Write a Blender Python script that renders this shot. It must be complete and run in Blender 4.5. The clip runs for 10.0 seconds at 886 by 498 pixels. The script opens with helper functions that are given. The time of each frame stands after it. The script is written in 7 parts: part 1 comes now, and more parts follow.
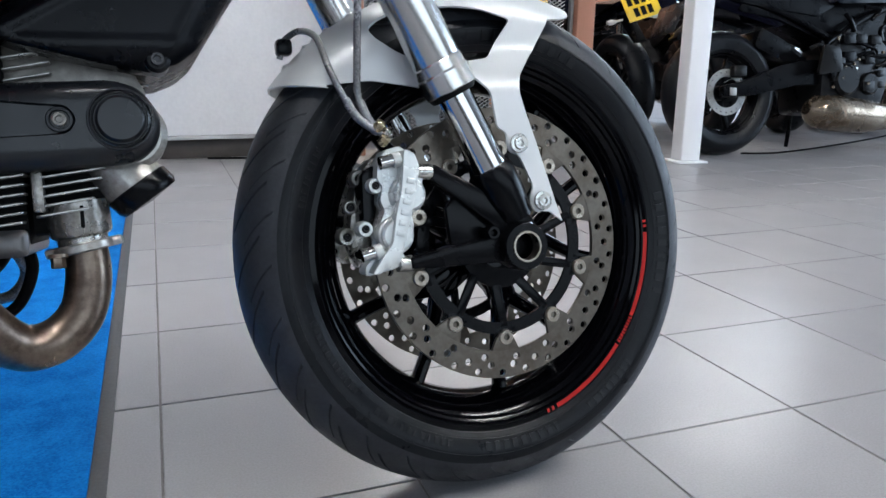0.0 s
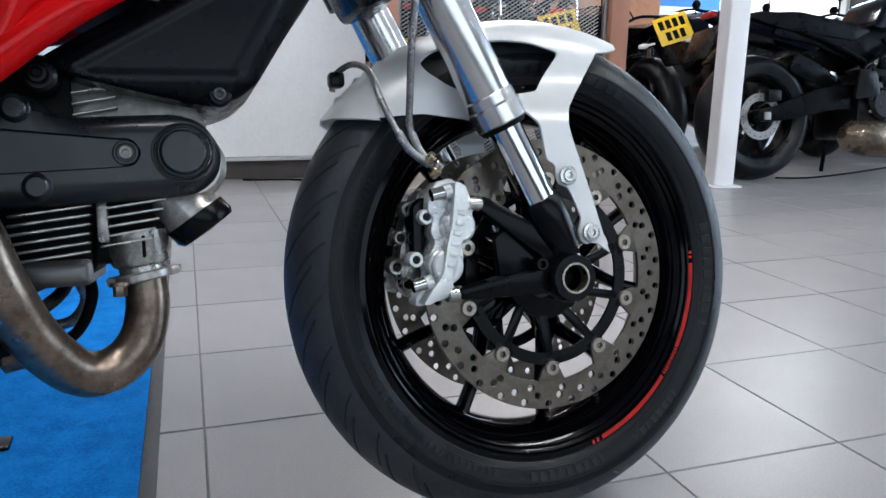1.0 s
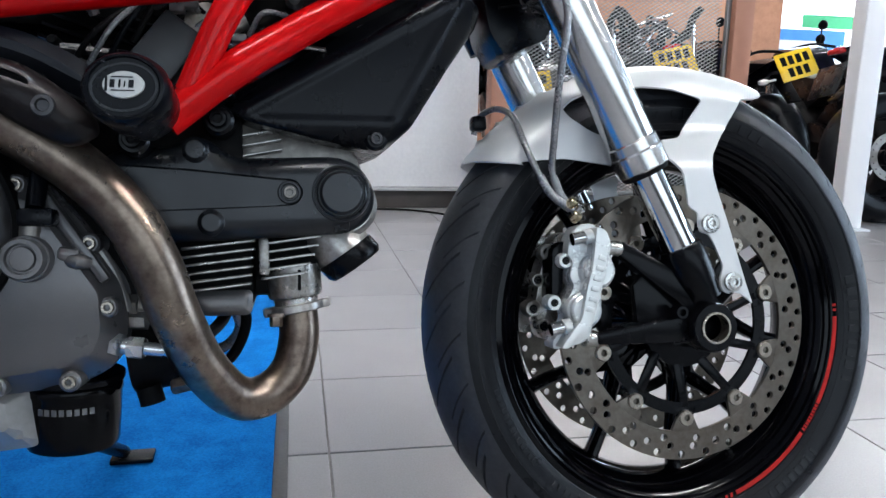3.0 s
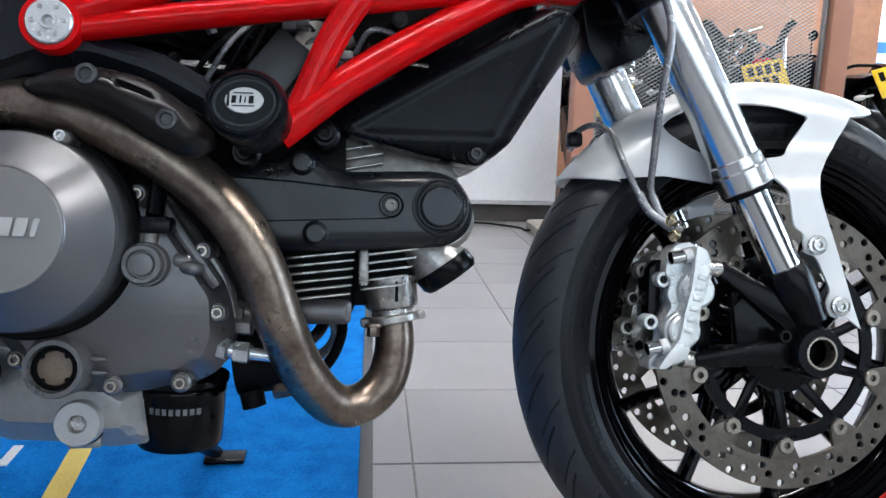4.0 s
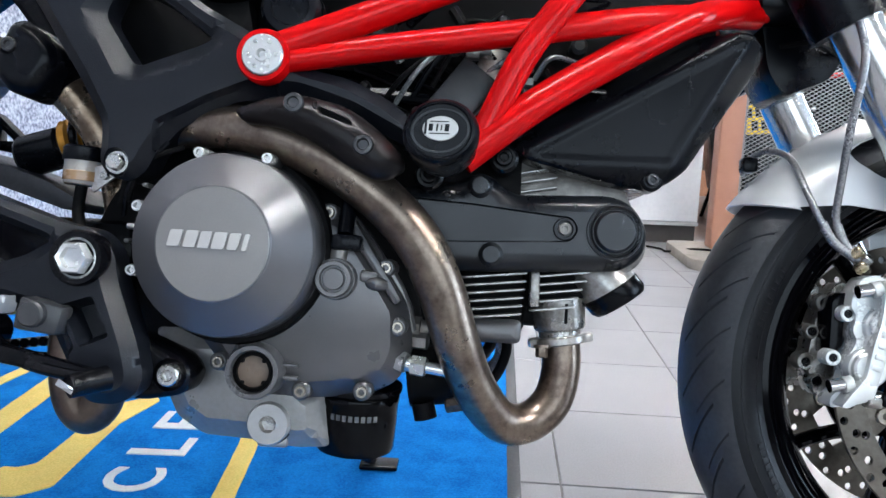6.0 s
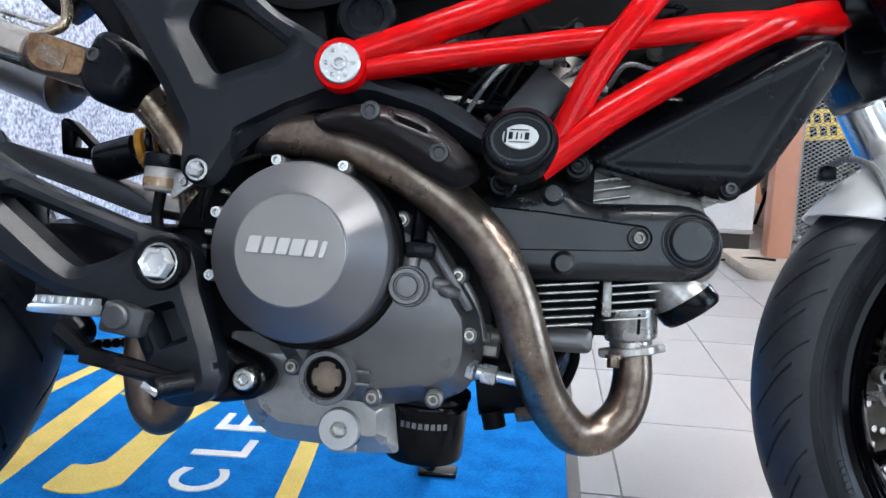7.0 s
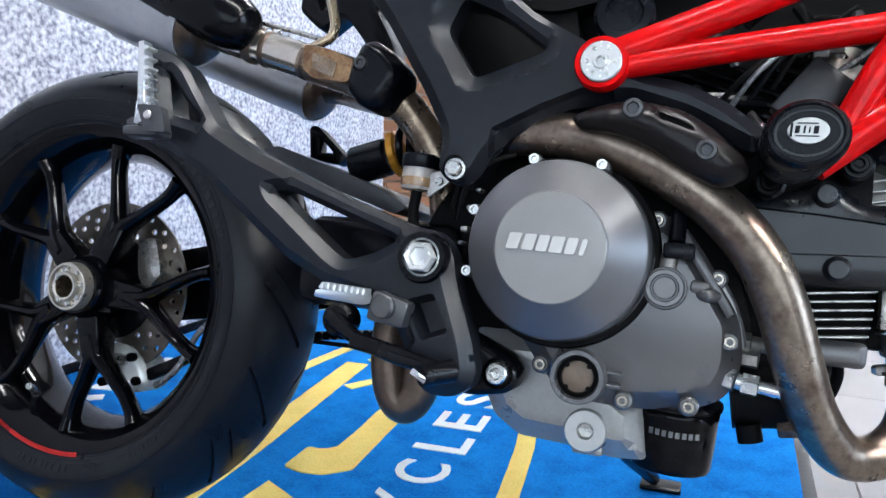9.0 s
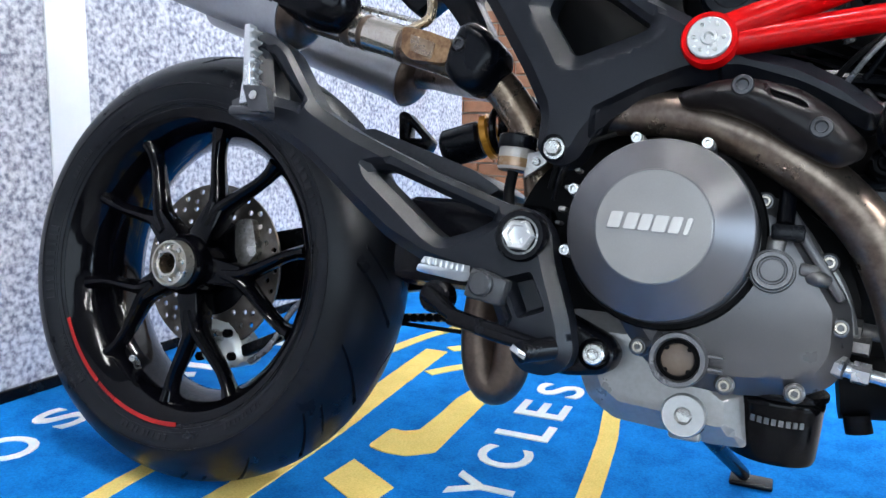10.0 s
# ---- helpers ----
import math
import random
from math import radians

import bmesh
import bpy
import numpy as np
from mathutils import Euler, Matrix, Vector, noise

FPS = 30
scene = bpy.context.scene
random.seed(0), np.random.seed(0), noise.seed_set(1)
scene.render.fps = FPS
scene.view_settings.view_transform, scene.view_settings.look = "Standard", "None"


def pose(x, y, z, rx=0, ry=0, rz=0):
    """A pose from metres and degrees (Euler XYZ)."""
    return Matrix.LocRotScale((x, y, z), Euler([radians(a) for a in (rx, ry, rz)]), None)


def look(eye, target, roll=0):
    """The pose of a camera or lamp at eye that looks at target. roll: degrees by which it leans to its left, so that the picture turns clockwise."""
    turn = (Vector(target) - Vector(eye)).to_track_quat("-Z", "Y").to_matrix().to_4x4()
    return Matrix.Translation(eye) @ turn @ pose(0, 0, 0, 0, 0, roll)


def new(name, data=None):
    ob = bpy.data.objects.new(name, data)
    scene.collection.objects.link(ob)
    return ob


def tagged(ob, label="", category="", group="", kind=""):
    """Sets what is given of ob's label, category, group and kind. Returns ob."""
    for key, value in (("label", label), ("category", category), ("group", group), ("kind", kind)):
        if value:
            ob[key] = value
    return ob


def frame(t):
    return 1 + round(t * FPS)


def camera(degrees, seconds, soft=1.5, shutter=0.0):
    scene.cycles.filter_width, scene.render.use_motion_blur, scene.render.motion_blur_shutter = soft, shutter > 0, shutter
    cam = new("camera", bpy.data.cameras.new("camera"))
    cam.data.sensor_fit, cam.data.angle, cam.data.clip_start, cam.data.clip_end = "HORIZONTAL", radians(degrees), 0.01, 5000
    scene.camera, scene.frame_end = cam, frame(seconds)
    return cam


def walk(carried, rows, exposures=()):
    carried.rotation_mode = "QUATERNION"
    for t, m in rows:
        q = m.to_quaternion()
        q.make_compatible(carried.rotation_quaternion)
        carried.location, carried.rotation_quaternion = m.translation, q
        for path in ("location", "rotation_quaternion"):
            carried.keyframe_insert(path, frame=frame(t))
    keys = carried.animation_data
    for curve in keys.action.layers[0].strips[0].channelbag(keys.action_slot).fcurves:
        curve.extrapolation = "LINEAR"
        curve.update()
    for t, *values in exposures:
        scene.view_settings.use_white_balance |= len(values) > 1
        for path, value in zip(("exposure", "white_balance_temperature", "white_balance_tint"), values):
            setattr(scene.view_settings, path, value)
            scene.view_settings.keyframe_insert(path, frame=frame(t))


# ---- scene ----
cam = camera(60.60, 10.0)
ROWS = [
    (0.0, 1.0784, -0.8215, 0.5284, -20.719, -14.728, 0.793),
    (0.5, 1.0640, -0.8190, 0.5368, -19.924, -13.900, 0.909),
    (1.0, 1.0527, -0.8171, 0.5413, -18.689, -13.246, 0.877),
    (1.5, 1.0437, -0.8167, 0.5462, -16.800, -12.830, 0.798),
    (2.0, 1.0284, -0.8169, 0.5498, -14.573, -12.120, 0.880),
    (3.5, 0.9946, -0.8174, 0.5573, -8.719, -10.737, 1.641),
    (4.0, 0.9813, -0.8184, 0.5576, -5.483, -10.309, 1.757),
    (4.5, 0.9720, -0.8210, 0.5588, -3.230, -10.039, 1.833),
    (5.0, 0.9587, -0.8269, 0.5610, -1.683, -9.863, 1.950),
    (5.5, 0.9454, -0.8327, 0.5641, 1.690, -9.642, 1.965),
    (7.0, 0.9044, -0.8349, 0.5675, 7.456, -9.209, 1.968),
    (7.5, 0.8865, -0.8384, 0.5673, 10.334, -8.903, 1.833),
    (8.0, 0.8699, -0.8417, 0.5640, 13.758, -8.656, 1.495),
    (8.5, 0.8517, -0.8492, 0.5599, 17.326, -8.684, 1.307),
    (9.0, 0.8378, -0.8547, 0.5535, 21.225, -8.719, 1.255),
    (9.5, 0.8232, -0.8620, 0.5438, 24.247, -8.952, 1.322),
    (10.0, 0.8150, -0.8711, 0.5361, 26.505, -9.132, 1.430),
]
walk(cam, [(t, pose(x, y, z, 90 + pitch, 0, yaw) @ pose(0, 0, 0, 0, 0, roll)) for t, x, y, z, yaw, pitch, roll in ROWS],
     exposures=[(0.0, -0.43), (1.5, -0.48), (3.5, -0.23), (5.0, 0.09), (5.7, 0.24), (7.0, 0.38), (10.0, 0.48)])

# ---- world and lamps ----
world = bpy.data.worlds.new("daylight")
scene.world = world
world.use_nodes = True
_sky = world.node_tree.nodes.new("ShaderNodeTexSky")
_sky.sky_type, _sky.sun_disc = "NISHITA", False
_sky.sun_elevation, _sky.sun_rotation = radians(35), radians(70)
world.node_tree.links.new(_sky.outputs[0], world.node_tree.nodes["Background"].inputs[0])
world.node_tree.nodes["Background"].inputs[1].default_value = 0.10


def area_lamp(name, at, target, sx, sy, power, color):
    data = bpy.data.lights.new(name, "AREA")
    data.shape, data.size, data.size_y, data.energy, data.color = "RECTANGLE", sx, sy, power, color
    ob = new(name, data)
    ob.matrix_world = look(at, target)
    return ob


# sky light through the shop window behind the row of parked bikes, and the street window behind the camera
area_lamp("window_light", (8.9, 0.0, 1.6), (0, 0.0, 0.6), 5.0, 2.4, 430, (0.60, 0.78, 1.0))
area_lamp("shopfront_light", (2.75, -4.95, 1.75), (2.75, 0.0, 1.45), 6.4, 2.0, 112, (0.70, 0.85, 1.0))
area_lamp("back_window_light", (7.35, 6.85, 1.80), (2.0, 0.0, 1.0), 3.2, 1.4, 300, (0.66, 0.81, 1.0))

# ---- materials ----
def material(name, color, rough=0.5, metal=0.0, grain=0.0, grain_scale=200.0, stain=0.0, stain_scale=12.0, dark=None,
             bump=0.0, bump_scale=300.0, coat=0.0, spread=0.0, rough_var=0.08, spec=0.5):
    """A surface with fine grain, larger stains and relief, in metres of the object's own space."""
    m = bpy.data.materials.new(name)
    m.use_nodes = True
    nt, nd = m.node_tree, m.node_tree.nodes
    b = nd["Principled BSDF"]
    tex = nd.new("ShaderNodeTexCoord")
    dark = dark or tuple(c * 0.55 for c in color)
    big = nd.new("ShaderNodeTexNoise")
    big.inputs["Scale"].default_value, big.inputs["Detail"].default_value = stain_scale, 6
    big.inputs["Roughness"].default_value = 0.65
    fine = nd.new("ShaderNodeTexNoise")
    fine.inputs["Scale"].default_value, fine.inputs["Detail"].default_value = grain_scale, 3
    for n in (big, fine):
        nt.links.new(tex.outputs["Object"], n.inputs["Vector"])

    def shaped(src, lo, hi, amount):
        r = nd.new("ShaderNodeMapRange")
        r.inputs["From Min"].default_value, r.inputs["From Max"].default_value = lo, hi
        r.inputs["To Min"].default_value, r.inputs["To Max"].default_value = 0.0, amount
        nt.links.new(src, r.inputs["Value"])
        return r.outputs[0]

    a1, a2 = shaped(big.outputs[0], 0.42, 0.68, stain), shaped(fine.outputs[0], 0.35, 0.7, grain)
    mx = nd.new("ShaderNodeMix")
    mx.data_type = "RGBA"
    mx.inputs["A"].default_value, mx.inputs["B"].default_value = (*color, 1), (*dark, 1)
    add = nd.new("ShaderNodeMath")
    add.operation, add.use_clamp = "ADD", True
    nt.links.new(a1, add.inputs[0]), nt.links.new(a2, add.inputs[1])
    nt.links.new(add.outputs[0], mx.inputs["Factor"])
    col = mx.outputs["Result"]
    if spread:
        info, hsv = nd.new("ShaderNodeObjectInfo"), nd.new("ShaderNodeHueSaturation")
        mr = nd.new("ShaderNodeMapRange")
        mr.inputs["To Min"].default_value, mr.inputs["To Max"].default_value = 1 - spread, 1 + spread
        nt.links.new(info.outputs["Random"], mr.inputs["Value"])
        nt.links.new(mr.outputs[0], hsv.inputs["Value"])
        nt.links.new(col, hsv.inputs["Color"])
        col = hsv.outputs[0]
    nt.links.new(col, b.inputs["Base Color"])
    rr = nd.new("ShaderNodeMapRange")
    rr.inputs["From Min"].default_value, rr.inputs["From Max"].default_value = 0.35, 0.7
    rr.inputs["To Min"].default_value, rr.inputs["To Max"].default_value = max(rough - rough_var, 0.02), min(rough + rough_var, 1)
    nt.links.new(big.outputs[0], rr.inputs["Value"])
    nt.links.new(rr.outputs[0], b.inputs["Roughness"])
    b.inputs["Metallic"].default_value, b.inputs["Specular IOR Level"].default_value = metal, spec
    b.inputs["Coat Weight"].default_value, b.inputs["Coat Roughness"].default_value = coat, 0.035
    if bump:
        bt, bp = nd.new("ShaderNodeTexNoise"), nd.new("ShaderNodeBump")
        bt.inputs["Scale"].default_value, bt.inputs["Detail"].default_value = bump_scale, 4
        bp.inputs["Strength"].default_value, bp.inputs["Distance"].default_value = bump, 0.001
        nt.links.new(tex.outputs["Object"], bt.inputs["Vector"])
        nt.links.new(bt.outputs[0], bp.inputs["Height"])
        nt.links.new(bp.outputs[0], b.inputs["Normal"])
    return m


RUBBER = material("tyre_rubber", (0.0044, 0.0050, 0.0068), 0.34, spec=0.165, grain=0.4, stain=0.5, dark=(0.0080, 0.0087, 0.0102), stain_scale=18, bump=0.20, bump_scale=420, rough_var=0.08)
# worn tread grey, made paler and bluer to include the window's light
TREAD = material("scuffed_lit_tread", (0.0250, 0.0275, 0.0330), 0.50, spec=0.28, grain=0.5, stain=0.6, dark=(0.0150, 0.0165, 0.0200), stain_scale=22, bump=0.25, bump_scale=500, rough_var=0.08)
RIM_BLACK = material("gloss_black_paint", (0.0011, 0.0011, 0.0018), 0.10, spec=0.15, stain=0.15, dark=(0.003, 0.003, 0.003), rough_var=0.03)
SATIN_BLACK = material("satin_black_paint", (0.0018, 0.0019, 0.0028), 0.24, spec=0.13, grain=0.3, stain=0.3, dark=(0.0038, 0.0039, 0.0046), bump=0.06, bump_scale=700)
CAST_BLACK = material("black_crackle_casting", (0.0042, 0.0052, 0.0080), 0.32, spec=0.25, grain=0.6, grain_scale=420, stain=0.15, dark=(0.0066, 0.0078, 0.0110), bump=0.22, bump_scale=700, rough_var=0.04)
PLASTIC = material("black_plastic", (0.0014, 0.0019, 0.0034), 0.28, spec=0.16, grain=0.3, stain=0.1, dark=(0.0021, 0.0027, 0.0043), bump=0.05, bump_scale=800, rough_var=0.03)
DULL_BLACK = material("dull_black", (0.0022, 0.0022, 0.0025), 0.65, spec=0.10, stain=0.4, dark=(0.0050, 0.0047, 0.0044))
COVER_BLACK = material("matt_black_cover", (0.0058, 0.0070, 0.0094), 0.32, spec=0.42, grain=0.35, stain=0.3, dark=(0.0084, 0.0096, 0.0120), bump=0.08, bump_scale=900)
ENGINE_GREY = material("engine_grey_paint", (0.108, 0.104, 0.106), 0.31, metal=0.48, grain=0.25, grain_scale=600, stain=0.15, dark=(0.088, 0.085, 0.085), bump=0.10, bump_scale=900, rough_var=0.04)
CLUTCH_GREY = material("clutch_grey_paint", (0.111, 0.109, 0.115), 0.31, metal=0.46, grain=0.15, stain=0.15, dark=(0.092, 0.090, 0.094), bump=0.03, bump_scale=900, rough_var=0.02)
CLUTCH_DISC = material("clutch_disc_finish", (0.190, 0.182, 0.175), 0.36, metal=0.46, grain=0.3, grain_scale=700, stain=0.2, dark=(0.160, 0.153, 0.147), bump=0.08, bump_scale=1200)
CASE_ALU = material("cast_aluminium", (0.275, 0.265, 0.255), 0.34, metal=0.5, grain=0.35, stain=0.3, dark=(0.195, 0.185, 0.175), bump=0.14, bump_scale=600)
DIRTY_ALU = material("stained_aluminium", (0.50, 0.485, 0.46), 0.34, metal=0.82, grain=0.3, stain=0.7, dark=(0.18, 0.155, 0.13), stain_scale=35, bump=0.12, bump_scale=600)
FIN_ALU = material("fin_aluminium", (0.46, 0.45, 0.43), 0.34, metal=0.85, grain=0.3, stain=0.5, dark=(0.18, 0.165, 0.15), stain_scale=60)
SILVER = material("bright_silver", (0.66, 0.665, 0.67), 0.33, metal=0.80, grain=0.15, stain=0.2, dark=(0.46, 0.46, 0.46))
CALIPER = material("silver_caliper_paint", (0.60, 0.615, 0.600), 0.30, metal=0.40, grain=0.15, stain=0.3, dark=(0.46, 0.465, 0.455), bump=0.06, bump_scale=900)
CHROME = material("chrome", (0.63, 0.62, 0.61), 0.10, metal=1.0, rough_var=0.03)
BRUSHED = material("anodised_fork_tube", (0.68, 0.665, 0.645), 0.20, metal=0.96, rough_var=0.02)
STEEL = material("zinc_steel", (0.58, 0.57, 0.54), 0.28, metal=0.95, grain=0.2, stain=0.35, dark=(0.3, 0.28, 0.25), stain_scale=60)
DISC = material("brake_disc_steel", (0.160, 0.140, 0.118), 0.36, metal=0.92, grain=0.25, stain=0.7, dark=(0.088, 0.071, 0.056), stain_scale=26)
RED = material("red_frame_paint", (0.435, 0.0016, 0.0026), 0.5, spec=0.02, grain=0.02, stain=0.03, dark=(0.40, 0.002, 0.002), coat=0.32, rough_var=0.01)
STRIPE_RED = material("red_rim_tape", (0.34, 0.014, 0.012), 0.4, spec=0.2, stain=0.2, dark=(0.3, 0.01, 0.01))
WHITE_PAINT = material("pearl_white_paint", (0.60, 0.615, 0.62), 0.36, metal=0.12, grain=0.03, stain=0.03, dark=(0.55, 0.56, 0.565), coat=0.25, rough_var=0.02)
HEADER = material("heat_tinted_steel", (0.230, 0.180, 0.140), 0.31, metal=0.90, grain=0.35, grain_scale=180, stain=0.95, dark=(0.088, 0.062, 0.050), stain_scale=22, rough_var=0.045)
HEADER_LIGHT = material("straw_tinted_steel", (0.290, 0.220, 0.158), 0.30, metal=0.84, grain=0.2, stain=0.9, dark=(0.115, 0.070, 0.044), stain_scale=30, rough_var=0.07)
END_BROWN = material("heat_browned_steel", (0.125, 0.088, 0.066), 0.36, metal=0.75, grain=0.25, stain=0.7, dark=(0.060, 0.040, 0.030), stain_scale=30)
PIPE_WARM = material("straw_steel", (0.52, 0.42, 0.29), 0.26, metal=0.85, grain=0.25, stain=0.6, dark=(0.32, 0.21, 0.12), stain_scale=45)
MUFFLER = material("satin_steel_silencer", (0.36, 0.36, 0.37), 0.40, metal=0.8, grain=0.25, stain=0.25, dark=(0.27, 0.265, 0.26))
SHIELD = material("heat_shield_coating", (0.0056, 0.0046, 0.0052), 0.33, spec=0.20, grain=0.4, stain=0.5, dark=(0.0100, 0.0078, 0.0078), bump=0.08)
HOSE = material("braided_hose", (0.34, 0.34, 0.35), 0.28, metal=0.6, grain=0.9, dark=(0.10, 0.10, 0.105), grain_scale=700, bump=0.4, bump_scale=1000)
GOLD = material("banjo_brass", (0.50, 0.42, 0.28), 0.28, metal=0.95, stain=0.5, dark=(0.28, 0.21, 0.12), stain_scale=60)
FLUID = material("brake_fluid", (0.250, 0.150, 0.075), 0.25, stain=0.4, dark=(0.17, 0.095, 0.045), stain_scale=40, coat=0.4)
AMBER = material("amber_anodised", (0.55, 0.24, 0.02), 0.3, metal=0.4)
FILTER_BLACK = material("gloss_black_filter", (0.0022, 0.0022, 0.0026), 0.14, spec=0.11, stain=0.1, rough_var=0.03)
SIGHT = material("sight_glass_oil", (0.150, 0.112, 0.086), 0.34, spec=0.25, stain=0.6, dark=(0.09, 0.065, 0.048), stain_scale=60)
WHITE_MARK = material("white_print", (0.78, 0.78, 0.77), 0.45)
GREY_MARK = material("silver_print", (0.13, 0.13, 0.13), 0.4, metal=0.3)
TILE = material("grey_porcelain_tile", (0.286, 0.277, 0.284), 0.32, grain=0.55, grain_scale=330, stain=0.12, stain_scale=3, dark=(0.208, 0.200, 0.205), spread=0.05, bump=0.05, bump_scale=260, rough_var=0.03)
GROUT = material("dark_grout", (0.222, 0.212, 0.206), 0.85, grain=0.4, stain=0.5, dark=(0.150, 0.141, 0.136), stain_scale=30)
MAT_BLUE = material("blue_carpet_pile", (0.0060, 0.185, 0.55), 0.95, spec=0.05, grain=0.75, grain_scale=300, stain=0.55, stain_scale=16, dark=(0.0030, 0.100, 0.34), bump=1.0, bump_scale=520)
MAT_YELLOW = material("yellow_carpet_pile", (0.80, 0.60, 0.19), 0.95, spec=0.05, grain=0.55, grain_scale=300, stain=0.4, dark=(0.56, 0.40, 0.105), bump=1.0, bump_scale=520)
MAT_WHITE = material("white_carpet_pile", (0.76, 0.76, 0.74), 0.95, spec=0.05, grain=0.5, grain_scale=300, stain=0.3, dark=(0.54, 0.55, 0.56), bump=1.0, bump_scale=520)
MAT_EDGE = material("rubber_mat_edge", (0.045, 0.045, 0.05), 0.7, grain=0.4, stain=0.4, dark=(0.08, 0.08, 0.08))
PLASTER = material("white_woodchip_wall", (0.76, 0.76, 0.77), 0.8, grain=0.35, grain_scale=55, stain=0.2, dark=(0.64, 0.64, 0.66), bump=1.0, bump_scale=60)
SPECKLE = material("speckled_wall_lining", (0.53, 0.53, 0.575), 0.75, grain=1.0, grain_scale=95, stain=0.15, dark=(0.115, 0.12, 0.16), bump=0.5, bump_scale=120)
WALL_WHITE = material("white_paint", (0.72, 0.72, 0.72), 0.6, grain=0.1, stain=0.15, dark=(0.64, 0.64, 0.63))
CEILING = material("grey_ceiling", (0.24, 0.24, 0.245), 0.8, stain=0.15, dark=(0.20, 0.20, 0.20))
GREY_TRIM = material("grey_trim", (0.42, 0.42, 0.43), 0.5, stain=0.3, dark=(0.3, 0.3, 0.3))
BRICK = material("orange_brick", (0.50, 0.25, 0.15), 0.85, grain=0.4, stain=0.5, dark=(0.34, 0.16, 0.10), spread=0.15, bump=0.6, bump_scale=120)
MORTAR = material("brick_mortar", (0.55, 0.50, 0.45), 0.9, grain=0.3, stain=0.3)
COLUMN = material("brown_column_paint", (0.36, 0.165, 0.105), 0.55, grain=0.2, stain=0.3, dark=(0.29, 0.13, 0.085), bump=0.15, bump_scale=200)
BASE_WOOD = material("pale_base_stone", (0.31, 0.27, 0.235), 0.6, grain=0.3, stain=0.5, dark=(0.21, 0.18, 0.155))
MESH_METAL = material("expanded_metal", (0.21, 0.205, 0.20), 0.42, metal=0.6, stain=0.3, dark=(0.12, 0.115, 0.11))
PLATE_YELLOW = material("reflective_yellow", (0.80, 0.52, 0.02), 0.35, stain=0.15, dark=(0.65, 0.41, 0.02))
POST_WHITE = material("white_post_paint", (0.82, 0.82, 0.83), 0.42, grain=0.1, stain=0.15, dark=(0.72, 0.72, 0.72), stain_scale=4)
FAR_BLACK = material("black_bodywork", (0.0012, 0.0012, 0.0040), 0.14, spec=0.16, stain=0.3, dark=(0.003, 0.003, 0.005))
FAR_ENGINE = material("dark_engine", (0.0035, 0.0035, 0.0042), 0.34, spec=0.12, grain=0.4, stain=0.5, dark=(0.011, 0.0105, 0.010), stain_scale=20)
LENS_RED = material("red_lamp_lens", (0.55, 0.02, 0.02), 0.2, coat=0.5)
LENS_CLEAR = material("clear_lamp_lens", (0.75, 0.75, 0.74), 0.15, coat=0.5)
SIGN_BLUE = material("blue_sign", (0.05, 0.25, 0.62), 0.5, stain=0.2)
SIGN_GREEN = material("green_sign", (0.05, 0.42, 0.16), 0.5, stain=0.2)

RUBBER_MARK = material("moulded_sidewall_letters", (0.0068, 0.0074, 0.0090), 0.36, spec=0.24, grain=0.3, stain=0.3)

HEAD_ALU = material("oil_stained_head", (0.44, 0.425, 0.40), 0.30, metal=0.85, grain=0.35, stain=0.7, dark=(0.15, 0.13, 0.11), stain_scale=40, bump=0.15, bump_scale=500)

BOBBIN = material("worn_bobbin_steel", (0.42, 0.37, 0.31), 0.32, metal=0.92, grain=0.3, stain=0.6, dark=(0.22, 0.18, 0.14), stain_scale=80)

FAR_SATIN = material("dull_black_running_gear", (0.0014, 0.0014, 0.0022), 0.32, spec=0.08, stain=0.4, dark=(0.004, 0.004, 0.004))

FAR_STEEL = material("dull_steel", (0.27, 0.215, 0.160), 0.27, metal=0.85, grain=0.3, stain=0.9, dark=(0.095, 0.060, 0.036), stain_scale=12)

BRACKET_GREY = material("grey_cast_bracket", (0.048, 0.049, 0.053), 0.38, metal=0.35, grain=0.4, stain=0.3, bump=0.2, bump_scale=800)

PLUG = material("plain_steel_plug", (0.46, 0.455, 0.44), 0.36, metal=0.6, grain=0.2, stain=0.3, dark=(0.33, 0.32, 0.30), stain_scale=30)

DISC_FAR = material("drilled_disc_steel", (0.30, 0.29, 0.28), 0.42, metal=0.8, grain=0.3, stain=0.5, dark=(0.2, 0.19, 0.18), stain_scale=30)

LOOM = material("grey_box_plastic", (0.020, 0.021, 0.022), 0.42, grain=0.3, stain=0.2, bump=0.1)

PIPE_STEEL = material("bright_link_pipe", (0.62, 0.57, 0.50), 0.20, metal=0.94, grain=0.2, stain=0.5, dark=(0.42, 0.32, 0.22), stain_scale=24, rough_var=0.05)
WELD_RUST = material("rusty_weld_box", (0.270, 0.165, 0.085), 0.40, metal=0.55, grain=0.5, grain_scale=260, stain=0.9, dark=(0.115, 0.055, 0.025), stain_scale=55, bump=0.25, bump_scale=380)
TANK_CLEAR = material("clouded_tank_plastic", (0.36, 0.33, 0.30), 0.30, grain=0.2, stain=0.3, dark=(0.26, 0.22, 0.18), coat=0.3)

for _m in (RUBBER, RUBBER_MARK, TREAD):  # faint bluish sheen, added to mimic window light grazing the tyres
    _b = _m.node_tree.nodes["Principled BSDF"]
    _b.inputs["Sheen Weight"].default_value, _b.inputs["Sheen Roughness"].default_value = 0.012, 0.30
    _b.inputs["Sheen Tint"].default_value = (0.75, 0.85, 1.0, 1)


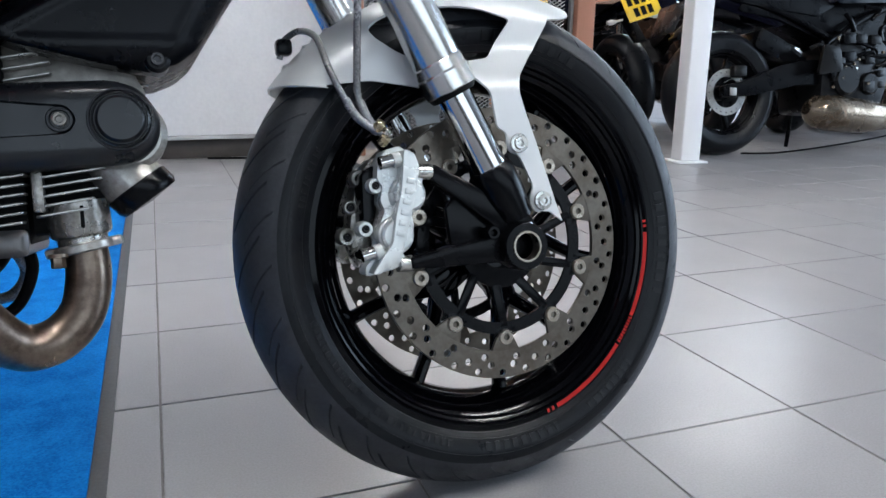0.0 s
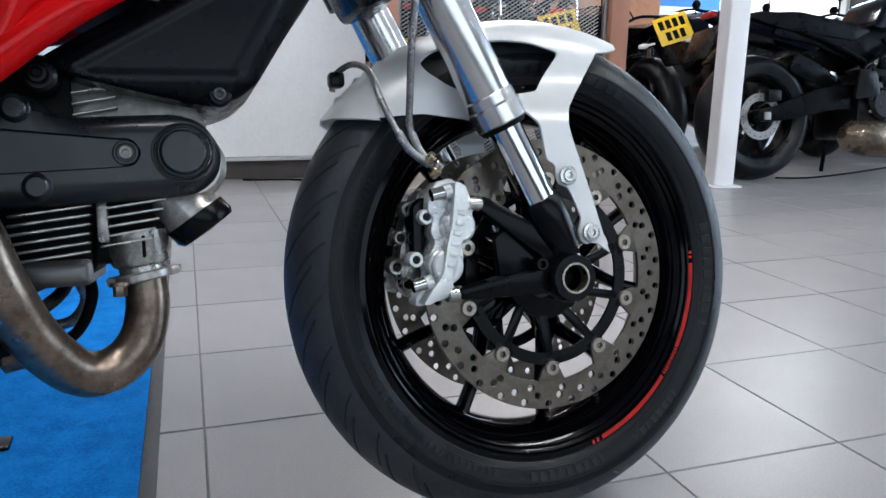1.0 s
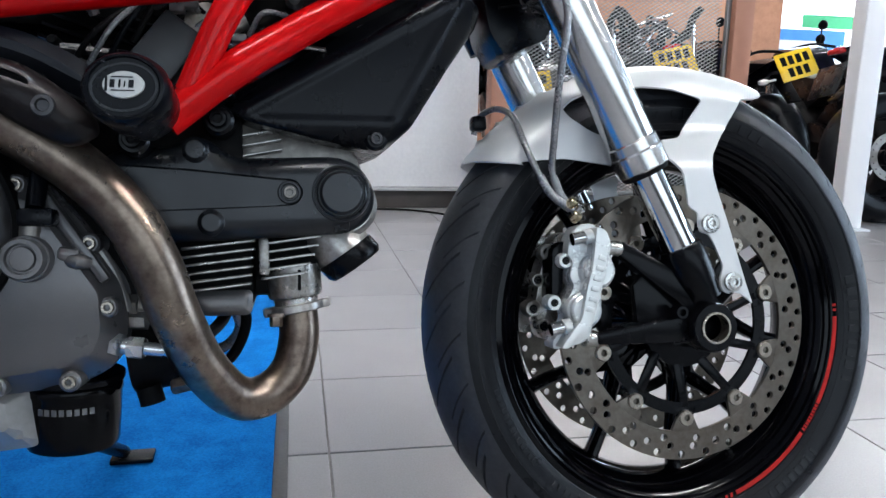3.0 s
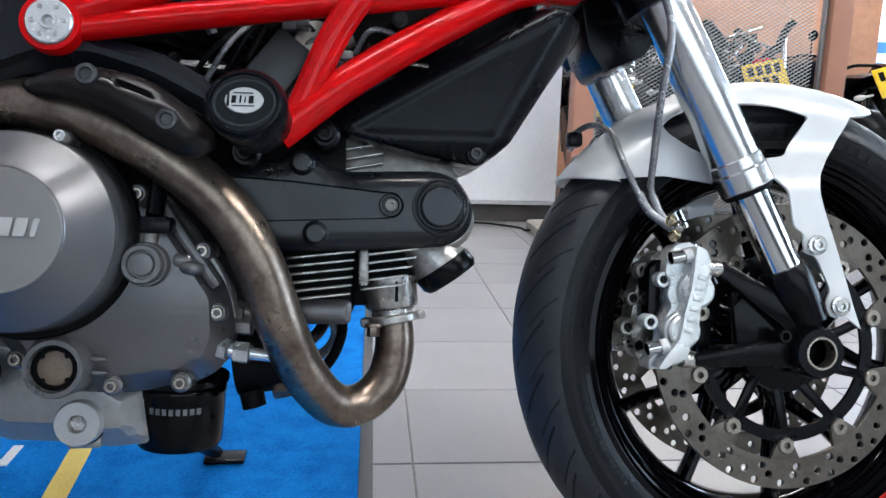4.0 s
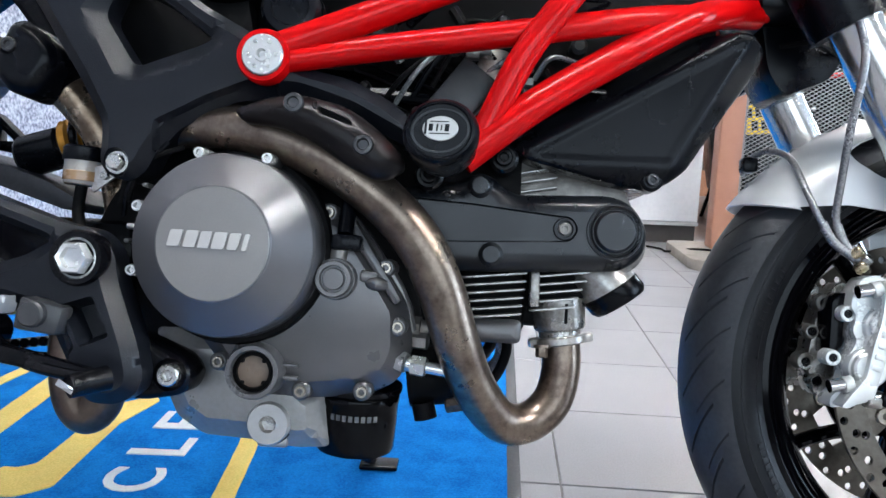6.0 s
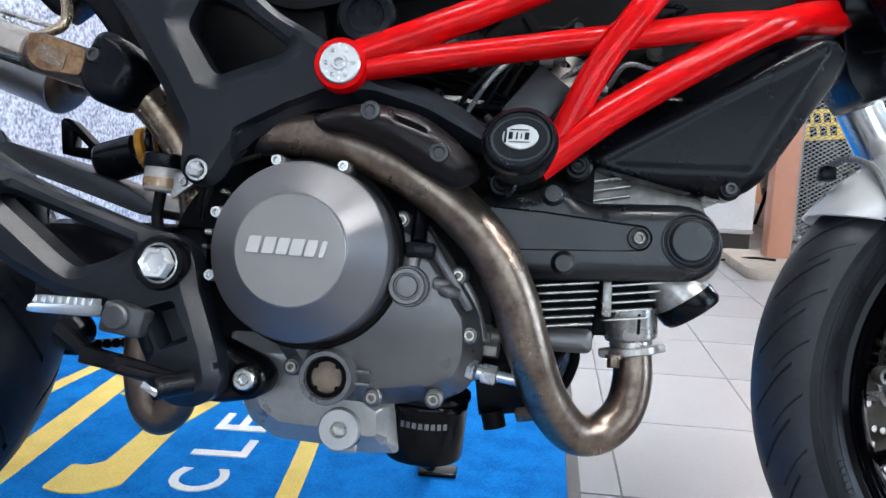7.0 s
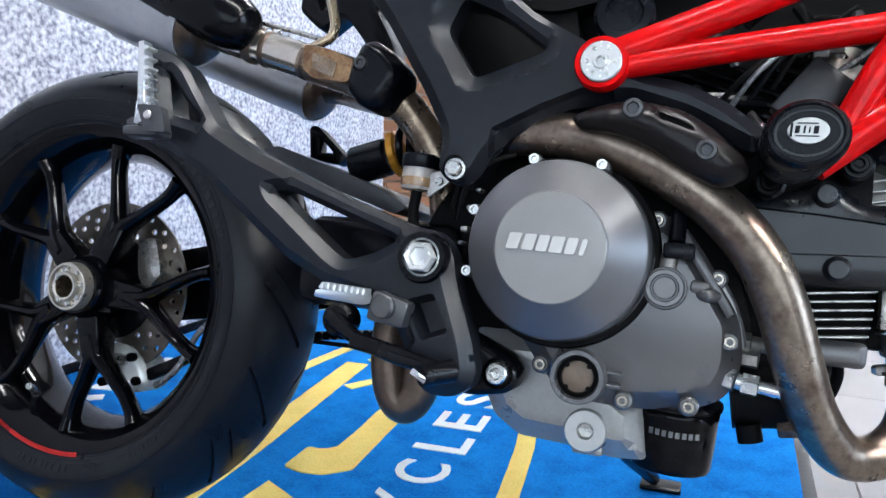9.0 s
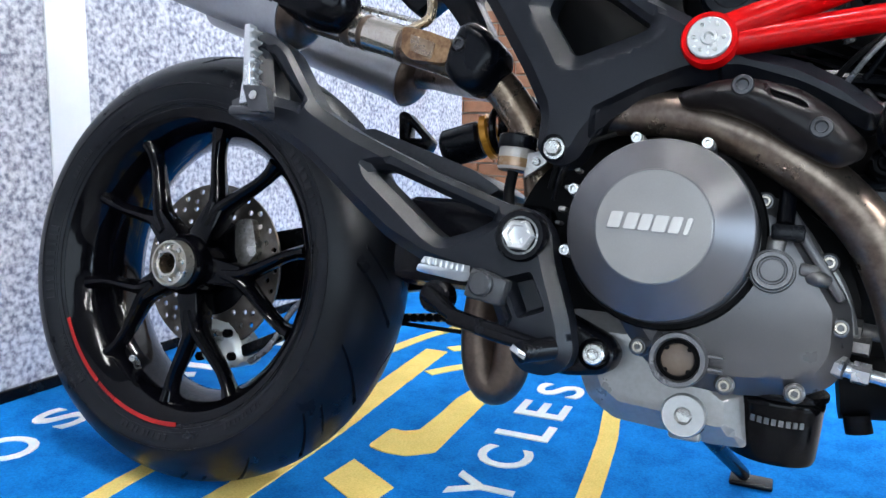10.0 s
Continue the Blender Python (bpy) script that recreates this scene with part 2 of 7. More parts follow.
def glowing(name, color, strength):
    m = bpy.data.materials.new(name)
    m.use_nodes = True
    b = m.node_tree.nodes["Principled BSDF"]
    b.inputs["Base Color"].default_value = (0.8, 0.8, 0.8, 1)
    b.inputs["Emission Color"].default_value, b.inputs["Emission Strength"].default_value = (*color, 1), strength
    return m


TUBE_LIGHT = glowing("fluorescent_tube", (0.975, 0.990, 1.0), 135.0)
POLISHED = material("polished_bolt_steel", (0.70, 0.70, 0.69), 0.24, metal=0.55, grain=0.2, stain=0.4, dark=(0.46, 0.46, 0.45), stain_scale=90)
HUB_STEEL = material("worn_hub_steel", (0.56, 0.52, 0.46), 0.33, metal=0.85, grain=0.3, stain=0.5, dark=(0.36, 0.32, 0.27), stain_scale=60)
OIL_ALU = material("oil_darkened_aluminium", (0.23, 0.215, 0.195), 0.42, metal=0.65, grain=0.3, stain=0.6, dark=(0.10, 0.09, 0.08), stain_scale=40)
LETTER_STEEL = material("badge_steel", (0.43, 0.415, 0.395), 0.40, metal=0.45, grain=0.2, stain=0.2, dark=(0.36, 0.345, 0.33))
PLINTH = material("dark_brown_plinth", (0.060, 0.050, 0.045), 0.6, grain=0.3, stain=0.4, dark=(0.035, 0.030, 0.027))
SHOP_GREY = material("dim_shop_wall", (0.075, 0.075, 0.080), 0.7, grain=0.1, stain=0.2, dark=(0.055, 0.055, 0.056))
SKY_GLOW = glowing("bright_street", (0.92, 0.96, 1.0), 2.2)

# ---- mesh tools ----
from mathutils.geometry import delaunay_2d_cdt

X_AXIS, Y_AXIS, Z_AXIS = Vector((1, 0, 0)), Vector((0, 1, 0)), Vector((0, 0, 1))


def finish(bm, sharp=35.0):
    bmesh.ops.remove_doubles(bm, verts=bm.verts, dist=1e-6)
    bmesh.ops.recalc_face_normals(bm, faces=bm.faces)
    limit = radians(sharp)
    for f in bm.faces:
        f.smooth = True
    for e in bm.edges:
        e.smooth = len(e.link_faces) == 2 and e.calc_face_angle(3.2) < limit


def part(name, bm, material_, parent=None, label="", sharp=35.0):
    """Links a bmesh as one mesh object under a thing or under a part."""
    finish(bm, sharp)
    me = bpy.data.meshes.new(name)
    bm.to_mesh(me)
    bm.free()
    me.materials.append(material_)
    ob = new(name, me)
    ob.parent = parent
    if label:
        tagged(ob, label)
    return ob


def thing(name, label, category, at=None, group="", kind=""):
    ob = new(name)
    ob.empty_display_size = 0.05
    if at is not None:
        ob.matrix_world = at
    return tagged(ob, label, category, group, kind)


def joined(*bms):
    out = bmesh.new()
    for b in bms:
        me = bpy.data.meshes.new("tmp")
        b.to_mesh(me)
        b.free()
        out.from_mesh(me)
        bpy.data.meshes.remove(me)
    return out


def moved(bm, m):
    bmesh.ops.transform(bm, matrix=m, verts=bm.verts)
    return bm


def rounded(pts, r=0.01, n=4):
    """A closed outline with its corners rounded."""
    out, k = [], len(pts)
    for i in range(k):
        p, a, b = Vector(pts[i]), Vector(pts[i - 1]), Vector(pts[(i + 1) % k])
        la, lb = (a - p).length, (b - p).length
        d = min(r, la * 0.45, lb * 0.45)
        s, e = p + (a - p).normalized() * d, p + (b - p).normalized() * d
        for j in range(n + 1):
            t = j / n
            out.append(tuple(s * (1 - t) ** 2 + p * (2 * t * (1 - t)) + e * t * t))
    return out


def smooth_path(points, steps=8):
    """A Catmull-Rom curve through the points."""
    p = [Vector(q) for q in points]
    p = [p[0] * 2 - p[1]] + p + [p[-1] * 2 - p[-2]]
    out = []
    for i in range(1, len(p) - 2):
        for j in range(steps):
            t = j / steps
            a, b, c, d = p[i - 1], p[i], p[i + 1], p[i + 2]
            out.append(0.5 * (2 * b + (c - a) * t + (2 * a - 5 * b + 4 * c - d) * t * t + (3 * b - a - 3 * c + d) * t ** 3))
    return out + [p[-2]]


def tube(points, r, seg=16, steps=8, wavy=0.0):
    """A round bar or pipe along a smooth path; r is one radius or one for each point."""
    rr = [r] * len(points) if isinstance(r, (int, float)) else r
    path = smooth_path([(*q, ) for q in points], steps) if len(points) > 2 else [Vector(points[0]), Vector(points[1])]
    bm, rings, n = bmesh.new(), [], len(path)
    side = None
    for i, p in enumerate(path):
        d = (path[min(i + 1, n - 1)] - path[max(i - 1, 0)]).normalized()
        if side is None:
            side = d.orthogonal().normalized()
        side = (side - d * side.dot(d)).normalized()
        up = d.cross(side)
        f = i / max(n - 1, 1) * (len(rr) - 1)
        k = min(int(f), len(rr) - 2) if len(rr) > 1 else 0
        rad = rr[k] + (rr[min(k + 1, len(rr) - 1)] - rr[k]) * (f - k)
        rad *= 1 + wavy * math.sin(i * 1.7)
        rings.append([bm.verts.new(p + (side * math.cos(a) + up * math.sin(a)) * rad) for a in (2 * math.pi * j / seg for j in range(seg))])
    for a, b in zip(rings, rings[1:]):
        for j in range(seg):
            bm.faces.new((a[j], a[(j + 1) % seg], b[(j + 1) % seg], b[j]))
    bm.faces.new(rings[0]), bm.faces.new(rings[-1][::-1])
    return bm


def aim(center, axis):
    """A pose whose z runs along the axis."""
    return Matrix.Translation(center) @ Vector(axis).to_track_quat("Z", "Y").to_matrix().to_4x4()


def lathe(profile, center=(0, 0, 0), axis=(0, -1, 0), seg=48, closed=False, wobble=None):
    """Turns (radius, height) rows round an axis through center."""
    bm, rings = bmesh.new(), []
    for r, h in profile:
        if r < 1e-6:
            rings.append([bm.verts.new((0, 0, h))])
        else:
            ring = []
            for j in range(seg):
                a = 2 * math.pi * j / seg
                k = wobble(a, r, h) if wobble else 1.0
                ring.append(bm.verts.new((r * k * math.cos(a), r * k * math.sin(a), h)))
            rings.append(ring)
    pairs = list(zip(rings, rings[1:])) + ([(rings[-1], rings[0])] if closed else [])
    for a, b in pairs:
        if len(a) == 1 and len(b) == 1:
            continue
        for j in range(seg):
            if len(a) == 1:
                bm.faces.new((a[0], b[j], b[(j + 1) % seg]))
            elif len(b) == 1:
                bm.faces.new((a[j], a[(j + 1) % seg], b[0]))
            else:
                bm.faces.new((a[j], a[(j + 1) % seg], b[(j + 1) % seg], b[j]))
    return moved(bm, aim(center, axis))


def disc_body(r, h0, h1, bevel=0.002):
    """A solid turned cylinder's profile with eased edges."""
    return [(0, h0), (r - bevel, h0), (r, h0 + bevel), (r, h1 - bevel), (r - bevel, h1), (0, h1)]


def plate(outline, y0, y1, holes=(), bevel=0.002, steps=2, dome=None):
    """An outline in x and z with holes, solid from y0 to y1, its rims eased."""
    bm = bmesh.new()
    loops = [[bm.verts.new((x, y0, z)) for x, z in o] for o in (outline, *holes)]
    edges = [bm.edges.new((lp[i], lp[(i + 1) % len(lp)])) for lp in loops for i in range(len(lp))]
    bmesh.ops.triangle_fill(bm, use_beauty=True, use_dissolve=False, edges=edges)
    faces = bm.faces[:]
    ext = bmesh.ops.extrude_face_region(bm, geom=faces)
    vs = [g for g in ext["geom"] if isinstance(g, bmesh.types.BMVert)]
    bmesh.ops.translate(bm, vec=(0, y1 - y0, 0), verts=vs)
    bmesh.ops.recalc_face_normals(bm, faces=bm.faces)
    if bevel:
        rim = [e for e in bm.edges if len(e.link_faces) == 2 and e.calc_face_angle(0) > 1.2
               and abs(e.verts[0].co.y - e.verts[1].co.y) < 1e-7]
        bmesh.ops.bevel(bm, geom=rim, offset=bevel, segments=steps, affect="EDGES", profile=0.5, clamp_overlap=True)
    if dome:
        for v in bm.verts:
            v.co.y += dome(v.co.x, v.co.z)
    return bm


def box(lo, hi, bevel=0.0, steps=2):
    bm = bmesh.new()
    bmesh.ops.create_cube(bm, size=1)
    size, mid = Vector(hi) - Vector(lo), (Vector(hi) + Vector(lo)) / 2
    for v in bm.verts:
        v.co = Vector((v.co.x * size.x, v.co.y * size.y, v.co.z * size.z)) + mid
    if bevel:
        bmesh.ops.bevel(bm, geom=bm.edges[:], offset=bevel, segments=steps, affect="EDGES", profile=0.5, clamp_overlap=True)
    return bm


def ring_points(cx, cz, r, n=24, start=0.0):
    return [(cx + r * math.cos(start + 2 * math.pi * i / n), cz + r * math.sin(start + 2 * math.pi * i / n)) for i in range(n)]


def socket_bolt(center, r, h, axis=(0, -1, 0)):
    """A socket-head bolt: round head, eased rim, six-sided well."""
    bm = lathe([(r * 0.98, -h), (r, h * 0.75), (r * 0.88, h), (r * 0.55, h)], seg=24, axis=(0, 0, 1))
    hexa = lathe([(r * 0.55, h), (r * 0.52, h * 0.3), (0, h * 0.25)], seg=6, axis=(0, 0, 1))
    return moved(joined(bm, hexa), aim(center, axis))


def hex_bolt(center, r, h, axis=(0, -1, 0)):
    bm = lathe([(r * 1.35, -0.001), (r * 1.35, h * 0.2), (r * 1.0, h * 0.22)], seg=24, axis=(0, 0, 1))
    head = lathe([(r, h * 0.2), (r, h * 0.9), (r * 0.86, h), (0, h)], seg=6, axis=(0, 0, 1))
    return moved(joined(bm, head), aim(center, axis))


def resampled(loop, step):
    out = []
    for i in range(len(loop)):
        a, b = np.array(loop[i]), np.array(loop[(i + 1) % len(loop)])
        n = max(1, int(np.ceil(np.linalg.norm(b - a) / step)))
        out += [tuple(a + (b - a) * j / n) for j in range(n)]
    return out


def inside(pts, loop):
    """Which points lie within a closed outline."""
    x, z = pts[:, 0], pts[:, 1]
    hit = np.zeros(len(pts), bool)
    for i in range(len(loop)):
        (x0, z0), (x1, z1) = loop[i - 1], loop[i]
        if z0 != z1:
            hit ^= ((z0 > z) != (z1 > z)) & (x < (x1 - x0) * (z - z0) / (z1 - z0) + x0)
    return hit


def edge_distance(pts, loop):
    best = np.full(len(pts), 9.0)
    for i in range(len(loop)):
        a, b = np.array(loop[i - 1]), np.array(loop[i])
        d = b - a
        k = np.clip(((pts - a) @ d) / max(d @ d, 1e-12), 0, 1)
        best = np.minimum(best, np.linalg.norm(pts - (a + k[:, None] * d), axis=1))
    return best


def inset(loop, dist):
    """Points a little inside (or outside, when negative) an outline."""
    p = np.array(loop)
    t = np.roll(p, -1, 0) - np.roll(p, 1, 0)
    n = np.stack([-t[:, 1], t[:, 0]], 1) / np.maximum(np.linalg.norm(t, axis=1), 1e-9)[:, None]
    area = np.sum(p[:, 0] * np.roll(p[:, 1], -1) - np.roll(p[:, 0], -1) * p[:, 1])
    return p + n * dist * (1 if area > 0 else -1)


def sheet(outline, holes=(), step=0.006, rings=(0.003, 0.008), extra=()):
    """A flat, evenly meshed sheet in x and z; gives its mesh and its points."""
    loops = [resampled(lp, step) for lp in (outline, *holes)]
    far = max(rings) if rings else 0.0
    more = []
    for i, lp in enumerate(loops):
        for r in rings:
            q = inset(lp, r if i == 0 else -r)
            d = np.min([edge_distance(q, o) for o in loops], axis=0)
            more.append(q[d > r * 0.93])
    for lp in extra:
        more.append(np.array(resampled(lp, step)))
    lo, hi = np.min(loops[0], axis=0), np.max(loops[0], axis=0)
    gx, gz = np.meshgrid(np.arange(lo[0], hi[0], step), np.arange(lo[1], hi[1], step * 0.866))
    gx[1::2] += step / 2
    grid = np.stack([gx.ravel(), gz.ravel()], 1)
    d = np.min([edge_distance(grid, o) for o in loops], axis=0)
    near = far + step * 0.5
    grid = grid[d > near]
    for lp in extra:
        grid = grid[edge_distance(grid, lp) > step * 0.5]
    more.append(grid)
    more = np.concatenate(more)
    keep = inside(more, loops[0])
    for h in loops[1:]:
        keep &= ~inside(more, h)
    more = more[keep]
    pts, edges, at = [], [], 0
    for lp in loops:
        pts += lp
        edges += [(at + i, at + (i + 1) % len(lp)) for i in range(len(lp))]
        at += len(lp)
    pts += [tuple(p) for p in more]
    v, _, f, *_ = delaunay_2d_cdt([Vector(p) for p in pts], edges, [], 0, 1e-6)
    v = np.array([tuple(p) for p in v])
    mid = np.array([np.mean(v[list(t)], axis=0) for t in f])
    ok = inside(mid, loops[0])
    for h in loops[1:]:
        ok &= ~inside(mid, h)
    bm = bmesh.new()
    vs = [bm.verts.new((p[0], 0.0, p[1])) for p in v]
    for t, good in zip(f, ok):
        if good:
            bm.faces.new([vs[i] for i in t])
    for q in vs:
        if not q.link_faces:
            bm.verts.remove(q)
    bm.verts.index_update()
    return bm, np.array([(q.co.x, q.co.z) for q in bm.verts])


def cast(outline, y_face, y_back, holes=(), soft=0.012, drop=0.010, hole_soft=None, hole_drop=None, pockets=(), step=0.006, power=1.7, skin=None):
    """A casting seen from one side: its face falls away round towards every edge; pockets are (outline, depth, slope)."""
    hole_soft, hole_drop = hole_soft or soft, hole_drop or drop
    rings = (soft * 0.5, soft * 0.97) if power == 1 else (soft * 0.22, soft * 0.5, soft * 0.8)
    extra = []
    for lp, depth, slope in pockets:
        fine = resampled(lp, step * 0.7)
        extra += [fine, [tuple(p) for p in inset(fine, slope)]]
    bm, p = sheet(outline, holes, step, rings, extra)
    to = 1 if y_back > y_face else -1
    k = np.clip(edge_distance(p, outline) / soft, 0, 1)
    y = y_face + to * drop * (1 - k) ** power
    for h in holes:
        k = np.clip(edge_distance(p, h) / hole_soft, 0, 1)
        y += to * hole_drop * (1 - k) ** power
    for lp, depth, slope in pockets:
        k = np.where(inside(p, lp), np.clip(edge_distance(p, lp) / slope, 0, 1), 0)
        y += to * depth * k * k * (3 - 2 * k)
    if skin:
        y += np.array([skin(a, b) for a, b in p])
    for q, yy in zip(bm.verts, y):
        q.co.y = yy
    ext = bmesh.ops.extrude_face_region(bm, geom=bm.faces[:])
    for g in ext["geom"]:
        if isinstance(g, bmesh.types.BMVert):
            g.co.y = y_back
    return bm

# ---- the showroom ----
TX, TY, TX0, TY0 = 0.3045, 0.325, 1.052, -0.010  # tile pitch and one joint crossing


def structure(name, bm, mat_, label, category, parent=None):
    return tagged(part(name, bm, mat_, parent), label, category, "", "structure")


floor = structure("floor", box((-3.2, -5.2, -0.12), (9.2, 7.2, -0.0022)), GROUT, "grey porcelain tile floor with dark joints", "floor")
structure("ceiling", box((-3.2, -5.2, 3.0), (9.2, 7.2, 3.12)), CEILING, "plain pale grey showroom ceiling", "ceiling")
WALL_X = -0.519
lining = structure("wall_west", box((WALL_X - 0.12, -5.2, 0.0), (WALL_X, 1.945, 3.0)), SPECKLE, "grey speckled textured wall lining panels", "wall")
structure("trim_strip", box((WALL_X, 0.103, 0.0), (WALL_X + 0.006, 0.192, 3.0), 0.002), WALL_WHITE, "white vertical joint strip on the wall", "trim")
structure("baseboard", box((WALL_X, -5.2, 0.0), (WALL_X + 0.008, 0.103, 0.03), 0.002), SATIN_BLACK, "thin black strip along the wall foot", "trim")
structure("baseboard_2", box((WALL_X, 0.192, 0.0), (WALL_X + 0.008, 1.945, 0.03), 0.002), SATIN_BLACK, "thin black strip along the wall foot", "trim")

# back wall: mortar bed with bricks, a white woodchip board in front
north = structure("wall_north", box((-3.2, 3.45, 0.0), (1.98, 3.60, 3.0)), MORTAR, "orange brick wall behind the display", "wall")
structure("wall_north_board", box((-0.35, 3.02, 0.115), (1.925, 3.08, 3.0), 0.004), PLASTER, "white woodchip-textured wall board", "wall")
structure("trim_board", box((-0.35, 3.005, 0.095), (1.927, 3.085, 0.114), 0.003), GREY_TRIM, "grey metal edge under the white board", "trim")
structure("baseboard_board", box((-0.35, 3.06, 0.0), (1.927, 3.09, 0.094), 0.003), PLINTH, "dark plinth under the white board", "trim")
structure("wall_south", box((-3.2, -5.2, 0.0), (9.2, -5.06, 3.0)), SHOP_GREY, "plain grey showroom wall", "wall")
structure("wall_far", box((5.6, 7.0, 0.0), (9.2, 7.2, 1.02)), SHOP_GREY, "grey wall below the far window", "wall")
structure("wall_far_brick", box((1.98, 6.0, 0.0), (5.6, 6.2, 3.0)), BRICK, "orange brick wall at the back of the shop", "wall")
structure("wall_far_side", box((5.5, 6.2, 0.0), (5.6, 7.2, 3.0)), SHOP_GREY, "short grey side wall", "wall")
structure("wall_far_head", box((5.6, 7.0, 2.6), (9.2, 7.2, 3.0)), WALL_WHITE, "white wall over the far window", "wall")
structure("wall_east", box((9.06, -5.2, 0.0), (9.2, 7.2, 3.0)), SHOP_GREY, "plain grey showroom wall", "wall")
structure("wall_end", box((-3.2, 1.945, 0.0), (-3.08, 3.45, 3.0)), WALL_WHITE, "plain white side wall", "wall")
structure("wall_return", box((1.86, 3.60, 0.0), (1.98, 7.2, 3.0)), WALL_WHITE, "plain white return wall", "wall")

window = tagged(new("window_1"), "wide bright shop window with posters", "window", "", "structure")
structure("backdrop", box((5.2, 7.6, 0.6), (9.6, 7.62, 3.0)), SKY_GLOW, "bright street beyond the shop window", "backdrop")
for x in (5.64, 7.36, 9.03):
    part("window_frame", box((x - 0.03, 7.03, 1.02), (x + 0.03, 7.12, 2.6), 0.005), WALL_WHITE, window)
part("window_sill", box((5.6, 6.9, 1.02), (9.06, 7.16, 1.06), 0.006), WALL_WHITE, window)
part("poster", box((5.75, 7.02, 1.12), (7.1, 7.03, 1.42)), SIGN_BLUE, window, "blue poster in the window")
part("poster", box((6.55, 7.02, 1.44), (7.2, 7.03, 1.58)), SIGN_GREEN, window, "green poster in the window")
part("poster", box((6.0, 7.005, 1.20), (6.8, 7.015, 1.30)), WHITE_MARK, window, "white poster panel in the window")

# ceiling lights: long twin-tube fittings
def ceiling_light(x, y, along):
    ob = thing("ceiling_light", "long white fluorescent batten on the ceiling", "light", pose(x, y, 2.93, 0, 0, along), "ceiling lights")
    part("housing", box((-0.75, -0.09, 0.0), (0.75, 0.09, 0.065), 0.008), WALL_WHITE, ob)
    for dy in (-0.045, 0.045):
        part("fluorescent_tube", tube([(-0.72, dy, -0.02), (0.72, dy, -0.02)], 0.016, 12), TUBE_LIGHT, ob, "glowing white tube")
        for sx in (-0.735, 0.735):
            part("lamp_holder", box((sx - 0.012, dy - 0.014, -0.035), (sx + 0.012, dy + 0.014, 0.0), 0.003), WALL_WHITE, ob)
    return ob


for lx, ly, la in ((0.9, -0.75, 0), (3.3, -1.1, 0), (3.3, -1.9, 0), (5.0, -1.5, 0), (0.9, 1.9, 0), (3.0, 3.55, 0), (3.4, 4.7, 0), (6.2, 4.7, 0)):
    ceiling_light(lx, ly, la)

# brown columns with the expanded-metal screen between them
def column(x):
    ob = thing("column", "brown painted square column on a pale stone base", "column", pose(x, 2.66, 0), "columns")
    part("shaft", box((-0.050, -0.050, 0.045), (0.050, 0.050, 3.0), 0.006), COLUMN, ob)
    slab = plate(rounded([(-0.205, -0.375), (0.205, -0.375), (0.205, 0.185), (-0.205, 0.185)], 0.07, 6), 0.0, 0.045, bevel=0.006)
    part("base", moved(slab, Matrix.Rotation(radians(90), 4, "X") @ Matrix.Diagonal((1.0, 1.0, -1.0, 1.0))), BASE_WOOD, ob, "pale stone base slab with rounded corners")
    return ob


column(1.936)
column(3.120)


def screen():
    ob = thing("mesh_screen", "expanded metal screen in a thin steel frame", "screen", pose(0, 2.66, 0))
    part("frame_bar", box((1.987, -0.012, 0.12), (2.005, 0.012, 2.2), 0.003), MESH_METAL, ob)
    part("frame_bar", box((3.050, -0.012, 0.12), (3.069, 0.012, 2.2), 0.003), MESH_METAL, ob)
    part("frame_bar", box((2.005, -0.012, 0.12), (3.050, 0.012, 0.14), 0.003), MESH_METAL, ob)
    part("frame_bar", box((2.005, -0.012, 2.18), (3.050, 0.012, 2.2), 0.003), MESH_METAL, ob)
    verts, faces, w, h, s = [], [], 0.030, 0.0090, 0.0022
    nx, nz = int(1.045 / w), int(1.30 / h)
    for k in range(nz):
        for i in range(nx):
            x, z = 2.005 + (i + 0.5 * (k % 2)) * w, 0.14 + k * h
            for dx in (-1, 1):
                a = len(verts)
                p, q = Vector((x, 0.0, z)), Vector((x + dx * w / 2, 0.004, z + h))
                if q.x > 3.050 or q.x < 2.005:
                    continue
                verts += [p + Vector((0, -s, -s)), p + Vector((0, s, s)), q + Vector((0, s, s)), q + Vector((0, -s, -s))]
                verts += [p + Vector((0, -s, 0.6 * s)), q + Vector((0, -s, 0.6 * s))]
                faces += [(a, a + 1, a + 2, a + 3), (a, a + 4, a + 5, a + 3), (a + 4, a + 1, a + 2, a + 5)]
    me = bpy.data.meshes.new("mesh_wire")
    me.from_pydata([tuple(v) for v in verts], [], faces)
    me.materials.append(MESH_METAL)
    o = new("mesh_wire", me)
    o.parent = ob
    tagged(o, "diamond mesh of expanded steel strands", "", "", "stuff")


screen()

post = thing("post", "white painted square steel post on a base plate", "post", pose(3.556, 2.31, 0, 0, 0, -8))
part("shaft", box((-0.052, -0.052, 0.01), (0.052, 0.052, 3.0), 0.008, 3), POST_WHITE, post)
part("base_plate", box((-0.075, -0.075, 0.0), (0.085, 0.075, 0.01), 0.003), POST_WHITE, post)

# the blue carpet mat
mat_ob = thing("floor_mat", "blue carpet mat with yellow and white lettering", "mat", pose(0, 0, 0))
part("carpet", box((-0.510, -0.40, 0.0), (0.966, 2.2, 0.0085), 0.002), MAT_BLUE, mat_ob)
part("rubber_edge", box((0.966, -0.40, 0.0), (0.988, 2.2, 0.004), 0.0015), MAT_EDGE, mat_ob, "dark rubber edging")


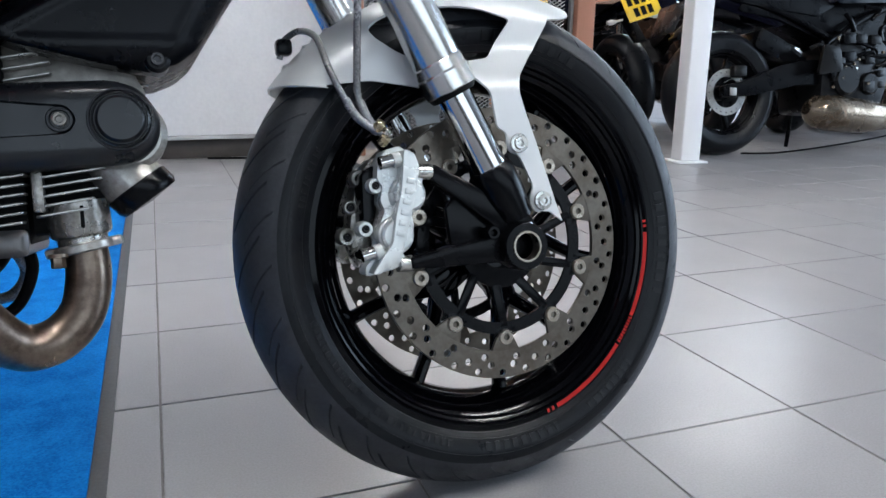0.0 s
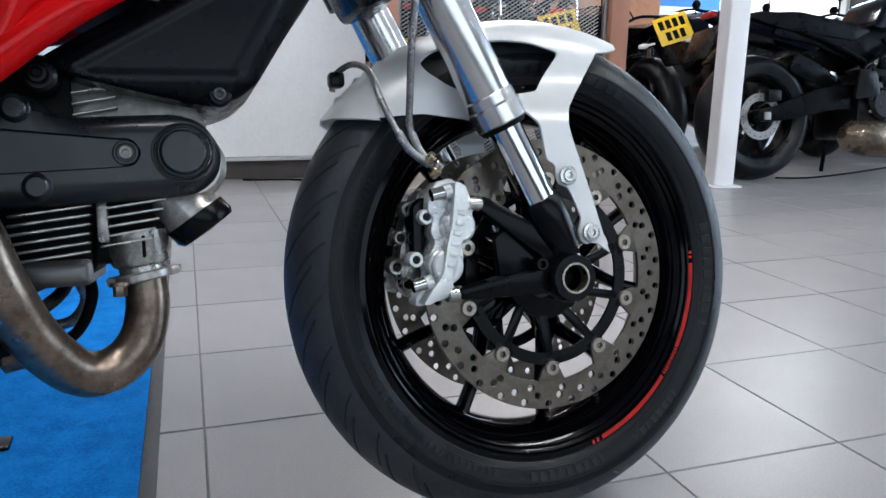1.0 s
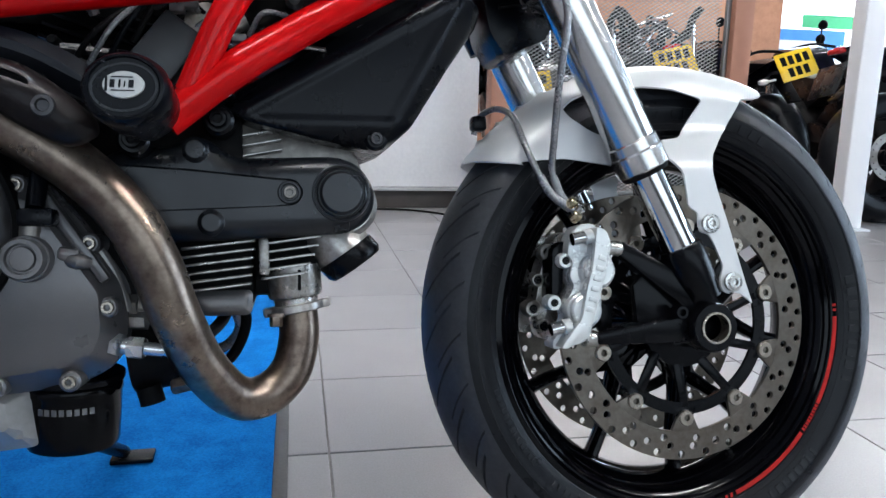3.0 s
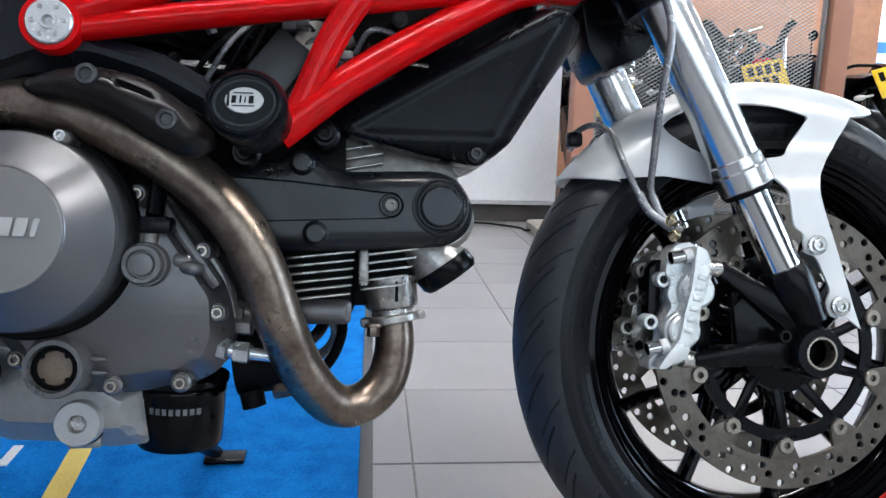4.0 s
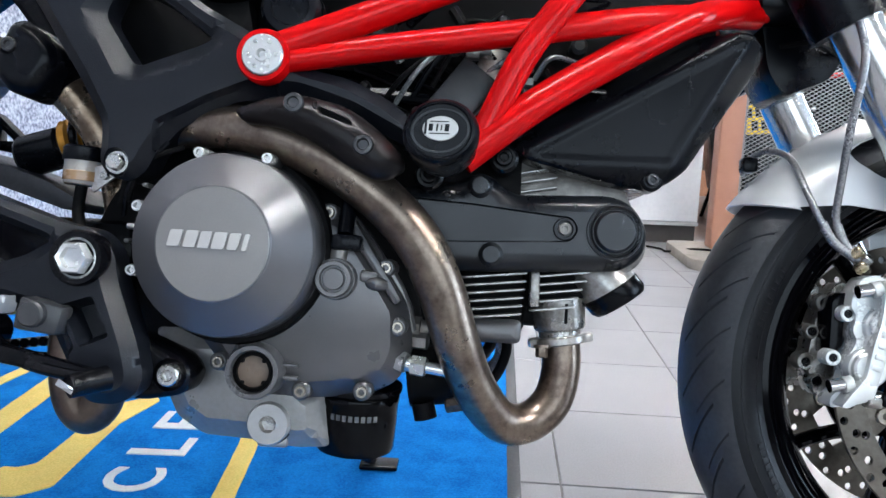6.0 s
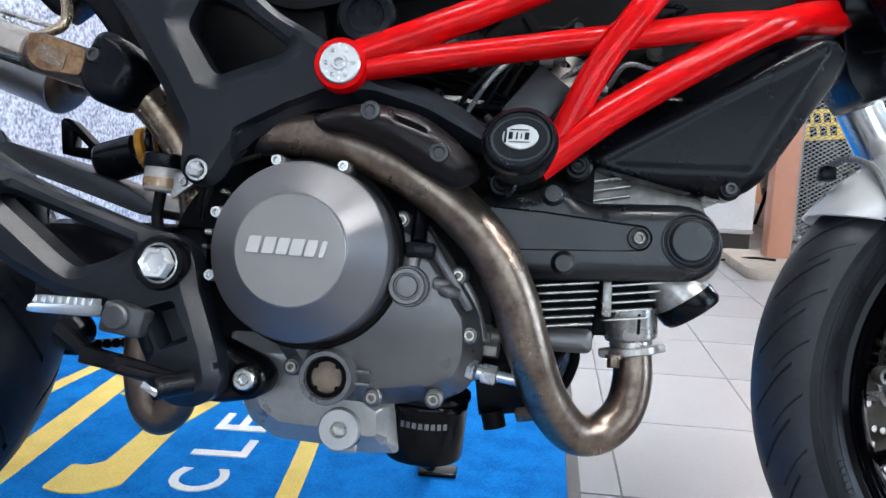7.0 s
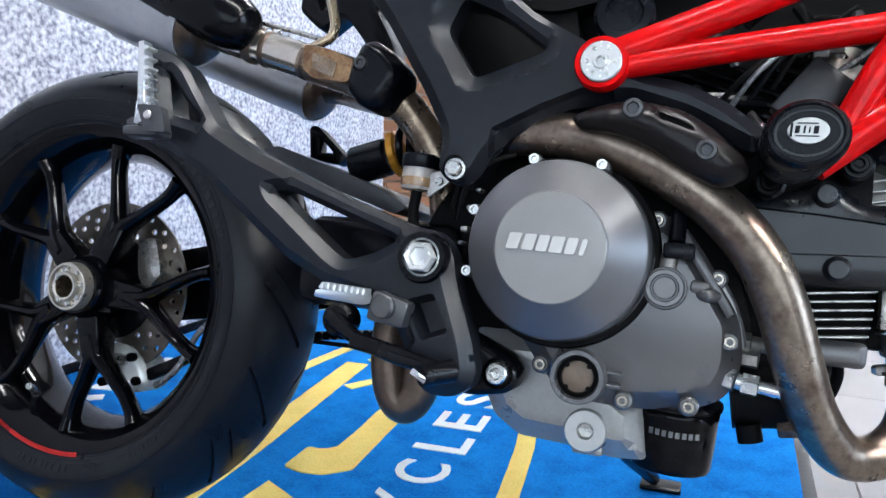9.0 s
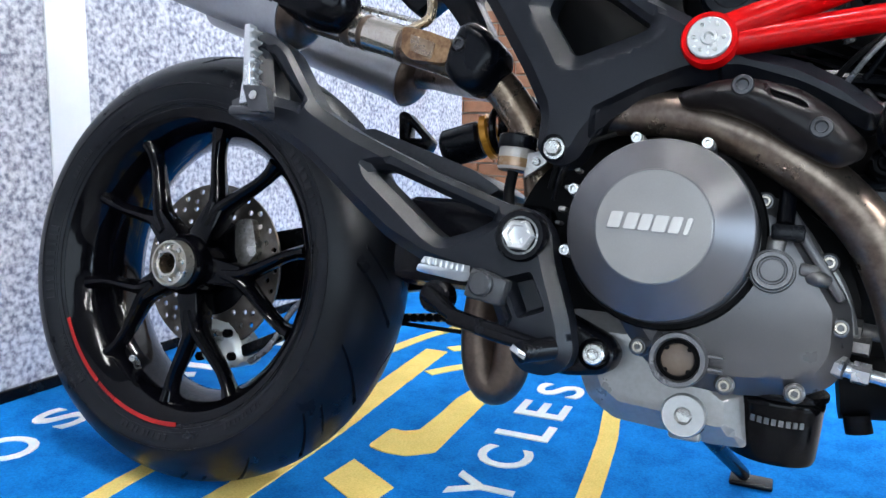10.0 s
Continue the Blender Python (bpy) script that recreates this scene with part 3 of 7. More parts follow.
def strip_bm(points, width, z0=0.0075, z1=0.0105, steps=8, ends=0.0):
    """A flat raised band along a path on the mat."""
    path = smooth_path([(x, y, 0) for x, y in points], steps) if len(points) > 2 else [Vector((*points[0], 0)), Vector((*points[1], 0))]
    bm, rows = bmesh.new(), []
    for i, p in enumerate(path):
        d = (path[min(i + 1, len(path) - 1)] - path[max(i - 1, 0)]).normalized()
        n = Vector((-d.y, d.x, 0)) * width / 2
        jig = 1 + 0.02 * math.sin(i * 2.3)
        rows.append([bm.verts.new((p + n * a).to_3d() + Vector((0, 0, z))) for a, z in ((jig, z0), (jig * 0.97, z1), (-jig * 0.97, z1), (-jig, z0))])
    for a, b in zip(rows, rows[1:]):
        for j in range(3):
            bm.faces.new((a[j], a[j + 1], b[j + 1], b[j]))
    bm.faces.new(rows[0]), bm.faces.new(rows[-1])
    return bm


def letter_bm(text, size, spacing=1.0):
    cu = bpy.data.curves.new("lettering", "FONT")
    cu.body, cu.size, cu.extrude, cu.space_character = text, size, 0.0015, spacing
    cu.resolution_u, cu.offset = 4, size * 0.012
    ob = bpy.data.objects.new("lettering", cu)
    me = bpy.data.meshes.new_from_object(ob)
    bm = bmesh.new()
    bm.from_mesh(me)
    bpy.data.meshes.remove(me)
    bpy.data.objects.remove(ob)
    bpy.data.curves.remove(cu)
    return bm


def mat_letter(ch, top, foot, start, end, turn=0.0):
    """One letter woven into the mat: its top and foot along x, its width along y."""
    bm = letter_bm(ch, 0.14)
    lo = [min(v.co[k] for v in bm.verts) for k in range(2)]
    hi = [max(v.co[k] for v in bm.verts) for k in range(2)]
    for v in bm.verts:
        v.co.x = ((v.co.x - lo[0]) / (hi[0] - lo[0]) - 0.5) * (end - start)
        v.co.y = ((v.co.y - lo[1]) / (hi[1] - lo[1]) - 0.5) * (foot - top)
    return part("letter", moved(bm, pose((top + foot) / 2, (start + end) / 2, 0.0090, 0, 0, 90 + turn)), MAT_WHITE, mat_ob, "white letter")


def flat_shape(outline, z1=0.0106):
    """A flat woven figure with an outline in x and y."""
    bm = bmesh.new()
    low = [bm.verts.new((x, y, 0.0075)) for x, y in outline]
    top = [bm.verts.new((x, y, z1)) for x, y in outline]
    rim = [bm.edges.new((top[k - 1], top[k])) for k in range(len(outline))]
    bmesh.ops.triangle_fill(bm, use_beauty=True, use_dissolve=False, edges=rim)
    for k in range(len(outline)):
        bm.faces.new((low[k - 1], low[k], top[k], top[k - 1]))
    return bm


for ch, top, foot, start, end in (("Y", 0.357, 0.453, 0.064, 0.143), ("C", 0.347, 0.437, 0.178, 0.256), ("L", 0.337, 0.433, 0.304, 0.373), ("E", 0.331, 0.425, 0.411, 0.490), ("S", 0.325, 0.421, 0.535, 0.607)):
    mat_letter(ch, top, foot, start, end, 3.5)
mat_letter("O", -0.365, -0.270, -0.200, -0.106, 12)
mat_letter("S", -0.402, -0.310, -0.062, 0.014, 8)
for a, b in (((-0.40, 0.22), (-0.33, 0.27)), ((-0.40, 0.31), (-0.30, 0.33)), ((-0.40, 0.40), (-0.30, 0.42)), ((-0.40, 0.52), (-0.30, 0.55))):
    part("letter_bar", strip_bm([a, b], 0.028), MAT_WHITE, mat_ob, "white unreadable letter stroke")
for pts, w in (
        ([(0.557, 0.08), (0.549, 0.165), (0.523, 0.365), (0.505, 0.460), (0.455, 0.72), (0.40, 1.0)], 0.034),
        ([(0.085, -0.26), (0.098, -0.11), (0.091, 0.05), (0.080, 0.20), (0.063, 0.35), (0.036, 0.60), (0.027, 0.69)], 0.055),
        ([(-0.047, -0.32), (-0.058, -0.20), (-0.068, -0.108), (-0.075, 0.10), (-0.076, 0.50), (-0.068, 0.66), (-0.050, 0.80), (-0.020, 0.92), (0.0, 1.2)], 0.031),
        ([(0.088, 0.53), (0.112, 0.575), (0.137, 0.615)], 0.030),
        ([(0.050, 0.715), (0.075, 0.752), (0.092, 0.800), (0.122, 0.850)], 0.036),
        ([(0.128, 0.655), (0.142, 0.745)], 0.030)):
    part("yellow_stripe", strip_bm(pts, w), MAT_YELLOW, mat_ob, "yellow woven stripe")
part("yellow_block", flat_shape([(0.184, 0.012), (0.187, 0.090), (0.290, 0.038), (0.284, -0.038)]), MAT_YELLOW, mat_ob, "yellow woven block")
part("yellow_hook", flat_shape(rounded([(0.178, 0.145), (0.215, 0.136), (0.252, 0.142), (0.287, 0.177), (0.277, 0.30), (0.268, 0.42), (0.290, 0.535), (0.268, 0.560), (0.215, 0.50), (0.209, 0.42), (0.217, 0.34), (0.221, 0.245), (0.200, 0.227), (0.175, 0.228)], 0.008, 3)), MAT_YELLOW, mat_ob, "yellow woven hook shape")

# ---- the motorcycle on its side stand: x forward, y to its left, z up, leaned 11.5 degrees ----
BIKE_AT = Matrix.Translation((0, -0.075, 0.002)) @ pose(0, 0, 0, 0, 0, 2.0) @ pose(0, 0, 0, -11.5)
bike = thing("motorcycle", "red and black naked sports motorcycle leaning on its side stand", "motorcycle", BIKE_AT)
RAKE = radians(25.8)
STEER = Matrix.Translation((1.45, 0, 0.297)) @ Matrix.Rotation(radians(2.0), 4, Vector((-math.sin(RAKE), 0, math.cos(RAKE))))
REAR = Matrix.Translation((0, 0, 0.323))


def bar(p0, p1, w0, w1, t0, t1, bevel=0.004):
    """A tapered bar from p0 to p1: w across in the wheel's plane, t along y."""
    p0, p1 = Vector(p0), Vector(p1)
    d = (p1 - p0).normalized()
    n = d.cross(Y_AXIS).normalized()
    bm = bmesh.new()
    rows = [[bm.verts.new(p + n * (w / 2) * a + Y_AXIS * (t / 2) * b) for a, b in ((1, 1), (-1, 1), (-1, -1), (1, -1))] for p, w, t in ((p0, w0, t0), (p1, w1, t1))]
    for j in range(4):
        bm.faces.new((rows[0][j], rows[0][(j + 1) % 4], rows[1][(j + 1) % 4], rows[1][j]))
    bm.faces.new(rows[0]), bm.faces.new(rows[1])
    bmesh.ops.recalc_face_normals(bm, faces=bm.faces)
    bmesh.ops.bevel(bm, geom=bm.edges[:], offset=bevel, segments=2, affect="EDGES", profile=0.5, clamp_overlap=True)
    return bm


def tyre(R, w, crown, bead_r, bead_w, n_groove, lean, short=(0.505, 0.88, 0.22, 0.26, 1)):
    """A tyre with slanted tread grooves and a row of short ones cut into each side."""
    rows = []
    for s in (0.0, 0.05, 0.10, 0.105, 0.16, 0.22, 0.29, 0.36, 0.43, 0.50, 0.505, 0.56, 0.62, 0.68, 0.74, 0.79, 0.795, 0.84, 0.88, 0.92, 0.96, 0.99):
        u = math.asin(s)
        rows.append((R - crown * (1 - math.cos(u)), w * s, s))
    low = rows[-1][0]
    for k in (0.10, 0.25, 0.4, 0.55, 0.70, 0.79, 0.80, 0.86, 0.87, 0.93, 1.0):
        lip = -0.0013 if 0.795 < k < 0.865 else 0.0
        rows.append((low - (low - bead_r) * k, w - (w - bead_w) * k ** 1.7 + lip, 2.0))
    cols = (0.0, 0.06, 0.12, 0.18, 0.215, 0.22, 0.26, 0.265, 0.30, 0.38, 0.44, 0.47, 0.475, 0.54, 0.545, 0.60, 0.68, 0.76, 0.835, 0.84, 0.88, 0.885, 0.94)
    bm, sides = bmesh.new(), {}
    for side in (-1, 1):
        rings = []
        for r, y, s in rows:
            ring = []
            for g in range(n_groove):
                for c in cols:
                    slant = lean * min(s, 1.0) ** 1.25
                    a = 2 * math.pi * (g + c - slant + (0.5 if side > 0 else 0.0) * min(s * 8, 1)) / n_groove
                    deep = 0.0
                    if 0.105 <= s <= 0.79 and 0.475 <= c <= 0.54:
                        deep = 0.0048
                    if short[0] <= s <= short[1] and short[2] <= c <= short[3] and g % short[4] == 0:
                        deep = 0.0042
                    ring.append(bm.verts.new(((r - deep) * math.cos(a), side * y, (r - deep) * math.sin(a))))
            rings.append(ring)
        n = len(rings[0])
        for p, q in zip(rings, rings[1:]):
            for j in range(n):
                bm.faces.new((p[j], p[(j + 1) % n], q[(j + 1) % n], q[j]))
    bmesh.ops.remove_doubles(bm, verts=bm.verts, dist=1e-6)
    return bm


def scuffed_lit(tyre_ob, hub, radius):
    """Gives the running surface of a tyre greyer worn rubber, its colour lifted for window light."""
    tyre_ob.data.materials.append(TREAD)
    for f in tyre_ob.data.polygons:
        c = f.center
        if math.hypot(c.x - hub[0], c.z - hub[2]) > radius:
            f.material_index = 1


def arc_band(r0, r1, y, a0, a1, thick=0.001, n=24):
    bm, rows = bmesh.new(), []
    for i in range(n + 1):
        a = radians(a0 + (a1 - a0) * i / n)
        rows.append([bm.verts.new((r * math.cos(a), yy, r * math.sin(a))) for r, yy in ((r0, y), (r1, y), (r1, y - thick), (r0, y - thick))])
    for p, q in zip(rows, rows[1:]):
        for j in range(4):
            bm.faces.new((p[j], p[(j + 1) % 4], q[(j + 1) % 4], q[j]))
    bm.faces.new(rows[0]), bm.faces.new(rows[-1])
    return bm


def sidewall_patch(R, w, crown, bead_r, bead_w, r0, r1, a0, a1, lift=0.0010):
    """A raised moulding lying on a tyre's right sidewall."""
    low = R - crown * (1 - math.cos(math.asin(0.99)))
    bm, grid = bmesh.new(), []
    for i in range(3):
        r = r0 + (r1 - r0) * i / 2
        k = (low - r) / (low - bead_r)
        y = -(w - (w - bead_w) * max(k, 0.0) ** 1.7)
        grid.append([[bm.verts.new((r * math.cos(radians(a)), y - d, r * math.sin(radians(a)))) for a in (a0, (a0 + a1) / 2, a1)] for d in (lift, -0.001)])
    for g, h in zip(grid, grid[1:]):
        for k in range(2):
            bm.faces.new((g[0][k], g[0][k + 1], h[0][k + 1], h[0][k]))
        for k in (0, 2):
            bm.faces.new((g[0][k], h[0][k], h[1][k], g[1][k]))
    for g in (grid[0], grid[-1]):
        for k in range(2):
            bm.faces.new((g[0][k], g[0][k + 1], g[1][k + 1], g[1][k]))
    return bm


def rim_bm(half, flange, depth):
    h, f = half, flange
    return lathe([(f, h + 0.003), (f, h - 0.002), (f - 0.011, h - 0.006), (f - 0.024, h * 0.62), (f - depth, 0), (f - 0.024, -h * 0.62), (f - 0.011, 0.006 - h), (f, 0.002 - h),
                  (f, -h - 0.003), (f - 0.006, -h - 0.004), (f - 0.014, 0.0 - h), (f - 0.020, 0.004 - h), (f - 0.034, -h * 0.66), (f - depth - 0.010, -h * 0.3), (f - depth - 0.012, 0),
                  (f - depth - 0.010, h * 0.3), (f - 0.034, h * 0.66), (f - 0.020, h - 0.004), (f - 0.014, h), (f - 0.006, h + 0.004)], seg=96, axis=(0, -1, 0), closed=True)


def polar(r, a, y=0.0):
    return (r * math.cos(radians(a)), y, r * math.sin(radians(a)))


def wishbone(points, w, t):
    """A flattened curved limb of a cast spoke."""
    bm = tube(points, w, 12, 6)
    mid = sum((Vector(p) for p in points), Vector()) / len(points)
    for v in bm.verts:
        v.co.y = mid.y + (v.co.y - mid.y) * t
    return bm


def y_spoke(center, spread, r_in, r_join, r_out, y_in, y_out, w=0.020):
    y = (y_in + y_out) / 2
    parts_ = [bar(polar(r_in, center, y), polar(r_join + 0.004, center, y), w * 1.9, w * 1.55, 0.040, 0.032, 0.006)]
    for s in (-1, 1):
        parts_.append(wishbone([polar(r_join - 0.030, center, y), polar(r_join, center + s * 4, y), polar(r_join + 0.028, center + s * spread * 0.62, y), polar(r_join + 0.062, center + s * spread * 0.92, y), polar(r_out - 0.012, center + s * spread, y), polar(r_out + 0.006, center + s * spread, y)],
                      [w * 0.66, w * 0.58, w * 0.48, w * 0.42, w * 0.44, w * 0.58], 1.55))
    return joined(*parts_)


def brake_disc(r_out, r_in, y, thick, rows, ears, ear_r, start):
    holes = []
    for r, n, off in rows:
        for i in range(n):
            a = math.radians(off) + 2 * math.pi * i / n
            holes.append(ring_points(r * math.cos(a), r * math.sin(a), 0.0042, 10))
    holes.append(ring_points(0, 0, r_in, 96))
    bm = plate(ring_points(0, 0, r_out, 128), y - thick / 2, y + thick / 2, holes, bevel=0.0006, steps=1)
    return bm


# --- front wheel ---
front = part("front_wheel", moved(lathe([(0.020, -0.055), (0.034, -0.055), (0.038, -0.045), (0.034, -0.03), (0.030, 0), (0.034, 0.03), (0.038, 0.045), (0.034, 0.055), (0.020, 0.055)], seg=40, closed=True), STEER), RIM_BLACK, bike, "gloss black cast wheel with red rim tape")
front_tyre = part("tyre", moved(tyre(0.300, 0.061, 0.050, 0.221, 0.047, 30, 1.35), STEER), RUBBER, front, "black road tyre with slanted grooves")
part("rim", moved(rim_bm(0.047, 0.2275, 0.030), STEER), RIM_BLACK, front)
for k in range(5):
    part("spoke", moved(y_spoke(222 + 72 * k, 18, 0.030, 0.080, 0.193, 0.0, 0.0, 0.019), STEER), RIM_BLACK, front)
for r, y in ((0.2185, 0.0502), (0.2120, 0.0470), (0.2035, 0.0410)):
    part("rim_bead", moved(lathe([(r - 0.0016, y - 0.001), (r, y + 0.0016), (r + 0.0016, y - 0.001)], (0, 0, 0), (0, -1, 0), 96), STEER), RIM_BLACK, front)
for s in (-1, 1):
    part("brake_disc", moved(brake_disc(0.160, 0.1275, s * 0.067, 0.005, ((0.154, 30, 2), (0.145, 30, 8), (0.1365, 20, 4)), 10, 0.1115, 16), STEER), DISC, front, "drilled steel brake disc")
    for k in range(10):
        a = 16 + 36 * k
        part("disc_ear", moved(bar(polar(0.1055, a, s * 0.067), polar(0.1300, a, s * 0.067), 0.016, 0.040, 0.0048, 0.0048, 0.001), STEER), DISC, front)
    carrier = [moved(lathe([(0.094, -0.002), (0.108, -0.0025), (0.108, 0.0025), (0.094, 0.002)], seg=60, closed=True), Matrix.Translation((0, s * 0.066, 0)))]
    for k in range(10):
        a = 16 + 36 * k
        carrier.append(bar(polar(0.036, a - 14, s * 0.060), polar(0.100, a, s * 0.066), 0.012, 0.011, 0.006, 0.005, 0.0015))
        carrier.append(bar(polar(0.100, a, s * 0.066), polar(0.116, a, s * 0.066), 0.030, 0.017, 0.005, 0.005, 0.0012))
    carrier.append(moved(lathe([(0.030, -0.006), (0.050, -0.006), (0.053, -0.002), (0.053, 0.004), (0.030, 0.006)], seg=40, closed=True), Matrix.Translation((0, s * 0.060, 0))))
    part("disc_carrier", moved(joined(*carrier), STEER), SATIN_BLACK, front)
    for k in range(10):
        c = polar(0.1115, 16 + 36 * k, s * 0.067)
        part("bobbin", moved(lathe([(0.0035, 0.004), (0.0040, 0.0058), (0.0085, 0.0058), (0.0095, 0.0045), (0.0095, -0.0045), (0.0085, -0.0058), (0.004, -0.0058), (0.0035, -0.004)], c, (0, s, 0), 20), STEER), BOBBIN, front)
part("rim_tape", moved(arc_band(0.2205, 0.2262, -0.0515, -71, -41, 0.0008), STEER), STRIPE_RED, front, "red rim tape")
part("rim_tape", moved(arc_band(0.2205, 0.2262, -0.0515, -30, -1, 0.0008), STEER), STRIPE_RED, front, "red rim tape")
for k in range(9):
    part("tape_mark", moved(arc_band(0.2208, 0.2258, -0.0515, -40 + k * 1.1, -39.3 + k * 1.1, 0.0008, 2), STEER), STRIPE_RED, front)
for a in (-73.2, -75.0, 0.6, 2.2):
    part("tape_mark", moved(arc_band(0.2208, 0.2260, -0.0515, a, a + 0.9, 0.0008, 2), STEER), STRIPE_RED, front)
part("valve", moved(tube([polar(0.196, -62, -0.01), polar(0.180, -62, -0.02), polar(0.172, -62, -0.035)], 0.0045, 10, 4), STEER), STEEL, front)
scuffed_lit(front_tyre, (1.45, 0.0, 0.297), 0.262)
FRONT_TYRE, rnd = (0.300, 0.061, 0.050, 0.221, 0.047), random.Random(3)
for a0, n, r0, r1, step in ((-20, 9, 0.2400, 0.2515, 3.6), (-62, 8, 0.2410, 0.2505, 2.6), (196, 13, 0.2375, 0.2435, 1.8), (226, 12, 0.2385, 0.2455, 2.2), (262, 9, 0.2390, 0.2490, 2.9), (150, 9, 0.2375, 0.2440, 1.9), (60, 9, 0.2400, 0.2515, 3.6)):
    for k in range(n):
        a = a0 + k * step
        part("sidewall_mark", moved(sidewall_patch(*FRONT_TYRE, r0, r1, a, a + step * rnd.choice((0.32, 0.55, 0.62))), STEER), RUBBER_MARK, front)
for r0, r1 in ((0.2352, 0.2360), (0.2535, 0.2541)):
    part("sidewall_rib", moved(joined(*[sidewall_patch(*FRONT_TYRE, r0, r1, a, a + 5, 0.0006) for a in range(0, 360, 5)]), STEER), RUBBER_MARK, front)

# --- fork, right and left legs ---
FORK_D = Vector((-math.sin(RAKE), 0, math.cos(RAKE)))


def fork_leg(s):
    y = s * 0.108
    foot = Vector((1.4275, y, 0.378))
    leg = part("fork_leg", lathe([(0, 0), (0.0195, 0), (0.0195, 0.118), (0, 0.118)], foot - FORK_D * 0.005, FORK_D, 40), CHROME, bike, "upside-down fork leg with chrome slider")
    top = foot + FORK_D * 0.104
    part("outer_tube", lathe([(0.020, 0.002), (0.0262, 0.002), (0.0268, 0.004), (0.0268, 0.40), (0, 0.40)], top, FORK_D, 48), BRUSHED, leg, "brushed silver outer fork tube")
    part("tube_collar", lathe([(0.022, 0.0), (0.0285, 0.0), (0.0298, 0.0015), (0.0298, 0.0205), (0.0290, 0.0225), (0.0283, 0.0228), (0.0283, 0.0330), (0.0274, 0.0345), (0.0262, 0.0345)], top, FORK_D, 48), BRUSHED, leg, "bright machined collar", 20)
    part("dust_seal", lathe([(0.0195, -0.006), (0.0245, -0.006), (0.027, -0.002), (0.027, 0.003), (0.02, 0.003)], top, FORK_D, 40), DULL_BLACK, leg, "black rubber dust seal")
    part("fork_foot", joined(lathe([(0, -0.055), (0.021, -0.055), (0.0245, -0.02), (0.0245, 0.004), (0.0225, 0.010), (0.0195, 0.010)], foot, FORK_D, 36),
         lathe([(0.0175, -0.008), (0.026, -0.008), (0.0275, -0.005), (0.0275, 0.022), (0.0255, 0.026), (0.0178, 0.026), (0.0172, 0.002), (0.0, 0.002)], (1.4505, y, 0.297), (0, s, 0), 40)), SATIN_BLACK, leg, "black axle clamp casting")
    part("axle", lathe([(0.0150, 0.012), (0.0150, 0.0275), (0.0172, 0.0275), (0.0172, 0.012)], (1.4505, y, 0.297), (0, s, 0), 40, closed=True), BOBBIN, leg, "hollow steel axle end")
    part("bracket_arm", bar((1.447, y * 0.97, 0.322), (1.352, y * 0.92, 0.387), 0.036, 0.016, 0.030, 0.018, 0.003), SATIN_BLACK, leg)
    part("bracket_arm", bar((1.445, y * 0.97, 0.298), (1.322, y * 0.97, 0.2885), 0.036, 0.013, 0.032, 0.018, 0.003), SATIN_BLACK, leg)
    part("bracket_web", plate([(1.440, 0.325), (1.385, 0.362), (1.368, 0.345), (1.372, 0.300), (1.440, 0.290)], y * 0.86, y * 0.98, bevel=0.003), SATIN_BLACK, leg)
    part("clamp_bolt", socket_bolt((1.412, y + s * 0.016, 0.315), 0.0075, 0.008, (0, s, 0)), SATIN_BLACK, leg)
    return leg


fork_r, fork_l = fork_leg(-1), fork_leg(1)


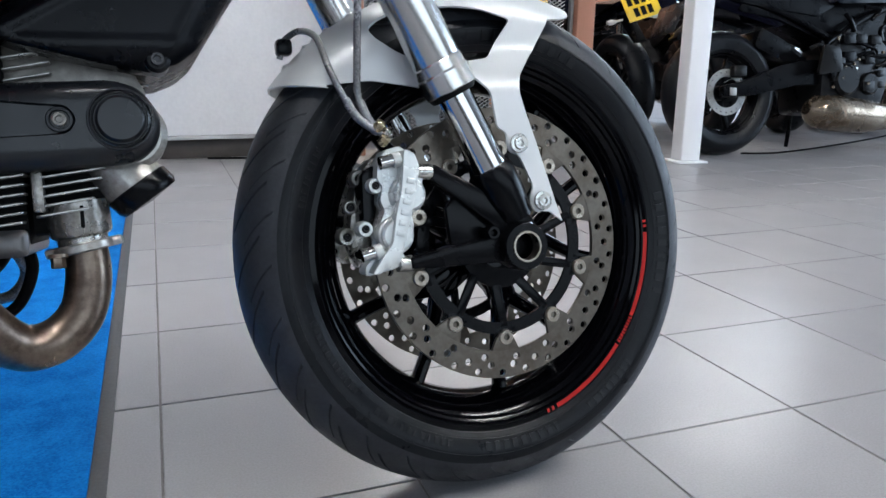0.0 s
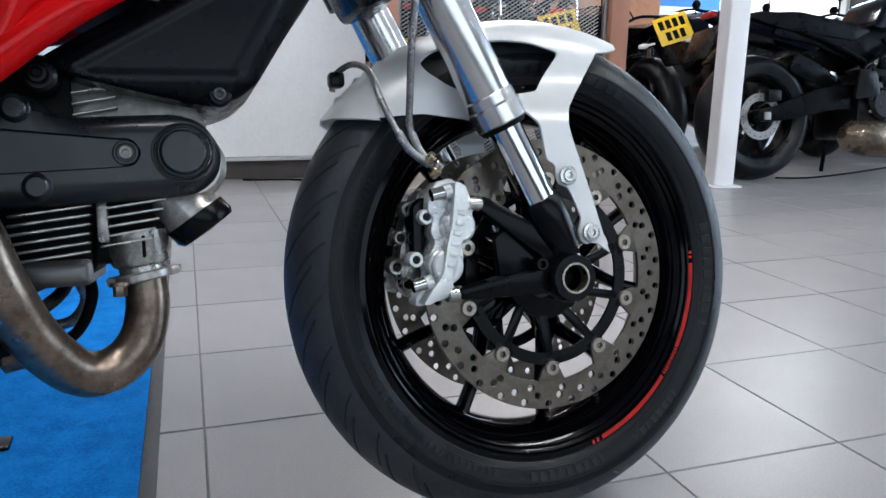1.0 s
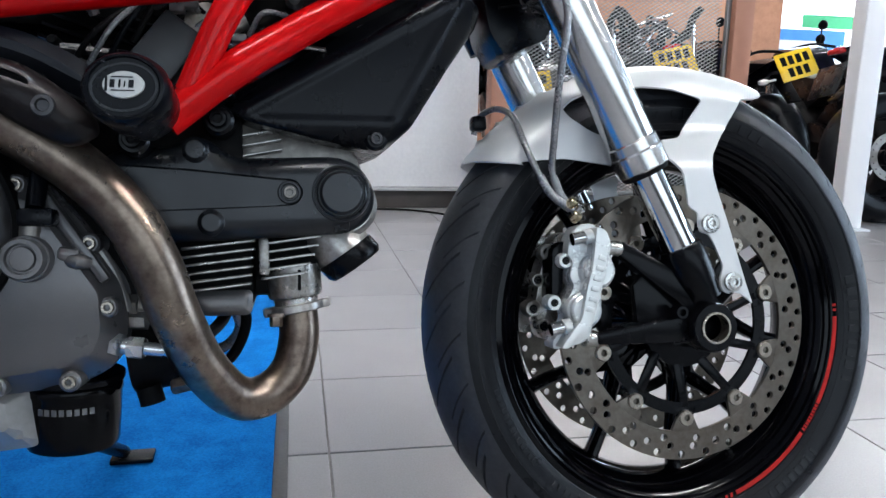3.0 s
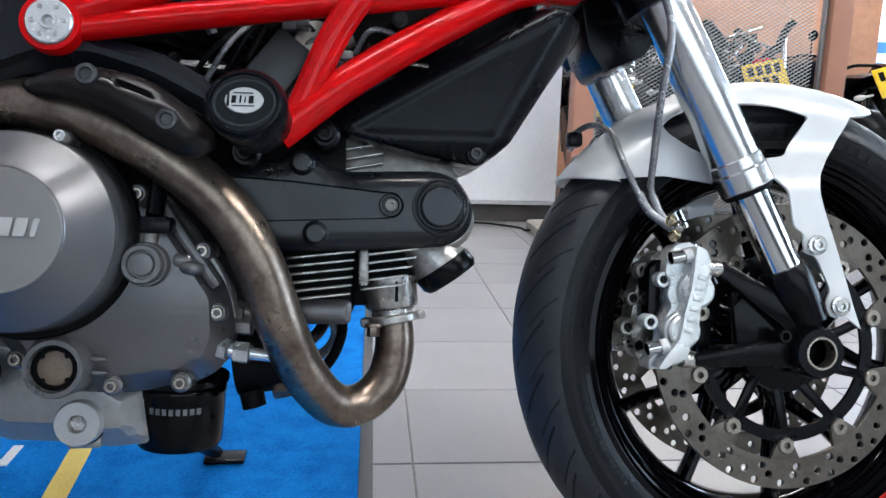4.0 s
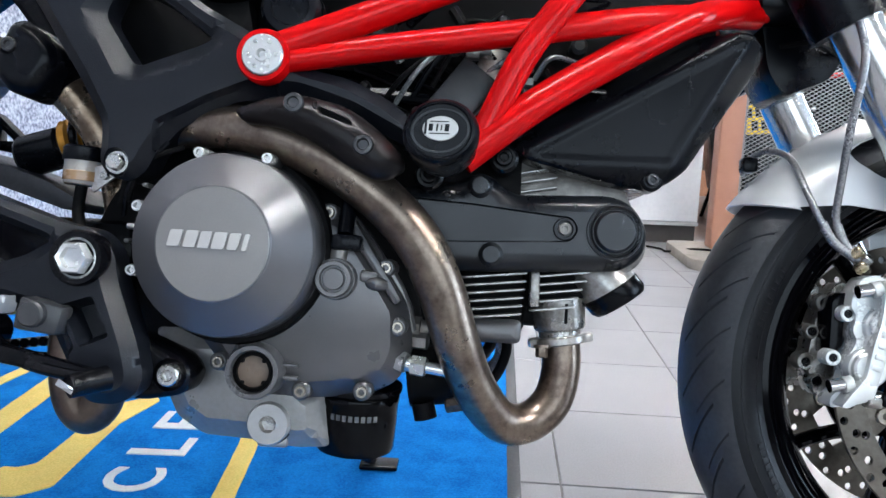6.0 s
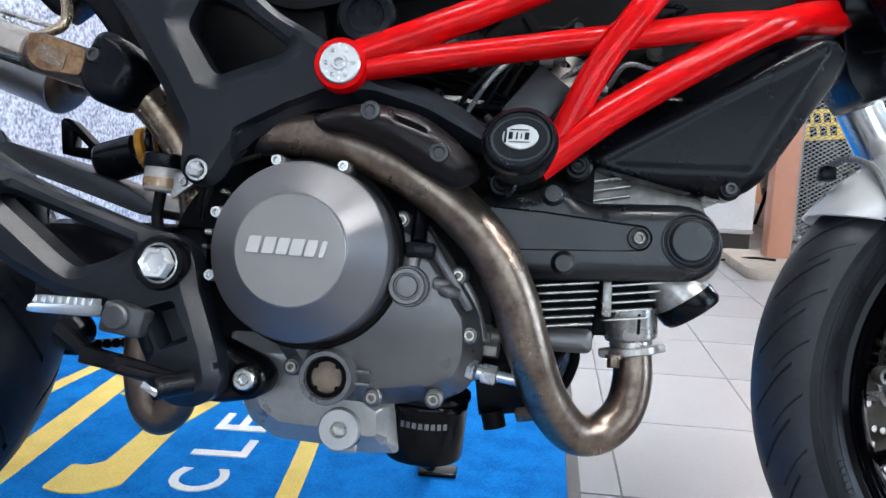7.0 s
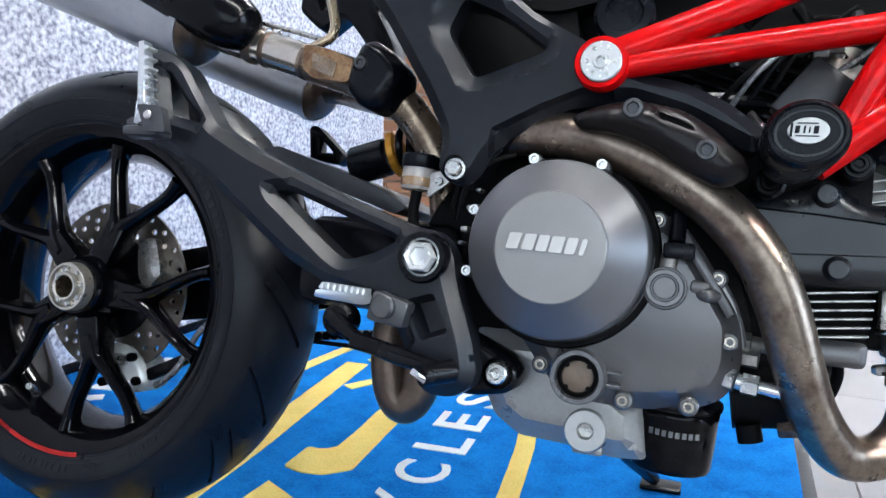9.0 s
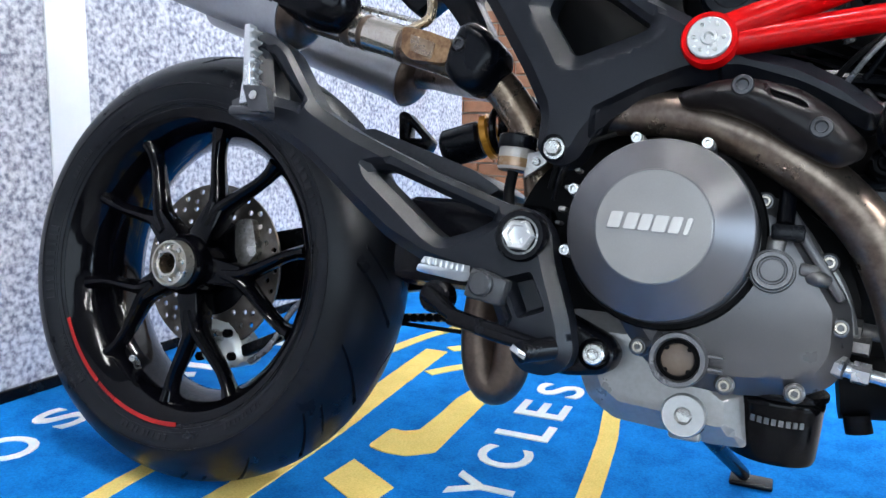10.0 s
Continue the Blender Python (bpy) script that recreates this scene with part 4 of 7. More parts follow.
def caliper(s):
    """A radial four-piston caliper: ribbed body, two piston lobes and a raised spine."""
    y = s * 0.098
    out = rounded([(1.302, 0.410), (1.318, 0.414), (1.330, 0.405), (1.333, 0.393), (1.348, 0.392), (1.352, 0.384), (1.341, 0.377), (1.343, 0.362), (1.337, 0.348), (1.327, 0.342), (1.329, 0.328), (1.325, 0.314), (1.312, 0.308), (1.315, 0.298), (1.320, 0.291), (1.303, 0.284), (1.286, 0.281), (1.272, 0.279), (1.272, 0.289), (1.281, 0.297), (1.289, 0.311), (1.286, 0.323), (1.292, 0.335), (1.298, 0.346), (1.293, 0.357), (1.297, 0.372), (1.291, 0.380), (1.293, 0.396)], 0.004)
    body = part("brake_caliper", plate(out, y + s * 0.010, y - s * 0.016, bevel=0.003, steps=3), CALIPER, bike, "silver radial brake caliper")
    for cx, cz in ((1.3225, 0.3620), (1.3065, 0.3200)):
        part("piston_cap", lathe([(0.0, 0.0235), (0.0150, 0.0235), (0.0172, 0.0215), (0.0178, 0.017), (0.0196, 0.0155), (0.0203, 0.0125), (0.0205, 0.0)], (cx, y, cz), (0, s, 0), 44), CALIPER, body)
    spine = rounded([(1.316, 0.4100), (1.327, 0.4045), (1.3316, 0.391), (1.3270, 0.3675), (1.3190, 0.340), (1.3100, 0.3118), (1.3050, 0.2925), (1.2923, 0.2890), (1.281, 0.2820), (1.2735, 0.2825), (1.2840, 0.2967), (1.2975, 0.3128), (1.3030, 0.3409), (1.3105, 0.3674), (1.3135, 0.388)], 0.004)
    part("spine", plate(spine, y + s * 0.0310, y, bevel=0.004, steps=3), CALIPER, body)
    for k in range(6):
        f = k / 5
        x, z = 1.3210 - 0.0150 * f, 0.376 - 0.054 * f
        part("mark_stroke", bar((x - 0.0042, y + s * 0.0314, z + 0.0012), (x + 0.0042, y + s * 0.0314, z - 0.0012), 0.0052, 0.0052, 0.0016, 0.0016, 0.0004), CALIPER, body, "raised maker's mark block")
    for bx, bz in ((1.302, 0.398), (1.276, 0.3035)):
        part("pin", tube([(bx - 0.010, y + s * 0.020, bz - 0.002), (bx + 0.010, y + s * 0.020, bz + 0.002)], 0.0068, 16), CHROME, body)
        part("pin_collar", tube([(bx + 0.004, y + s * 0.020, bz), (bx + 0.012, y + s * 0.020, bz + 0.002)], 0.0082, 16), CALIPER, body)
    for bx, bz in ((1.349, 0.386), (1.321, 0.289)):
        part("mount_bolt", joined(tube([(bx - 0.012, y + s * 0.006, bz), (bx + 0.004, y + s * 0.004, bz - 0.001)], 0.0088, 16), tube([(bx, y + s * 0.004, bz), (bx + 0.020, y, bz - 0.004)], 0.0058, 12)), STEEL, body)
    for bx, bz in ((1.2905, 0.3735), (1.2765, 0.3285)):
        part("bridge_lug", lathe([(0.0032, 0.004), (0.0048, 0.006), (0.0075, 0.006), (0.0085, 0.003), (0.0085, -0.012)], (bx, y, bz), (0, s, 0), 20), CALIPER, body)
        part("bridge_bolt", socket_bolt((bx, y + s * 0.004, bz), 0.0042, 0.002, (0, s, 0)), SATIN_BLACK, body)
    part("inner_half", plate(rounded([(1.302, 0.408), (1.340, 0.392), (1.330, 0.350), (1.318, 0.285), (1.279, 0.282), (1.270, 0.32), (1.280, 0.37)], 0.01), s * 0.058, s * 0.026, bevel=0.006), HEAD_ALU, body, "bare metal inner caliper half")
    part("pad_spring", plate(rounded([(1.280, 0.386), (1.294, 0.396), (1.290, 0.340), (1.278, 0.330)], 0.004), s * 0.092, s * 0.060, bevel=0.003), SATIN_BLACK, body)
    for bx, bz, r in ((1.284, 0.383, 0.0125), (1.272, 0.352, 0.0105), (1.266, 0.320, 0.0125), (1.278, 0.300, 0.0105)):
        part("inner_lug", lathe([(0.0035, 0.003), (0.0055, 0.006), (r - 0.004, 0.006), (r - 0.0025, 0.003), (r - 0.0025, -0.012)], (bx - (0.006 if s > 0 else 0.0), 0.030 if s > 0 else -0.060, bz), (0, -1, 0), 24), HEAD_ALU if s < 0 else CALIPER, body)
        part("inner_bolt", socket_bolt((bx - (0.006 if s > 0 else 0.0), 0.026 if s > 0 else -0.064, bz), 0.0044, 0.003, (0, -1, 0)), SATIN_BLACK, body)
    for bx, bz in ((1.312, 0.365), (1.300, 0.328)):
        part("inner_piston", lathe([(0, 0.010), (0.014, 0.010), (0.018, 0.006), (0.019, 0.0)], (bx, s * 0.030, bz), (0, -s, 0), 28), SATIN_BLACK, body)
    return body


caliper(-1), caliper(1)


# --- front mudguard ---
def mudguard_side(s):
    cx, cz, R, flat, wide = 1.45, 0.297, 0.3135, 0.262, 0.079
    arc = [(cx + R * math.cos(radians(a)), cz + R * math.sin(radians(a))) for a in range(142, 66, -3)]
    low = [(1.560, 0.566), (1.545, 0.5610), (1.5245, 0.5585), (1.5165, 0.5455), (1.500, 0.5210)]
    low += rounded([(1.490, 0.510), (1.464, 0.488), (1.4575, 0.472), (1.4632, 0.450), (1.4774, 0.4076), (1.4903, 0.3652), (1.4967, 0.344)], 0.010, 3)[4:-4]
    low += [(1.4967, 0.344), (1.5045, 0.3215), (1.489, 0.333)]
    low += rounded([(1.4796, 0.3315), (1.467, 0.336), (1.4645, 0.350), (1.4700, 0.3622), (1.4580, 0.3894), (1.4520, 0.3995), (1.4425, 0.4015), (1.4390, 0.412), (1.4400, 0.4240), (1.4287, 0.4290), (1.4235, 0.4675), (1.404, 0.490), (1.378, 0.476), (1.340, 0.482), (1.302, 0.487), (1.250, 0.484)], 0.006, 3)
    hole = rounded([(1.3030, 0.5450), (1.3160, 0.5565), (1.3420, 0.5680), (1.4030, 0.5712), (1.4360, 0.5683), (1.4740, 0.5570), (1.4370, 0.5105), (1.4000, 0.5050), (1.3545, 0.5095), (1.3315, 0.5185), (1.3090, 0.5330)], 0.007, 3)
    bm, _ = sheet(arc + low, [hole], 0.006, (0.003,))
    for v in bm.verts:
        r = math.hypot(v.co.x - cx, v.co.z - cz)
        k = min(max((r - flat) / (R - flat), 0), 1)
        y = wide * math.sqrt(max(1 - k * k, 0))
        f = min(max((0.530 - v.co.z) / 0.060, 0), 1)
        f = f * f * (3 - 2 * f) if v.co.x > 1.40 else 0
        v.co.y = s * (y * (1 - 0.15 * min(max((1.30 - v.co.x) / 0.1, 0), 1)) + 0.042 * f)
    return bm


guard = joined(mudguard_side(-1), mudguard_side(1))
bmesh.ops.remove_doubles(guard, verts=guard.verts, dist=1e-4)
bmesh.ops.recalc_face_normals(guard, faces=guard.faces)
bmesh.ops.solidify(guard, geom=guard.faces[:], thickness=0.003)
guard_ob = part("front_mudguard", guard, WHITE_PAINT, bike, "silver-white front mudguard with side openings", 50)
for x, z in ((1.4525, 0.411), (1.4785, 0.3460)):
    part("washer", lathe([(0.005, 0.0), (0.0105, 0.0), (0.0110, 0.002), (0.0105, 0.004), (0.006, 0.0045)], (x, -0.1225, z), (0, -1, 0), 28), STEEL, guard_ob)
    part("bolt", socket_bolt((x, -0.126, z), 0.0070, 0.003), STEEL, guard_ob)

# --- brake hoses ---
part("brake_hose", tube([(1.222, 0.012, 0.526), (1.227, 0.008, 0.545), (1.240, -0.010, 0.553), (1.2490, -0.035, 0.546), (1.2524, -0.057, 0.531), (1.2565, -0.086, 0.4924), (1.277, -0.093, 0.4495), (1.303, -0.098, 0.428)], 0.0037, 12, 6), HOSE, bike, "grey braided brake hose")
part("brake_hose", tube([(1.262, -0.135, 0.730), (1.2741, -0.14, 0.6705), (1.2827, -0.14, 0.6373), (1.2823, -0.14, 0.6131), (1.2797, -0.135, 0.5866), (1.2781, -0.125, 0.5574), (1.2793, -0.105, 0.504), (1.2815, -0.092, 0.470), (1.291, -0.092, 0.4435), (1.308, -0.098, 0.427)], 0.0040, 12, 6), HOSE, bike, "grey braided brake hose")
part("hose_clip", box((1.218, 0.000, 0.530), (1.236, 0.020, 0.548), 0.004), PLASTIC, bike)
for k, (x, z) in enumerate(((1.300, 0.436), (1.308, 0.428), (1.304, 0.421))):
    part("banjo_bolt", lathe(disc_body(0.0058, -0.006, 0.006, 0.0015), (x, -0.100, z), (0.5, -0.6, 0.6), 16), GOLD if k != 1 else STEEL, bike)
part("hose_sleeve", tube([(1.268, -0.091, 0.466), (1.279, -0.093, 0.4465), (1.300, -0.097, 0.430)], 0.0050, 12, 4), HOSE, bike)
part("hose_sleeve", tube([(1.2835, -0.09, 0.464), (1.292, -0.093, 0.442), (1.307, -0.097, 0.429)], 0.0052, 12, 4), HOSE, bike)

# --- rear wheel ---
rear = part("rear_wheel", moved(lathe([(0.016, -0.02), (0.030, -0.02), (0.046, 0.0), (0.045, 0.060), (0.040, 0.076), (0.037, 0.080), (0.016, 0.080)], seg=48), REAR), RIM_BLACK, bike, "gloss black cast wheel with red rim tape")
part("tyre", moved(tyre(0.318, 0.090, 0.066, 0.224, 0.076, 17, -1.0, (0.36, 0.62, 0.84, 0.88, 2)), REAR), RUBBER, rear, "wide black road tyre with slanted grooves")
part("rim", moved(rim_bm(0.074, 0.2315, 0.034), REAR), RIM_BLACK, rear)
for k in range(5):
    part("spoke", moved(y_spoke(66 + 72 * k, 16.5, 0.040, 0.098, 0.196, -0.050, -0.040, 0.021), REAR), RIM_BLACK, rear)
part("hub_nut", moved(lathe([(0.0150, 0.060), (0.0150, 0.099), (0.0160, 0.100), (0.0185, 0.100), (0.0190, 0.099), (0.0192, 0.090), (0.0275, 0.090), (0.0290, 0.0955), (0.0315, 0.0955), (0.0328, 0.093), (0.0335, 0.070), (0.0150, 0.062)], seg=56, closed=True), REAR), HUB_STEEL, rear, "steel hub nut with a hollow axle")
for k in range(8):
    c = polar(0.0232, 45 * k + 10, -0.0905)
    part("hub_pin", moved(lathe(disc_body(0.0036, -0.002, 0.0045, 0.001), c, (0, -1, 0), 14), REAR), STEEL, rear)
part("axle_bore", moved(lathe([(0.0149, 0.098), (0.0149, -0.02), (0.0, -0.02)], seg=36), REAR), HEADER_LIGHT, rear, "brown-tinted hollow axle bore")
part("rim_tape", moved(arc_band(0.2235, 0.2298, -0.0785, 207, 236, 0.0008), REAR), STRIPE_RED, rear, "red rim tape")
part("rim_tape", moved(arc_band(0.2235, 0.2298, -0.0785, 247, 278, 0.0008), REAR), STRIPE_RED, rear, "red rim tape")
for k in range(9):
    part("tape_mark", moved(arc_band(0.2238, 0.2294, -0.0785, 237 + k * 1.1, 237.7 + k * 1.1, 0.0008, 2), REAR), STRIPE_RED, rear)
REAR_TYRE = (0.318, 0.090, 0.066, 0.224, 0.076)
for a0, n, r0, r1, step in ((172, 9, 0.2400, 0.2540, 3.0), (140, 7, 0.2400, 0.2470, 1.9), (212, 12, 0.2390, 0.2450, 1.7), (255, 9, 0.2400, 0.2480, 2.4), (20, 8, 0.2400, 0.2520, 3.0), (300, 9, 0.2395, 0.2455, 1.9)):
    for k in range(n):
        a = a0 + k * step
        part("sidewall_mark", moved(sidewall_patch(*REAR_TYRE, r0, r1, a, a + step * rnd.choice((0.32, 0.55, 0.62))), REAR), RUBBER_MARK, rear)
for r0, r1 in ((0.2368, 0.2376), (0.2590, 0.2597)):
    part("sidewall_rib", moved(joined(*[sidewall_patch(*REAR_TYRE, r0, r1, a, a + 5, 0.0006) for a in range(0, 360, 5)]), REAR), RUBBER_MARK, rear)
part("valve", moved(tube([polar(0.196, 240, -0.030), polar(0.180, 240, -0.045), polar(0.170, 241, -0.060)], 0.005, 10, 4), REAR), STEEL, rear, "steel tyre valve")
part("brake_disc", moved(brake_disc(0.1250, 0.074, -0.004, 0.005, ((0.116, 24, 2), (0.105, 24, 9), (0.094, 16, 4), (0.082, 12, 8)), 6, 0.074, 20), REAR), DISC, rear, "drilled steel brake disc")
part("disc_carrier", moved(lathe([(0.03, -0.012), (0.074, -0.007), (0.074, -0.001), (0.03, 0.000)], seg=40, axis=(0, 1, 0), closed=True), REAR), SATIN_BLACK, rear)
rcal = part("rear_caliper", cast(rounded([(-0.025, 0.232), (0.000, 0.246), (0.034, 0.240), (0.060, 0.214), (0.066, 0.192), (0.044, 0.176), (0.004, 0.178), (-0.020, 0.200)], 0.010), 0.034, 0.085, soft=0.010, drop=0.008, pockets=[(rounded([(-0.012, 0.226), (0.020, 0.232), (0.028, 0.214), (-0.006, 0.208)], 0.004), 0.008, 0.004)]), CALIPER, bike, "silver rear brake caliper")
part("piston_cap", lathe(disc_body(0.015, 0, 0.010, 0.003), (0.012, 0.036, 0.198), (0, -1, 0), 28), CALIPER, rcal)
part("pad_pin", tube([(-0.020, 0.030, 0.222), (0.030, 0.030, 0.226)], 0.0045, 10), STEEL, rcal)
for x, z in ((0.050, 0.196), (-0.008, 0.188), (0.038, 0.228)):
    part("caliper_bolt", socket_bolt((x, 0.032, z), 0.0065, 0.005), SATIN_BLACK, rcal)
part("caliper_carrier", plate(rounded([(0.030, 0.395), (0.060, 0.400), (0.075, 0.350), (0.052, 0.322), (0.036, 0.345)], 0.008), 0.030, 0.070, bevel=0.004), HEAD_ALU, rcal)
part("bracket", bar((0.03, 0.05, 0.19), (0.12, 0.05, 0.235), 0.02, 0.014, 0.02, 0.02), SATIN_BLACK, rcal)
rcal.location = (0.016, -0.050, 0.0)
part("brake_line", tube([(0.07, 0.05, 0.19), (0.11, 0.04, 0.22), (0.14, 0.05, 0.28), (0.2, 0.06, 0.33)], 0.0045, 10), HOSE, rcal)

# --- engine ---
engine = part("engine", plate(rounded([(0.50, 0.30), (0.60, 0.27), (0.75, 0.262), (0.84, 0.29), (0.86, 0.36), (0.83, 0.44), (0.78, 0.52), (0.70, 0.56), (0.60, 0.53), (0.53, 0.47), (0.49, 0.38)], 0.02), -0.105, 0.13, bevel=0.01), DULL_BLACK, bike, "air-cooled twin-cylinder engine in grey and black")
part("side_cover", cast(rounded([(0.756, 0.462), (0.786, 0.456), (0.808, 0.428), (0.850, 0.362), (0.851, 0.316), (0.838, 0.287), (0.808, 0.272), (0.744, 0.266), (0.692, 0.268), (0.664, 0.292), (0.640, 0.325), (0.620, 0.352), (0.620, 0.43), (0.655, 0.470), (0.72, 0.480)], 0.012), -0.160, -0.10, soft=0.020, drop=0.022, power=1,
    pockets=[(rounded([(0.735, 0.512), (0.752, 0.462), (0.770, 0.425), (0.752, 0.372), (0.700, 0.330), (0.645, 0.322), (0.585, 0.35), (0.585, 0.50), (0.66, 0.515)], 0.02), 0.012, 0.007)], step=0.005, skin=lambda x, z: 0.016 * max(0.0, (0.375 - z) / 0.11) ** 2 + 0.010 * max(0.0, (x - 0.755) / 0.095) ** 2 + 0.004 * max(0.0, (z - 0.40) / 0.06) ** 2), ENGINE_GREY, engine, "dark grey engine side cover", 30)
part("rib", bar((0.770, -0.152, 0.398), (0.806, -0.150, 0.392), 0.010, 0.007, 0.014, 0.010), ENGINE_GREY, engine)
part("rib", bar((0.720, -0.154, 0.303), (0.744, -0.154, 0.302), 0.004, 0.003, 0.014, 0.012, 0.001), ENGINE_GREY, engine)
part("rib", bar((0.720, -0.154, 0.291), (0.744, -0.154, 0.290), 0.004, 0.003, 0.014, 0.012, 0.001), ENGINE_GREY, engine)
part("rib", bar((0.786, -0.150, 0.445), (0.838, -0.148, 0.366), 0.012, 0.010, 0.016, 0.014), ENGINE_GREY, engine)
part("boss", tube([(0.795, -0.13, 0.392), (0.812, -0.155, 0.385), (0.824, -0.150, 0.384)], [0.006, 0.007, 0.007], 14, 4), ENGINE_GREY, engine)
part("boss", tube([(0.662, -0.135, 0.300), (0.690, -0.150, 0.318)], [0.010, 0.010], 14), ENGINE_GREY, engine)
part("sump", cast(rounded([(0.585, 0.33), (0.660, 0.33), (0.74, 0.285), (0.764, 0.268), (0.770, 0.216), (0.735, 0.2135), (0.709, 0.2185), (0.640, 0.2225), (0.612, 0.240), (0.598, 0.268)], 0.006), -0.124, 0.11, soft=0.020, drop=0.013, power=1), CASE_ALU, engine, "bare aluminium sump", 22)
part("sump_lug", bar((0.696, -0.112, 0.219), (0.728, -0.112, 0.219), 0.012, 0.012, 0.012, 0.012), CASE_ALU, engine)
CLUTCH = (0.6785, 0.0, 0.4145)
clutch = part("clutch_cover", lathe([(0.088, 0.150), (0.0885, 0.158), (0.086, 0.161), (0.0855, 0.190), (0.0850, 0.1985), (0.0835, 0.2025), (0.0525, 0.2265), (0.0515, 0.2280), (0, 0.2280)], CLUTCH, (0, -1, 0), 120), CLUTCH_GREY, engine, "round dark grey clutch cover", 16)
part("badge_disc", lathe([(0.0508, 0.2270), (0.0508, 0.2290), (0.0502, 0.2296), (0, 0.2296)], CLUTCH, (0, -1, 0), 72), CLUTCH_DISC, clutch, "lighter round badge plate")
for k, w in enumerate((0.0115, 0.011, 0.010, 0.0118, 0.0095, 0.0045)):
    x = 0.6385 + (0.0, 0.0145, 0.0275, 0.0395, 0.0535, 0.0665)[k]
    z = 0.4185 - 0.0004 * k
    part("badge_bar", plate(rounded([(x, z - 0.0075), (x + w, z - 0.0075), (x + w + 0.0035, z + 0.0075), (x + 0.0035, z + 0.0075)], 0.002, 3), -0.2322, -0.2285, bevel=0.0007, steps=1), LETTER_STEEL, clutch, "raised silver maker's mark block")
for b in (66, 108, 158, 197):
    c = (CLUTCH[0] + 0.0895 * math.cos(radians(b)), -0.1755, CLUTCH[2] + 0.0895 * math.sin(radians(b)))
    part("cover_bolt", socket_bolt((c[0], -0.192, c[2]), 0.0054, 0.007), POLISHED, clutch)
    part("bolt_lug", lathe(disc_body(0.0064, -0.05, 0.012, 0.002), c, (0, -1, 0), 18), CLUTCH_GREY, clutch)
for x, y, z in ((0.838, -0.155, 0.343), (0.824, -0.156, 0.400), (0.806, -0.157, 0.279), (0.746, -0.157, 0.277), (0.664, -0.157, 0.302), (0.766, -0.157, 0.452)):
    part("cover_bolt", socket_bolt((x, y + 0.008, z), 0.0056, 0.006), BOBBIN, engine)
    part("bolt_lug", lathe(disc_body(0.0092, -0.04, 0.004, 0.002), (x, y + 0.010, z), (0, -1, 0), 18), ENGINE_GREY, engine)
part("filler_ring", lathe([(0.0200, -0.03), (0.0200, 0.004), (0.0190, 0.0060), (0.0170, 0.0060)], (0.778, -0.165, 0.3875), (0, -1, 0), 44), ENGINE_GREY, engine)
part("filler_neck", tube([(0.778, -0.158, 0.405), (0.780, -0.160, 0.418)], 0.0085, 16), DIRTY_ALU, engine)
part("rib", bar((0.800, -0.152, 0.392), (0.818, -0.150, 0.390), 0.013, 0.011, 0.020, 0.016), ENGINE_GREY, engine)
part("edge_strip", tube([(0.826, -0.130, 0.398), (0.838, -0.128, 0.378), (0.846, -0.126, 0.356), (0.850, -0.122, 0.338)], 0.0048, 10), CASE_ALU, engine, "bare metal cover edge")
# black ring added for the shadow gap round the clutch cover
part("cover_gasket", lathe([(0.0945, 0.140), (0.0945, 0.160), (0.0925, 0.163), (0.088, 0.163)], (0.6785, 0.0, 0.4145), (0, -1, 0), 72), DULL_BLACK, engine)
part("filler_cap", lathe([(0.0178, -0.03), (0.0178, 0.014), (0.0165, 0.017), (0.0130, 0.017), (0.0120, 0.013), (0.0108, 0.013), (0.0098, 0.0155), (0, 0.0160)], (0.778, -0.165, 0.3875), (0, -1, 0), 40), ENGINE_GREY, engine, "round grey oil filler cap")
part("sight_glass_ring", lathe([(0.027, -0.03), (0.0265, 0.014), (0.025, 0.018), (0.021, 0.018), (0.0195, 0.014), (0.0195, 0.009)], (0.7045, -0.160, 0.2965), (0, -1, 0), 48), ENGINE_GREY, engine)
part("sight_glass_seal", lathe([(0.0195, 0.012), (0.0155, 0.014), (0.0150, 0.0105)], (0.7045, -0.160, 0.2965), (0, -1, 0), 40), DULL_BLACK, engine)
part("sight_glass", lathe([(0.0160, 0.010), (0.008, 0.0125), (0, 0.013)], (0.7045, -0.160, 0.2965), (0, -1, 0), 36), SIGHT, engine, "brown oil behind the sight glass")
for k in range(4):
    c = (0.7045 + 0.0150 * math.cos(0.8 + 1.571 * k), -0.1715, 0.2965 + 0.0150 * math.sin(0.8 + 1.571 * k))
    part("sight_glass_tooth", lathe(disc_body(0.0024, -0.002, 0.0015, 0.0004), c, (0, -1, 0), 12), DULL_BLACK, engine)
part("drain_plug", lathe([(0.0215, -0.03), (0.0215, 0.010), (0.0200, 0.013), (0.0085, 0.013), (0.0075, 0.004), (0, 0.003)], (0.7105, -0.120, 0.2395), (0, -1, 0), 40), PLUG, engine, "large steel drain plug")
part("drain_plug_well", lathe([(0.0088, 0.0140), (0.0078, 0.006), (0, 0.005)], (0.7105, -0.120, 0.2395), (0, -1, 0), 6), DIRTY_ALU, engine)
part("drain_seal", lathe([(0.0228, -0.012), (0.0228, 0.003), (0.021, 0.004)], (0.7105, -0.117, 0.2395), (0, -1, 0), 40), DULL_BLACK, engine)
FILT = Matrix.Translation((0.7930, -0.080, 0.272)) @ Matrix.Rotation(radians(2.5), 4, "Y") @ Matrix.Rotation(radians(6), 4, "X") @ Matrix.Diagonal((1.18, 1.18, 1.0, 1.0))
